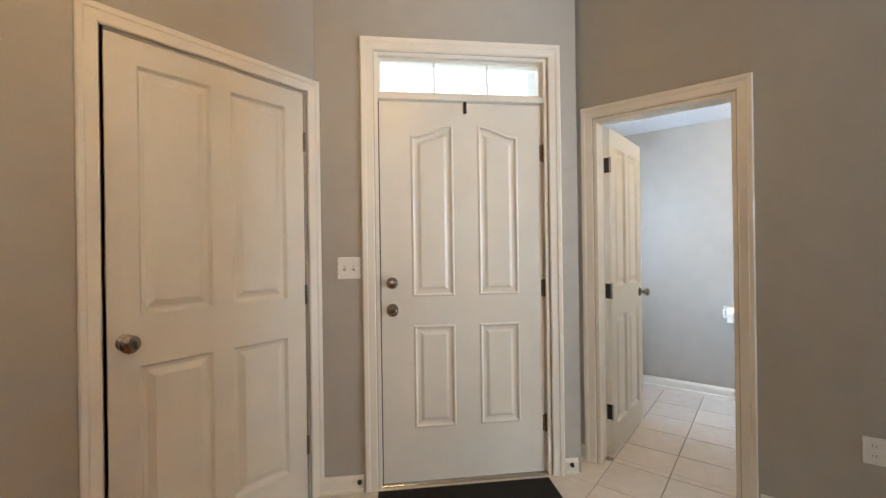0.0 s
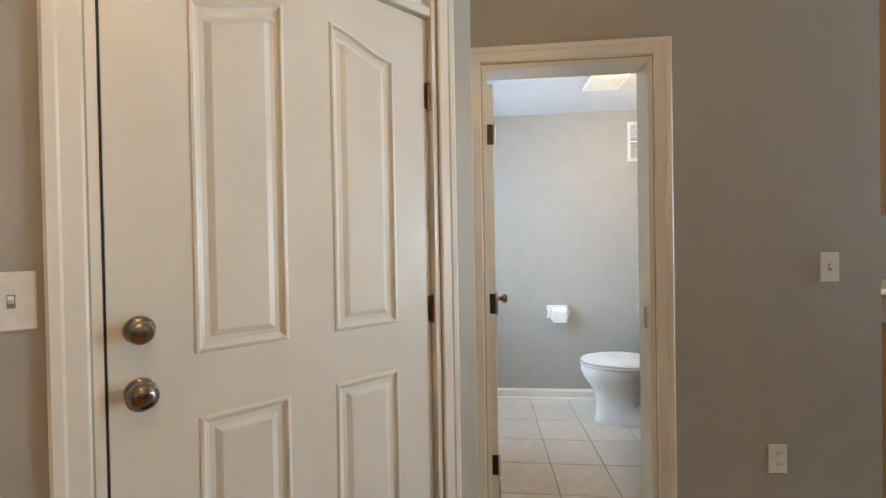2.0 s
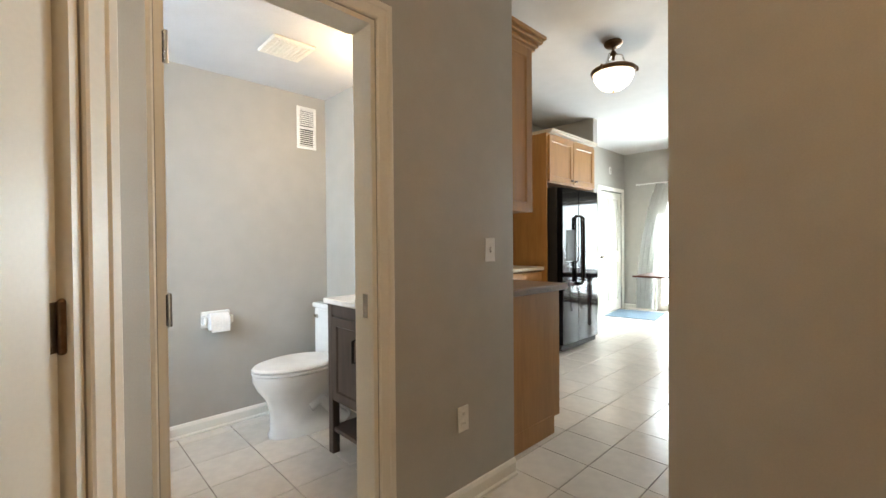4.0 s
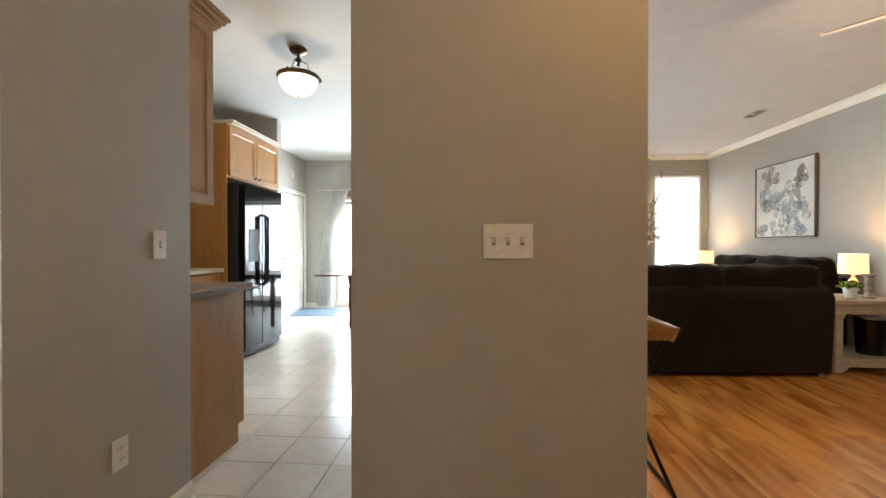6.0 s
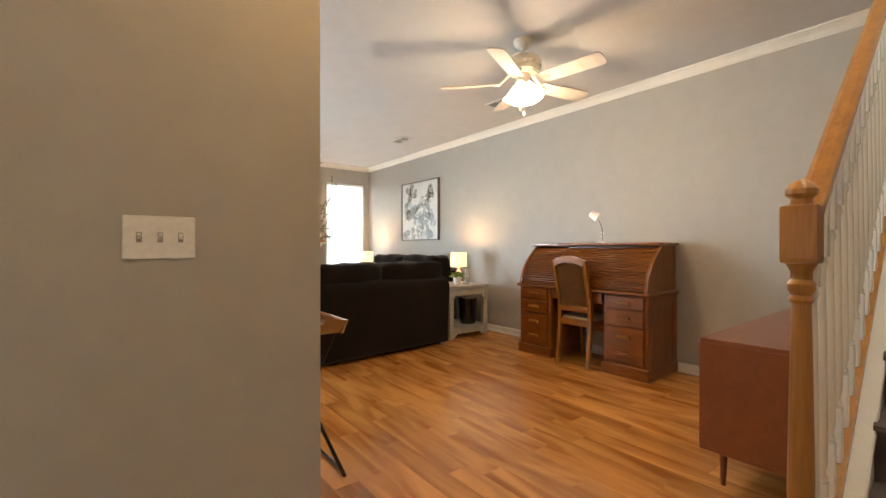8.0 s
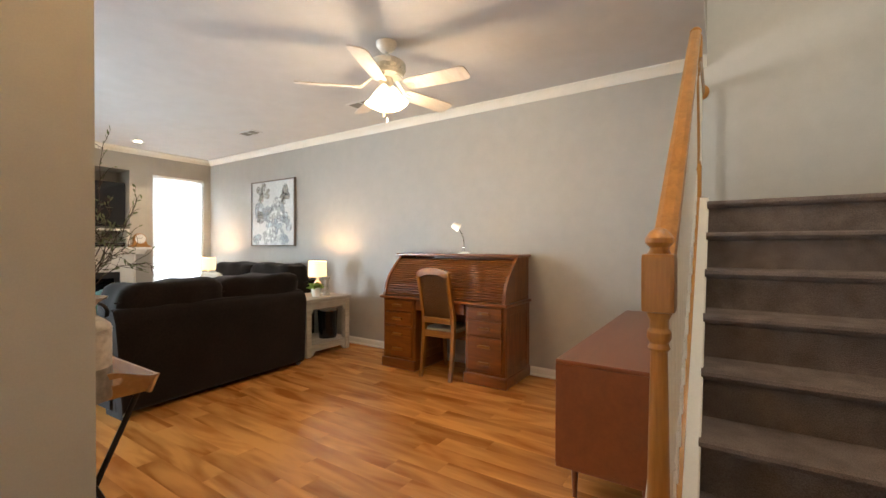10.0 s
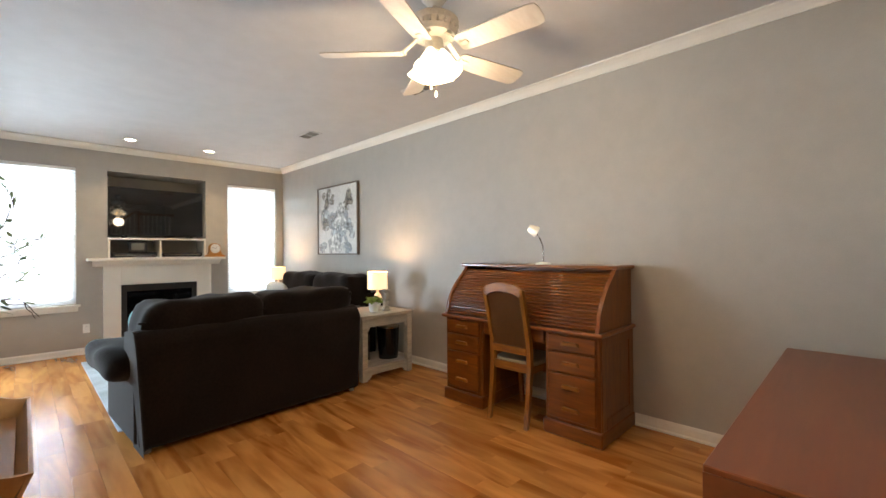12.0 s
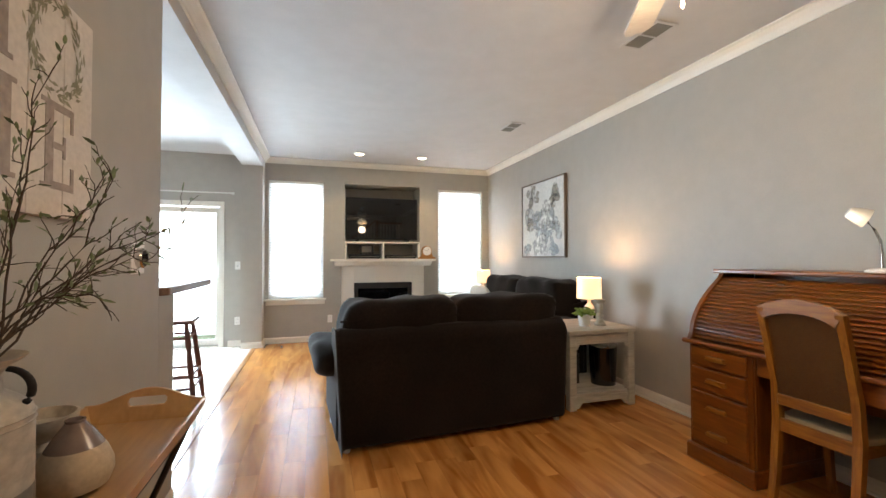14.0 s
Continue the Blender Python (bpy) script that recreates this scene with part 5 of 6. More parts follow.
for k in range(3):
    d = part("door", shaker("door", 0.55, 0.89, MAPLE), MAPLE, up)
    d.location = (0.02 + 0.565 * k, -0.336, 0.02)
bm = bmesh.new()
for z, o in ((0.93, 0.012), (0.95, 0.026), (0.972, 0.045), (0.995, 0.060)):
    box(-o, 1.74, -0.335 - o, 0.0, z, z + 0.0225, 0.004, bm)
part("cornice", bm, MAPLE, up)

side = thing("base_cabinet", pose(-2.66, 2.36, 0, 0, 0, 90), "maple base cabinet beside the refrigerator", "cabinet", "kitchen cabinets")
part("body", box(0.0, 1.50, 0.0, 0.638, 0.10, 0.885), MAPLE, side)
part("toe_kick", box(0.0, 1.50, 0.06, 0.638, 0.0, 0.10), WALNUT, side)
for k in range(2):
    d = part("door", shaker("door", 0.72, 0.60, MAPLE), MAPLE, side)
    d.location = (0.02 + 0.74 * k, -0.021, 0.115)
    part("drawer_front", box(0.02 + 0.74 * k, 0.74 + 0.74 * k, -0.02, -0.001, 0.73, 0.875, 0.004), MAPLE, side)
t2 = thing("worktop", None, "pale-edged worktop beside the refrigerator", "worktop")
part("slab", box(-3.298, -2.625, 2.36, 3.865, 0.887, 0.925, 0.005), PALE_TOP, t2)
tp = thing("tall_cabinet", None, "tall maple panel beside the refrigerator", "cabinet panel", "kitchen cabinets")
part("panel", box(-3.298, -2.60, 3.868, 3.888, 0.0, 2.36, 0.002), MAPLE, tp)
over = thing("wall_cabinet", pose(-2.60, 3.890, 1.83, 0, 0, 90), "maple cabinet above the refrigerator", "cabinet", "kitchen cabinets")
part("body", box(0.0, 1.03, 0.0, 0.695, 0.0, 0.53), MAPLE, over)
for k in range(2):
    d = part("door", shaker("door", 0.505, 0.49, MAPLE), MAPLE, over)
    d.location = (0.01 + 0.515 * k, -0.021, 0.015)
    part("knob", lathe([(0.012, 0), (0.007, 0.006), (0.007, 0.014), (0.014, 0.022), (0, 0.026)], 14, m=pose(0.47 + 0.09 * k, -0.021, 0.055, 90)), DARK_METAL, over)
bm = bmesh.new()
for z, o in ((0.53, 0.03), (0.55, 0.045)):
    box(-0.0, 1.03, -0.02 - o, 0.69, z, z + 0.021, 0.004, bm)
part("cornice", bm, PALE_TOP, over)

fr = thing("refrigerator", pose(-2.435, 3.905, 0, 0, 0, 90) @ Matrix.Diagonal((0.80, 1.15, 1, 1)), "glossy black side-by-side refrigerator", "refrigerator")
FG = material("glossy black enamel", (0.005, 0.005, 0.006), 0.06, size=300, bump=0.001, spec=0.14)
part("cabinet", box(0.0, 1.0, 0.06, 0.70, 0.03, 1.775, 0.006), MATT_BLACK, fr)
for a, b in ((0.003, 0.425), (0.431, 0.997)):
    part("door", box(a, b, 0.0, 0.055, 0.09, 1.765, 0.012, seg=3), FG, fr)
for x in (0.395, 0.461):
    part("handle", tube([(x, -0.005, 0.72), (x, -0.045, 0.75), (x, -0.048, 1.1), (x, -0.045, 1.45), (x, -0.005, 1.48)], 0.012, 10), BLACK, fr, smooth=True)
part("dispenser", box(0.10, 0.33, -0.004, 0.01, 0.98, 1.32, 0.006), MATT_BLACK, fr)
part("grille", box(0.02, 0.98, 0.02, 0.05, 0.03, 0.085, 0.004), MATT_BLACK, fr)
for x in (0.06, 0.94):
    for y in (0.12, 0.6):
        part("foot", lathe([(0.02, 0), (0.02, 0.03), (0, 0.03)], 12, m=pose(x, y, 0)), MATT_BLACK, fr)

kl = thing("ceiling_light", pose(-1.58, 3.21, H) @ Matrix.Diagonal((1.06, 1.06, 1.08, 1)), "bronze ceiling light with a lit glass bowl", "ceiling light")
part("canopy", lathe([(0, -0.001), (0.065, -0.001), (0.065, -0.018), (0.05, -0.035), (0.02, -0.045), (0, -0.045)], 28), BRONZE, kl, smooth=True)
part("stem", lathe([(0.014, -0.045), (0.010, -0.06), (0.022, -0.075), (0.024, -0.09), (0.012, -0.105), (0.010, -0.13), (0, -0.13)], 16), BRONZE, kl, smooth=True)
for k in range(3):
    a = radians(120 * k + 25)
    c, s = math.cos(a), math.sin(a)
    part("arm", tube([(0.015 * c, 0.015 * s, -0.085), (0.06 * c, 0.06 * s, -0.10), (0.075 * c, 0.075 * s, -0.14), (0.11 * c, 0.11 * s, -0.19), (0.155 * c, 0.155 * s, -0.205)], 0.005, 8), CHROME, kl, smooth=True)
    part("finial", lathe([(0.0, 0.03), (0.008, 0.02), (0.012, 0.005), (0.008, -0.01), (0, -0.012)], 12, m=pose(0.160 * c, 0.160 * s, -0.22)), BRONZE, kl)
part("rim", lathe([(0.142, -0.205), (0.157, -0.202), (0.161, -0.212), (0.152, -0.230), (0.142, -0.231)], 36), BRONZE, kl, smooth=True)
part("glass_bowl", lathe([(0.142, -0.230), (0.136, -0.258), (0.116, -0.298), (0.076, -0.332), (0.03, -0.346), (0, -0.347)], 36), glowing("lit alabaster glass", (1.0, 0.90, 0.74), 3.5), kl, smooth=True)
part("bottom_finial", lathe([(0.012, -0.346), (0.010, -0.356), (0.005, -0.364), (0, -0.366)], 12), BRONZE, kl)

# peninsula: knee wall with a raised bar, stools
structure("wall_bar", box(-1.10, 0.395, 3.194, 3.405, 0, 1.075), PAINT, "greige knee wall under the breakfast bar")
bar = thing("breakfast_bar", None, "brown wooden breakfast bar top on the knee wall", "bar")
part("slab", prism([(-1.15, 3.20), (0.40, 3.20), (0.432, 3.22), (0.43, 4.05), (0.40, 4.18), (0.32, 4.25), (-1.10, 4.25), (-1.15, 4.21)], 1.077, 1.117, "z", bevel=0.006), COUNTER, bar)


STOOL_WOOD = wood("dark cherry", (0.075, 0.018, 0.009), (0.16, 0.042, 0.018), 0.3, (12, 12, 1.4), 0.008)
def stool(m):
    ob = thing("bar_stool", m, "dark cherry bar stool with turned splayed legs", "stool", "bar stools")
    part("seat", box(-0.19, 0.19, -0.17, 0.17, 0.590, 0.618, 0.012, seg=3), STOOL_WOOD, ob)
    pts = [(a, b) for a in (-1, 1) for b in (-1, 1)]
    for a, b in pts:
        own = lathe([(0.014, 0), (0.018, 0.08), (0.022, 0.20), (0.015, 0.24), (0.024, 0.28), (0.024, 0.36), (0.016, 0.41), (0.022, 0.46), (0.022, 0.52), (0.014, 0.592)], 12)
        top, foot = Vector((a * 0.14, b * 0.12, 0.592)), Vector((a * 0.22, b * 0.20, 0.0))
        for v in own.verts:
            q = foot.lerp(top, v.co.z / 0.592)
            v.co = Vector((v.co.x + q.x, v.co.y + q.y, v.co.z))
        part("leg", own, STOOL_WOOD, ob, smooth=True)
    for z, s in ((0.18, 0.93), (0.26, 0.9), (0.50, 0.72)):
        for k in range(4):
            (a, b), (c, d) = [((-1, -1), (1, -1)), ((1, -1), (1, 1)), ((1, 1), (-1, 1)), ((-1, 1), (-1, -1))][k]
            part("stretcher", tube([(a * 0.215 * s, b * 0.195 * s, z), (c * 0.215 * s, d * 0.195 * s, z)], 0.009, 8), STOOL_WOOD, ob)
    return ob


st = stool(pose(-0.045, 4.86, 0, 0, 0, 4) @ Matrix.Diagonal((1, 1, 1.23, 1)))

def bow_chair(m):
    ob = thing("dining_chair", m, "dark cherry bow-back dining chair with spindles", "chair", "dining chairs")
    part("seat", lathe([(0.0, 0.43), (0.19, 0.43), (0.21, 0.445), (0.205, 0.46), (0.0, 0.452)], 28), STOOL_WOOD, ob, smooth=True)
    for a, b in ((-1, -1), (1, -1), (-1, 1), (1, 1)):
        part("leg", tube([(a * 0.19, b * 0.19, 0), (a * 0.16, b * 0.16, 0.22), (a * 0.13, b * 0.13, 0.435)], 0.015, 10, taper=0.019), STOOL_WOOD, ob, smooth=True)
    for a in (-1, 1):
        part("stretcher", tube([(a * 0.165, -0.165, 0.18), (a * 0.165, 0.165, 0.18)], 0.010, 8), STOOL_WOOD, ob)
    bow = [(0.19 * math.cos(t), -0.15 - 0.10 * math.sin(t), 0.455 + 0.50 * math.sin(t)) for t in [math.pi * k / 14 for k in range(15)]]
    part("bow", tube(bow, 0.012, 10), STOOL_WOOD, ob, smooth=True)
    for k in range(7):
        x = -0.135 + 0.045 * k
        s = math.sqrt(1 - (x / 0.19) ** 2)
        part("spindle", tube([(x * 0.8, -0.15, 0.455), (x, -0.15 - 0.10 * s, 0.455 + 0.50 * s)], 0.006, 8), STOOL_WOOD, ob)
    return ob


bc = bow_chair(pose(-1.20, 5.22, 0, 0, 0, 5))
copy_thing(bc, pose(-0.90, 6.68, 0, 0, 0, 178))
dt = thing("dining_table", pose(-1.45, 5.95, 0), "dark cherry dining table on turned legs", "table")
part("tabletop", box(-0.90, 0.90, -0.46, 0.46, 0.725, 0.75, 0.008, seg=2), STOOL_WOOD, dt)
part("apron", box(-0.46, 0.46, -0.37, 0.37, 0.67, 0.7245), STOOL_WOOD, dt)
for a in (-0.42, 0.42):
    for b in (-0.34, 0.34):
        part("leg", lathe([(0.022, 0), (0.030, 0.05), (0.024, 0.12), (0.034, 0.40), (0.040, 0.55), (0.026, 0.60), (0.042, 0.64), (0.042, 0.7245), (0, 0.7245)], 16, m=pose(a, b, 0)), STOOL_WOOD, dt, smooth=True)

# sliding glass door, rod and curtain
sd = thing("door_sliding", pose(-2.75, 7.52, 0), "white sliding glass door flooded with daylight", kind="structure")
for a in ((-0.06, 0.0, -0.016, 0.0, 0, 2.06), (2.53, 2.595, -0.016, 0.0, 0, 2.06), (0.0, 2.53, -0.016, 0.0, 2.0, 2.06)):
    part("casing_board", box(*a, 0.003), TRIM, sd)
for a, b, y in ((0.0, 1.285, 0.05), (1.245, 2.53, 0.09)):
    for q in ((a, a + 0.06, y, y + 0.035, 0.02, 1.98), (b - 0.06, b, y, y + 0.035, 0.02, 1.98), (a + 0.06, b - 0.06, y, y + 0.035, 0.02, 0.10), (a + 0.06, b - 0.06, y, y + 0.035, 1.91, 1.98)):
        part("panel_rail", box(*q, 0.003), TRIM, sd)
    pane = part("pane", box(a + 0.06, b - 0.06, y + 0.015, y + 0.020, 0.10, 1.91), GLASS, sd)
    pane.visible_shadow = False
part("track", box(0.0, 2.53, 0.0, 0.14, 0.0, 0.02), CHROME, sd)
cu = thing("curtain", None, "white sheer curtain tied back beside the glass door", "curtain")
part("rod", tube([(-3.05, 7.44, 2.175), (-0.03, 7.44, 2.175)], 0.010, 10), PLATE, cu)
for x in (-3.03, -0.05):
    part("bracket", box(x - 0.008, x + 0.008, 7.44, 7.519, 2.165, 2.185), PLATE, cu)
    part("finial", lathe([(0, -0.02), (0.016, -0.005), (0.016, 0.008), (0, 0.02)], 12, m=pose(x - 0.02 if x < -1 else x + 0.02, 7.44, 2.175, 0, 90)), PLATE, cu)
SHEER = sheer("white sheer cloth", (0.90, 0.90, 0.89), 0.65)
own = bmesh.new()
grid = []
for i in range(40):
    row = []
    for j in range(13):
        v, u = j / 12, i / 39
        left, right = -3.06 + 0.33 * v ** 2.2, -2.78 + 0.30 * v ** 1.6
        row.append(own.verts.new((left + (right - left) * u, 7.44 + 0.024 * math.sin(i * 1.15), 0.04 + 2.12 * v)))
    grid.append(row)
for a, b in zip(grid, grid[1:]):
    for j in range(12):
        own.faces.new((a[j], b[j], b[j + 1], a[j + 1]))
bmesh.ops.solidify(own, geom=own.faces[:], thickness=0.002)
part("drape", own, SHEER, cu, smooth=True)

# door of the utility room
ud = thing("utility_door", pose(-3.31, 6.56, 0.008, 0, 0, 90), "closed white panelled door at the dining end", "door")
part("leaf", panelled(0.83, 2.03, 0.04, [rect(0.10, 0.36, 1.02, 1.92), rect(0.46, 0.72, 1.02, 1.92), rect(0.10, 0.36, 0.17, 0.83), rect(0.46, 0.72, 0.17, 0.83)], STEPS), DOOR, ud)
knob(ud, 0.06, 0.93)
for z in (0.25, 1.0, 1.8):
    hinge(ud, 0.834, -0.003, z)
casing("trim_utility", pose(-3.30, 6.55, 0, 0, 0, 90), 0.85, 2.05, label="white casing of the utility door")
structure("wall_utility_back", box(-3.62, -3.52, 6.3, 7.6, 0, 2.4), PAINT, "plain wall behind the utility door")
rv = thing("wall_vent", pose(-3.299, 6.95, 2.40, 0, 0, 90), "small white wall vent above the door", "vent")
part("plate", box(-0.04, 0.04, -0.008, 0, -0.06, 0.06, 0.002), PLATE, rv)
for k in range(5):
    part("slat", box(-0.03, 0.03, -0.011, -0.008, -0.045 + 0.02 * k, -0.038 + 0.02 * k), PAINT, rv)
km = thing("floor_mat", pose(-2.85, 6.95, 0, 0, 0, 8), "blue-grey woven mat by the glass door", "mat")
part("weave", box(-0.40, 0.34, -0.42, 0.40, 0.0, 0.009, 0.003), material("blue-grey woven mat", (0.10, 0.15, 0.20), 0.95, size=220, grain=0.35, bump=0.3), km)

# ---- tray table and its things ----
tray = thing("tray_table", pose(0.571, 2.175, 0) @ Matrix.Diagonal((0.79, 0.98, 1.01, 1)), "tan wooden butler tray on crossed dark steel legs", "table")
# tray: x -0.20..0.20, y -0.40..0.40
part("tray_floor", box(-0.172, 0.172, -0.335, 0.335, 0.715, 0.727), TRAY_WOOD, tray)
for s in (-1, 1):
    bm = bmesh.new()
    prism([(s * 0.172, 0.715), (s * 0.205, 0.775), (s * 0.217, 0.775), (s * 0.184, 0.715)], -0.375, 0.375, "y", bm)
    part("tray_side", bm, TRAY_WOOD, tray)
    # end board with a hand hole, leaning outwards
    y0, y1 = s * 0.335, s * 0.380
    own = bmesh.new()
    def outer_pts():
        pts = [(-0.184, 0.0), (0.184, 0.0), (0.216, 0.062)]
        for k in range(21):
            t = k / 20
            x = 0.19 - 0.38 * t
            pts.append((x, 0.062 + 0.040 * math.sin(math.pi * t) ** 1.6))
        return pts + [(-0.216, 0.062)]
    o = outer_pts()
    i_ = [(0.062, 0.052), (0.070, 0.062), (0.070, 0.070), (0.062, 0.078), (-0.062, 0.078), (-0.070, 0.070), (-0.070, 0.062), (-0.062, 0.052)]
    layers = []
    for d in (0, 0.012):
        lo = [own.verts.new((p[0], y0 + (y1 - y0) * p[1] / 0.062 * 0.7 + s * d, 0.715 + p[1])) for p in o]
        li = [own.verts.new((p[0], y0 + (y1 - y0) * p[1] / 0.062 * 0.7 + s * d, 0.715 + p[1])) for p in i_]
        es = [own.edges.new((l[k], l[(k + 1) % len(l)])) for l in (lo, li) for k in range(len(l))]
        bmesh.ops.triangle_fill(own, use_beauty=True, edges=es)
        layers.append((lo, li))
    for a, b in zip(layers[0], layers[1]):
        for k in range(len(a)):
            own.faces.new((a[k], a[(k + 1) % len(a)], b[(k + 1) % len(a)], b[k]))
    part("tray_end", own, TRAY_WOOD, tray, "end board with a hand hole")
for y in (-0.30, 0.30):
    for s in (-1, 1):
        part("leg", tube([(s * 0.170, y, 0.715), (-s * 0.230, y + 0.012 * s, 0.0)], 0.0115, 8), DARK_METAL, tray)
for s in (-1, 1):
    part("leg_rail", tube([(s * 0.170, -0.30, 0.707), (s * 0.170, 0.30, 0.707)], 0.008, 8), DARK_METAL, tray)
    part("leg_rail", tube([(s * 0.230, -0.30, 0.012), (s * 0.230, 0.30, 0.012)], 0.008, 8), DARK_METAL, tray)

VASE = material("cream stoneware", (0.50, 0.40, 0.29), 0.55, size=60, grain=0.10, bump=0.03)
GLAZE = material("taupe glaze", (0.20, 0.15, 0.135), 0.22, size=20, grain=0.15, bump=0)
vs_ = thing("vase", pose(0.580, 2.085, 0.7355) @ Matrix.Diagonal((0.74, 0.74, 0.76, 1)), "teardrop stoneware vase with a taupe glazed neck", "vase")
prof = [(0.0, 0), (0.06, 0.0), (0.085, 0.012), (0.098, 0.045), (0.096, 0.075), (0.080, 0.115), (0.072, 0.128)]
part("body", lathe(prof + [(0.0, 0.128)], 36), VASE, vs_, smooth=True)
part("neck", lathe([(0.0725, 0.128), (0.052, 0.16), (0.034, 0.185), (0.024, 0.198), (0.026, 0.206), (0.020, 0.206), (0.018, 0.19), (0.0, 0.18)], 36), GLAZE, vs_, "taupe glazed neck", smooth=True)

ENAMEL = material("worn cream enamel", (0.42, 0.38, 0.33), 0.5, size=30, grain=0.22, bump=0.03, blotch=0.2)
ENAMEL_D = material("worn grey enamel", (0.20, 0.185, 0.17), 0.5, size=30, grain=0.25, bump=0.03, blotch=0.2)
can = thing("milk_can", pose(0.512, 1.862, 0.7355) @ Matrix.Diagonal((0.90, 0.90, 0.70, 1)), "worn cream milk can holding twiggy branches", "milk can")
part("body", lathe([(0.0, 0), (0.100, 0), (0.110, 0.008), (0.110, 0.335), (0.106, 0.360), (0.085, 0.385), (0.064, 0.405), (0.060, 0.445), (0.068, 0.465), (0.096, 0.486), (0.098, 0.492), (0.090, 0.490), (0.056, 0.46), (0.050, 0.43), (0.0, 0.42)], 40), ENAMEL, can, smooth=True)
part("lower_band", lathe([(0.1112, 0.004), (0.1112, 0.160), (0.1102, 0.160), (0.1102, 0.004)], 40), ENAMEL_D, can)
for z in (0.325, 0.342):
    part("ridge", lathe([(0.1095, z - 0.004), (0.1125, z), (0.1090, z + 0.004)], 40), ENAMEL, can)
part("carry_grip", tube([(1 * (0.060 + 0.046 * math.sin(q)), 0.02, 0.405 + 0.055 * math.cos(q)) for q in [0.15 + 0.22 * i for i in range(11)]], 0.0075, 10), DARK_METAL, can, smooth=True)
part("carry_grip", tube([(-1 * (0.060 + 0.046 * math.sin(q)), -0.02, 0.405 + 0.055 * math.cos(q)) for q in [0.15 + 0.22 * i for i in range(11)]], 0.0075, 10), DARK_METAL, can, smooth=True)
TWIG = material("brown twig", (0.055, 0.035, 0.022), 0.8, size=80, grain=0.3, bump=0.1)
SAGE = material("sage green leaf", (0.15, 0.19, 0.095), 0.65, size=60, grain=0.25)
rnd = random.Random(23)
def leafy(bm, p, d, s):
    own = bmesh.new()
    vs = [own.verts.new(q) for q in ((0, 0, 0), (0.3 * s, 0.16 * s, 0.03 * s), (0.7 * s, 0.14 * s, 0.02 * s), (s, 0, 0), (0.7 * s, -0.14 * s, 0.02 * s), (0.3 * s, -0.16 * s, 0.03 * s))]
    own.faces.new(vs)
    merge(bm, own, Matrix.Translation(p) @ d.to_track_quat("X", "Z").to_matrix().to_4x4() @ pose(0, 0, 0, rnd.uniform(-60, 60)))
br = thing("branches", pose(0.515, 1.865, 0.742), "bare brown twigs with small sage leaves in the can", "branches")
leaves = bmesh.new()
def jitter(s):
    return Vector((rnd.uniform(-s, s), rnd.uniform(-s, s), rnd.uniform(-s, s)))
# each branch leaves the mouth of the can and wanders to its tip
for tip in ((0.10, 0.06, 0.56), (0.03, 0.14, 0.48), (0.20, 0.06, 0.36), (0.15, 0.16, 0.38), (0.255, 0.295, 0.31), (0.20, 0.24, 0.24), (0.235, 0.16, 0.17), (0.22, -0.03, 0.11), (0.16, 0.10, 0.17), (-0.03, 0.20, 0.36), (-0.02, -0.12, 0.34), (0.07, -0.10, 0.27), (0.10, 0.28, 0.38), (0.17, 0.31, 0.26)):
    p0 = Vector((rnd.uniform(-0.03, 0.03), rnd.uniform(-0.03, 0.03), 0.30))
    end = Vector(tip) * 0.95 + Vector((0, 0, 0.33))
    n, bend, off = 12, Vector((0, 0, 0.04 if tip[2] < 0.3 else 0.0)), Vector()
    pts, sides = [p0.copy()], []
    for i in range(1, n + 1):
        t = i / n
        off = (off + jitter(0.009)) * (0.96 if i < n else 0.4)
        p = p0.lerp(end, t) + bend * math.sin(math.pi * t) + off
        d = (p - pts[-1]).normalized()
        pts.append(p)
        for _ in range(2 if t > 0.45 else 1):
            if t > 0.30 and rnd.random() < 0.62:
                q, e = p.copy(), (d + jitter(0.85)).normalized()
                tw = [q.copy()]
                for j in range(rnd.randint(3, 5)):
                    e = (e + jitter(0.38)).normalized()
                    q = q + e * rnd.uniform(0.009, 0.021)
                    tw.append(q.copy())
                    if rnd.random() < 0.5:
                        leafy(leaves, q, (e + jitter(0.7)).normalized(), rnd.uniform(0.012, 0.026))
                sides.append(tw)
        if t > 0.35 and rnd.random() < 0.75:
            leafy(leaves, p, (d + jitter(0.7)).normalized(), rnd.uniform(0.014, 0.030))
    stem = part("branch", tube(pts, 0.0025, 6, taper=0.0008), TWIG, br)
    for tw in sides:
        part("twig", tube(tw, 0.0012, 5, taper=0.0006), TWIG, stem)
tagged(part("leaves", leaves, SAGE, br, "small sage green leaves"), kind="stuff")
cs = thing("pedestal_dish", pose(0.478, 2.165, 0.7355) @ Matrix.Diagonal((0.8, 0.8, 0.8, 1)), "weathered cream pedestal dish on the tray", "dish")
part("foot", lathe([(0.065, 0), (0.065, 0.01), (0.03, 0.03), (0.020, 0.06), (0.028, 0.085), (0.018, 0.105), (0.035, 0.12), (0.0, 0.12)], 28), ENAMEL, cs, smooth=True)
part("bowl", lathe([(0.0, 0.12), (0.045, 0.122), (0.07, 0.145), (0.085, 0.165), (0.088, 0.185), (0.080, 0.186), (0.065, 0.155), (0.0, 0.14)], 32), ENAMEL, cs, smooth=True)

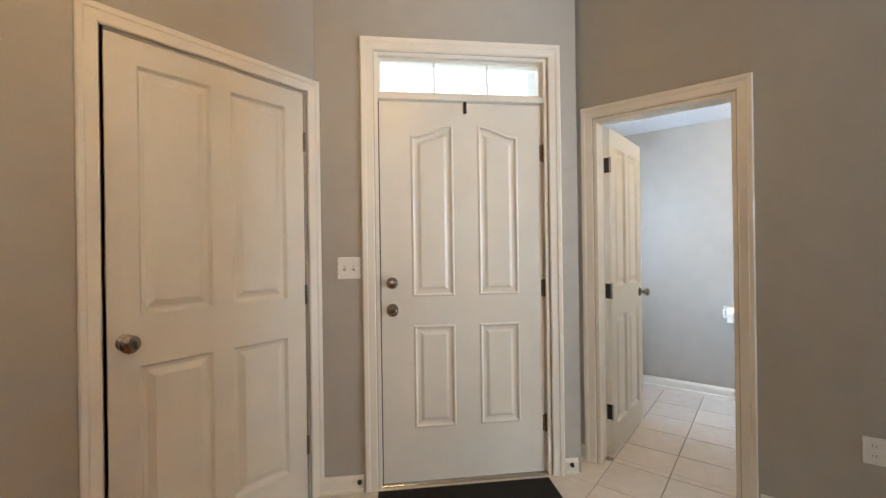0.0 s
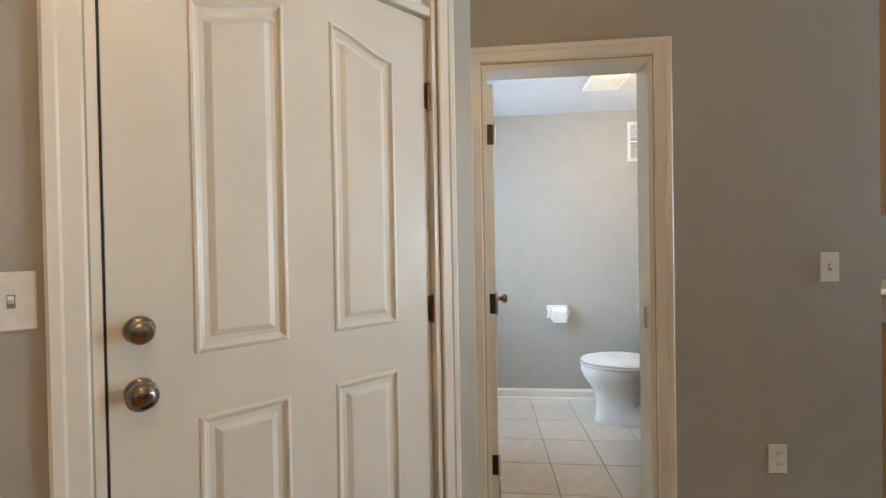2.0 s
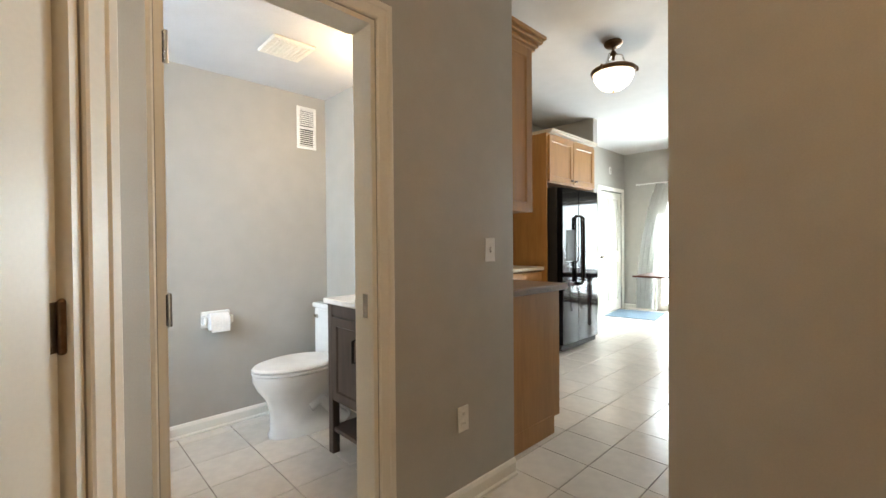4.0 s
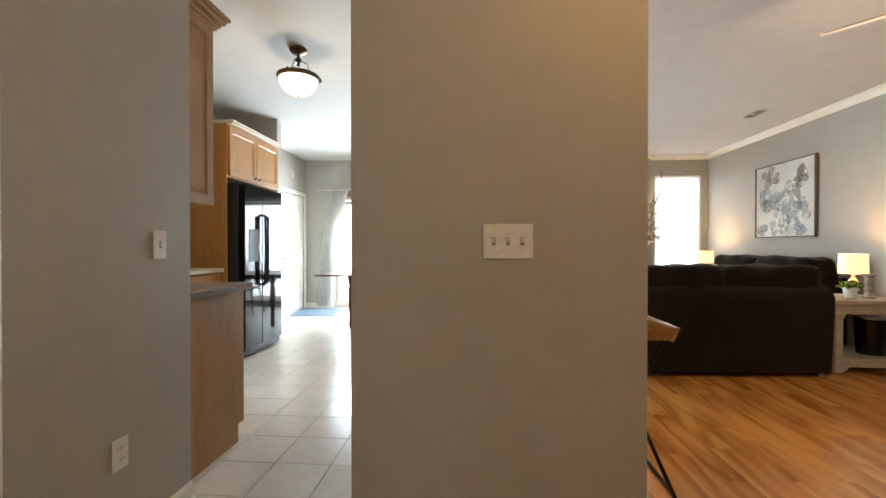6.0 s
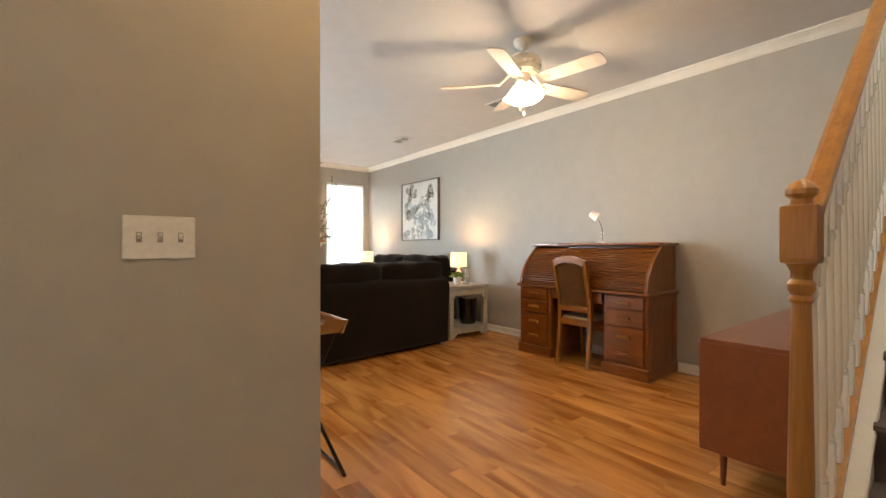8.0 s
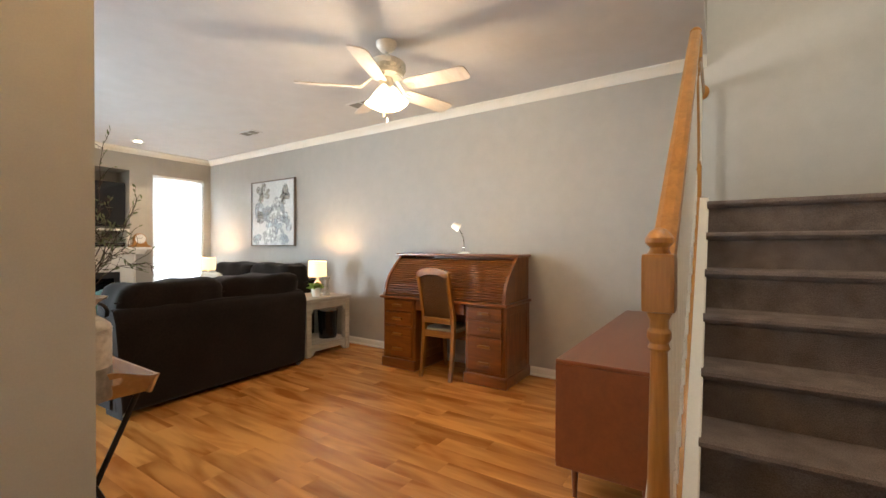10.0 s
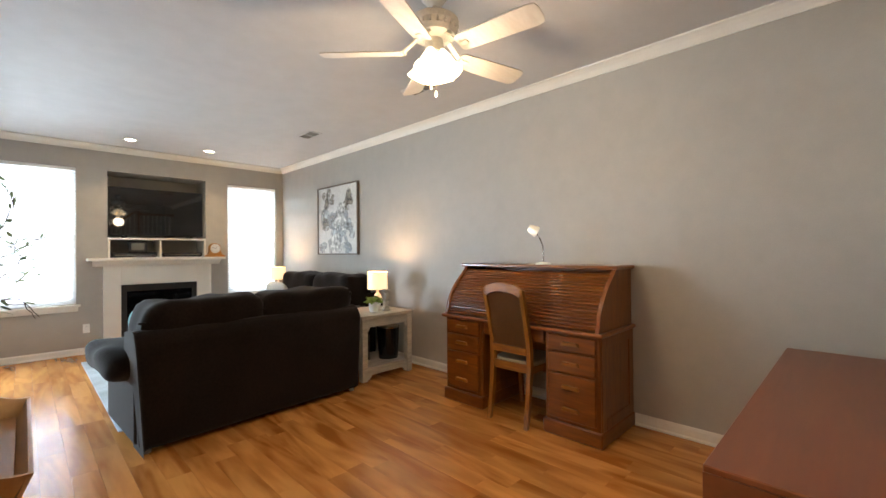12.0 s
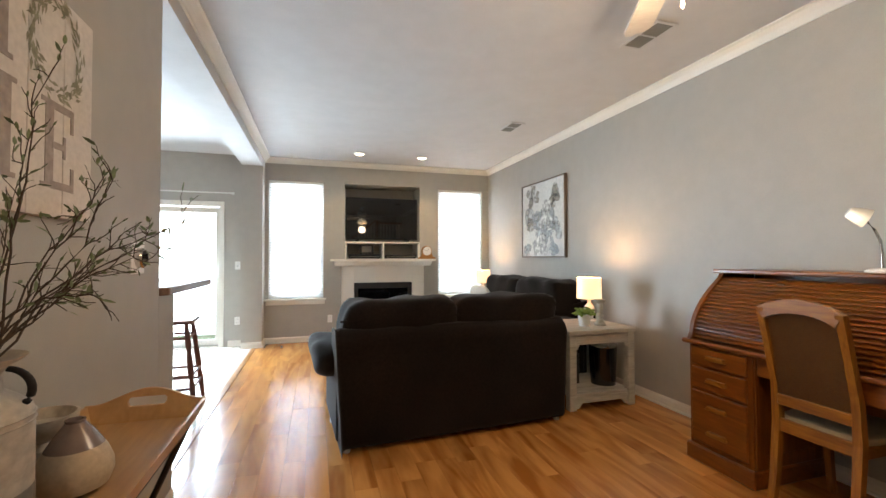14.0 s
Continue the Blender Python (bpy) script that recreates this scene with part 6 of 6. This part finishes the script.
# wooden sign
sg = thing("wall_sign", pose(0.396, 2.205, 1.670, 0, 0, 90), "white plank sign with grey letters and a leafy wreath", "sign")
SIGN = material("chalk white planks", (0.66, 0.62, 0.58), 0.8, size=50, grain=0.08, bump=0.05, blotch=0.10)
for k in range(4):
    x0 = -0.305 + 0.1525 * k
    part("plank", box(x0 + 0.0012, x0 + 0.1513, -0.022, -0.002, -0.305, 0.305, 0.0015), SIGN, sg)
for z in (-0.2, 0.2):
    part("batten", box(-0.28, 0.28, -0.002, 0.0, z - 0.03, z + 0.03), SIGN, sg)
LETTER = material("grey-brown lettering", (0.33, 0.28, 0.255), 0.8, size=40, grain=0.2, blotch=0.2)
def letter(strokes, x, z):
    """A slab-serif capital put together from straight strokes (x0, x1, z0, z1)."""
    bm = bmesh.new()
    for k, (a, b, c, d) in enumerate(strokes):
        box(x + a, x + b, -0.0236 - 0.00006 * k, -0.0222, z + c, z + d, bm=bm)
    part("letter", bm, LETTER, sg)
SERIF = 0.012
POST = lambda a: [(a, a + 0.036, 0, 0.235), (a - 0.018, a + 0.054, 0, SERIF), (a - 0.018, a + 0.054, 0.235 - SERIF, 0.235)]
letter(POST(-0.075) + POST(0.04) + [(-0.04, 0.04, 0.110, 0.128)], -0.15, 0.045)
letter(POST(-0.085) + POST(0.055) + [(-0.055 + 0.014 * k, -0.030 + 0.014 * k, 0.200 - 0.036 * k, 0.235 - 0.036 * k) for k in range(5)] + [(0.030 - 0.014 * k, 0.055 - 0.014 * k, 0.200 - 0.036 * k, 0.235 - 0.036 * k) for k in range(5)], -0.15, -0.228)
letter(POST(-0.06) + [(-0.03, 0.072, 0, 0.020), (-0.03, 0.068, 0.215, 0.235), (0.058, 0.074, 0, 0.068), (0.056, 0.070, 0.167, 0.235), (-0.03, 0.030, 0.110, 0.127), (0.020, 0.032, 0.088, 0.150)], 0.130, -0.228)
rnd = random.Random(3)
bm = bmesh.new()
for k in range(150):
    a, r = rnd.uniform(0, 6.283), rnd.gauss(1, 0.10)
    own = bmesh.new()
    s = rnd.uniform(0.025, 0.042)
    vs = [own.verts.new(q) for q in ((0, 0, 0), (0.4 * s, 0, 0.16 * s), (s, 0, 0), (0.4 * s, 0, -0.16 * s))]
    own.faces.new(vs)
    merge(bm, own, pose(0.120 + 0.112 * r * math.cos(a), -0.0228 - 0.00001 * k, 0.158 + 0.122 * r * math.sin(a), 0, -math.degrees(a) - 90 + rnd.uniform(-50, 50), 0))
part("wreath", bm, material("painted sage leaves", (0.27, 0.26, 0.19), 0.85, size=60, grain=0.3), sg, "painted sage wreath")

th = thing("thermostat", pose(0.396, 2.93, 1.255, 0, 0, 90), "round silver thermostat on a white wall plate", "thermostat")
part("wall_plate", box(-0.065, 0.065, -0.006, 0, -0.065, 0.065, 0.003), PLATE, th)
part("dial", lathe([(0.040, 0.0), (0.041, 0.018), (0.036, 0.024), (0, 0.024)], 32, m=pose(0, -0.006, 0, 90)), CHROME, th, smooth=True)
part("display", lathe([(0.031, 0), (0.031, 0.0012), (0, 0.0012)], 28, m=pose(0, -0.030, 0, 90)), SCREEN, th)

# hall ceiling lamp
hl = thing("ceiling_light", pose(0.60, 0.48, H), "flush ceiling light with a lit glass bowl in the hall", "ceiling light")
part("pan", lathe([(0, -0.001), (0.15, -0.001), (0.15, -0.025), (0.14, -0.03), (0, -0.03)], 32), BRONZE, hl)
part("glass_bowl", lathe([(0.138, -0.03), (0.13, -0.06), (0.09, -0.09), (0.03, -0.105), (0, -0.106)], 32), glowing("lit opal glass", (1.0, 0.84, 0.60), 4.0), hl, smooth=True)


# ---- powder room ----
toilet = thing("toilet", pose(-2.70, 1.555, 0, 0, 0, 180) @ Matrix.Diagonal((1, 0.97, 1.03, 1)), "white porcelain toilet with its lid closed", "toilet")
# local -y is the wall... bowl points to local +y after the turn: wall at y = 0, bowl to +y
def egg(a, b, y0, n=32, back=0.6):
    """An oval, blunter at the back."""
    pts = []
    for i in range(n):
        t = 2 * math.pi * i / n
        s = math.sin(t)
        pts.append((a * math.cos(t) * (1 - 0.10 * max(0, s)), y0 + (b if s > 0 else b * back) * s))
    return pts
def loft(rows, cap=True):
    own = bmesh.new()
    rings = [[own.verts.new((x, y, z)) for x, y in pts] for pts, z in rows]
    for a, b in zip(rings, rings[1:]):
        n = len(a)
        for i in range(n):
            own.faces.new((a[i], a[(i + 1) % n], b[(i + 1) % n], b[i]))
    own.faces.new(rings[0]), own.faces.new(rings[-1])
    return own
part("bowl", loft([(egg(0.118, 0.235, 0.39, back=1.45), 0.0), (egg(0.120, 0.237, 0.39, back=1.45), 0.025), (egg(0.108, 0.225, 0.39, back=1.45), 0.05), (egg(0.106, 0.222, 0.395, back=1.4), 0.16), (egg(0.128, 0.238, 0.405, back=1.2), 0.235), (egg(0.175, 0.275, 0.42, back=0.85), 0.30), (egg(0.188, 0.295, 0.42, back=0.8), 0.35), (egg(0.188, 0.295, 0.42, back=0.8), 0.385)]), PORCELAIN, toilet, smooth=True)
part("trapway", tube([(0.085, 0.40, 0.16), (0.092, 0.33, 0.20), (0.095, 0.26, 0.14), (0.092, 0.20, 0.07), (0.085, 0.15, 0.03)], 0.04, 12), PORCELAIN, toilet, smooth=True)
part("trapway", tube([(-0.085, 0.40, 0.16), (-0.092, 0.33, 0.20), (-0.095, 0.26, 0.14), (-0.092, 0.20, 0.07), (-0.085, 0.15, 0.03)], 0.04, 12), PORCELAIN, toilet, smooth=True)
part("seat", loft([(egg(0.190, 0.300, 0.42, back=0.78), 0.390), (egg(0.193, 0.303, 0.42, back=0.78), 0.398), (egg(0.190, 0.300, 0.42, back=0.78), 0.406)]), PORCELAIN, toilet, smooth=True)
part("lid", loft([(egg(0.188, 0.298, 0.42, back=0.78), 0.410), (egg(0.192, 0.302, 0.42, back=0.78), 0.418), (egg(0.180, 0.29, 0.42, back=0.78), 0.430), (egg(0.10, 0.18, 0.42, back=0.78), 0.434)]), PORCELAIN, toilet, smooth=True)
part("tank", box(-0.215, 0.215, 0.012, 0.20, 0.38, 0.715, 0.022, seg=3), PORCELAIN, toilet, smooth=True)
part("tank_lid", box(-0.225, 0.225, 0.005, 0.212, 0.717, 0.750, 0.010, seg=3), PORCELAIN, toilet, smooth=True)
part("flush_lever", tube([(0.17, 0.20, 0.665), (0.17, 0.222, 0.665), (0.12, 0.226, 0.660)], 0.008, 8), CHROME, toilet)
part("tank_neck", box(-0.12, 0.12, 0.03, 0.23, 0.30, 0.39, 0.02, seg=2), PORCELAIN, toilet)

van = thing("vanity", pose(-2.305, 1.135, 0), "dark walnut vanity with an open lower shelf", "vanity")
VW, VD = 0.70, 0.42
for x in (0, VW - 0.045):
    for y in (0, VD - 0.045):
        part("leg", box(x, x + 0.045, y, y + 0.045, 0, 0.845, 0.003), WALNUT, van)
part("body", box(0.012, VW - 0.012, 0.012, VD, 0.30, 0.845), WALNUT, van)
for k in range(2):
    d = part("door", panelled(0.295, 0.46, 0.018, [rect(0.045, 0.25, 0.045, 0.415)], [(0.004, 0.004), (0.008, 0.008)]), WALNUT, van)
    d.location = (0.052 + 0.30 * k, -0.004, 0.315)
    hx = 0.052 + 0.30 * k + (0.265 if k == 0 else 0.03)
    part("bar_pull", tube([(hx, -0.004, 0.57), (hx, -0.035, 0.575), (hx, -0.035, 0.685), (hx, -0.004, 0.69)], 0.008, 8), DARK_METAL, van, "black bar pull")
part("lower_shelf", box(0.01, VW - 0.01, 0.01, VD - 0.01, 0.125, 0.15, 0.003), WALNUT, van)
part("apron", box(0.045, VW - 0.045, 0.002, 0.02, 0.785, 0.845), WALNUT, van)
top = part("basin_top", box(-0.015, VW + 0.015, -0.02, VD + 0.0, 0.0, 0.03, 0.005), PORCELAIN, van, "white basin top")
top.location = (0, 0, 0.847)
part("basin_rim", lathe([(0.17, 0.030), (0.20, 0.030), (0.195, 0.037), (0.175, 0.037), (0.17, 0.030)], 32, m=pose(VW / 2, VD / 2 - 0.02, 0)), PORCELAIN, top)
part("faucet", tube([(VW / 2, VD - 0.06, 0.03), (VW / 2, VD - 0.06, 0.15), (VW / 2, VD - 0.09, 0.18), (VW / 2, VD - 0.16, 0.15)], 0.011, 10), CHROME, top, smooth=True)

tpz = thing("toilet_paper_holder", pose(-3.099, 0.77, 0.70, 0, 0, 90), "white roll on a porcelain wall holder", "paper holder")
part("back_plate", box(-0.085, 0.085, -0.014, 0, -0.045, 0.06, 0.006), PORCELAIN, tpz)
for x in (-0.075, 0.075):
    part("bracket", box(x - 0.010, x + 0.010, -0.085, -0.012, -0.018, 0.035, 0.006), PORCELAIN, tpz)
part("roll", lathe([(0.018, -0.055), (0.052, -0.055), (0.053, 0.0), (0.052, 0.055), (0.018, 0.055)], 32, m=pose(0, -0.068, 0.0, 0, 90)), PAPER, tpz, smooth=True)
part("loose_sheet", box(-0.053, 0.053, -0.122, -0.120, -0.06, 0.0), PAPER, tpz)

pv = thing("wall_vent", pose(-3.099, 1.405, 2.045, 0, 0, 90), "white louvred return vent high on the wall", "vent")
for a in ((-0.075, 0.075, -0.010, 0, 0.135, 0.155), (-0.075, 0.075, -0.010, 0, -0.155, -0.135), (-0.075, -0.052, -0.010, 0, -0.135, 0.135), (0.052, 0.075, -0.010, 0, -0.135, 0.135), (-0.052, 0.052, -0.010, 0, -0.010, 0.010)):
    part("vent_frame", box(*a, 0.002), PLATE, pv)
part("backing", box(-0.052, 0.052, -0.002, -0.0005, -0.135, 0.135), MATT_BLACK, pv)
for k in range(18):
    z = -0.128 + 0.0151 * k
    if abs(z) < 0.014:
        continue
    t = 1 if z > 0 else -1
    part("slat", prism([(-0.0025, z - 0.005 * t), (-0.0095, z + 0.003 * t), (-0.0085, z + 0.005 * t), (-0.0025, z - 0.003 * t)], -0.052, 0.052, "x"), PLATE, pv)
ex = thing("exhaust_fan", pose(-2.45, 0.98, 2.29), "cream square exhaust fan cover on the ceiling", "exhaust fan")
part("cover", box(-0.12, 0.12, -0.12, 0.12, -0.020, -0.001, 0.008), CREAM, ex)
for k in range(9):
    part("slat", box(-0.09, 0.09, -0.085 + 0.021 * k, -0.076 + 0.021 * k, -0.024, -0.020), CREAM, ex)
pw = thing("window_4", pose(-2.78, -0.20, 0.9, 0, 0, 0), "white powder room window full of daylight", kind="structure")
for a in ((0, 0.05, -0.10, -0.04, 0, 1.1), (1.12, 1.17, -0.10, -0.04, 0, 1.1), (0.05, 1.12, -0.10, -0.04, 0, 0.05), (0.05, 1.12, -0.10, -0.04, 1.05, 1.1), (0.05, 1.12, -0.09, -0.05, 0.53, 0.57)):
    part("window_frame", box(*a), TRIM, pw)
for z0, z1 in ((0.05, 0.53), (0.57, 1.05)):
    pane = part("pane", box(0.05, 1.12, -0.075, -0.070, z0, z1), GLASS, pw)
    pane.visible_shadow = False
bm = box(-7.0, 0.5, -3.52, -3.5, -0.15, 6.0)
box(-7.02, -7.0, -3.52, 1.4, -0.15, 6.0, bm=bm)
structure("backdrop_front", bm, SKYGLOW, "bright overcast sky beyond the front windows")

# ---- floors, piece by piece ----
def tile_floor(parent_name, label, x0, x1, y0, y1, pitch, ox, oy, skip=None):
    holder = thing(parent_name, None, label, kind="structure")
    meshes = {}
    i0, i1 = math.floor((x0 - ox) / pitch), math.ceil((x1 - ox) / pitch)
    j0, j1 = math.floor((y0 - oy) / pitch), math.ceil((y1 - oy) / pitch)
    rest, count = bmesh.new(), 0
    for j in range(j0, j1):
        for i in range(i0, i1):
            a, b = max(x0, ox + i * pitch + 0.002), min(x1, ox + (i + 1) * pitch - 0.002)
            c, d = max(y0, oy + j * pitch + 0.002), min(y1, oy + (j + 1) * pitch - 0.002)
            if b - a < 0.01 or d - c < 0.01 or (skip and skip((a + b) / 2, (c + d) / 2)):
                continue
            key = (round(b - a, 4), round(d - c, 4))
            if key not in meshes:
                bm = box(-key[0] / 2, key[0] / 2, -key[1] / 2, key[1] / 2, -0.0079, 0.0, 0.0015)
                me = bpy.data.meshes.new("tile")
                bm.to_mesh(me)
                bm.free()
                me.materials.append(TILE)
                meshes[key] = me
            ob = new("tile", meshes[key])
            ob.parent, ob.location = holder, ((a + b) / 2, (c + d) / 2, 0)


def covered(x, y):
    return (-0.56 < x < 0.39 and 1.3 < y < 2.6) or (x < -1.56 and y < 1.70) or x + y < -1.35
tile_floor("floor_kitchen_tiles", "cream square ceramic tiles with darker grout", -3.30, 0.27, 1.44, 7.52, 0.298, -1.20, 2.035, covered)
tile_floor("floor_hall_tiles", "cream square ceramic tiles in the hall", -1.55, 0.27, -0.86, 1.44, 0.298, -1.20, 2.035, covered)
tile_floor("floor_powder_tiles", "cream square ceramic tiles in the powder room", -3.10, -1.55, -0.20, 1.56, 0.298, -1.20, 2.035)

planks = thing("floor_planks", None, "honey oak laminate planks laid lengthwise", kind="structure")
rnd = random.Random(8)
PLW = 0.128
plank_mesh = {}
col = 0
x = 0.275
while x < 3.915:
    w = min(PLW, 3.918 - x)
    y = -0.85 - rnd.uniform(0, 1.1)
    while y < 7.56:
        length = rnd.choice((0.6, 0.8, 0.95, 1.2))
        a, b = max(y, -0.85), min(y + length, 7.555)
        y += length
        if b - a < 0.04 or b < 0.2 and x > 1.3:
            continue
        key = (round(w, 3), round(b - a, 3))
        if key not in plank_mesh:
            bm = box(-w / 2 + 0.0006, w / 2 - 0.0006, -(b - a) / 2 + 0.0005, (b - a) / 2 - 0.0005, -0.0135, 0.0)
            me = bpy.data.meshes.new("plank")
            bm.to_mesh(me)
            bm.free()
            me.materials.append(OAK_FLOOR)
            plank_mesh[key] = me
        ob = new("plank", plank_mesh[key])
        ob.parent, ob.location = planks, (x + w / 2, (a + b) / 2, 0)
    x += PLW
structure("trim_floor_edge", box(0.245, 0.297, 3.41, 7.29, 0.0005, 0.008, 0.003), HONEY_OAK, "oak strip between tiles and planks")
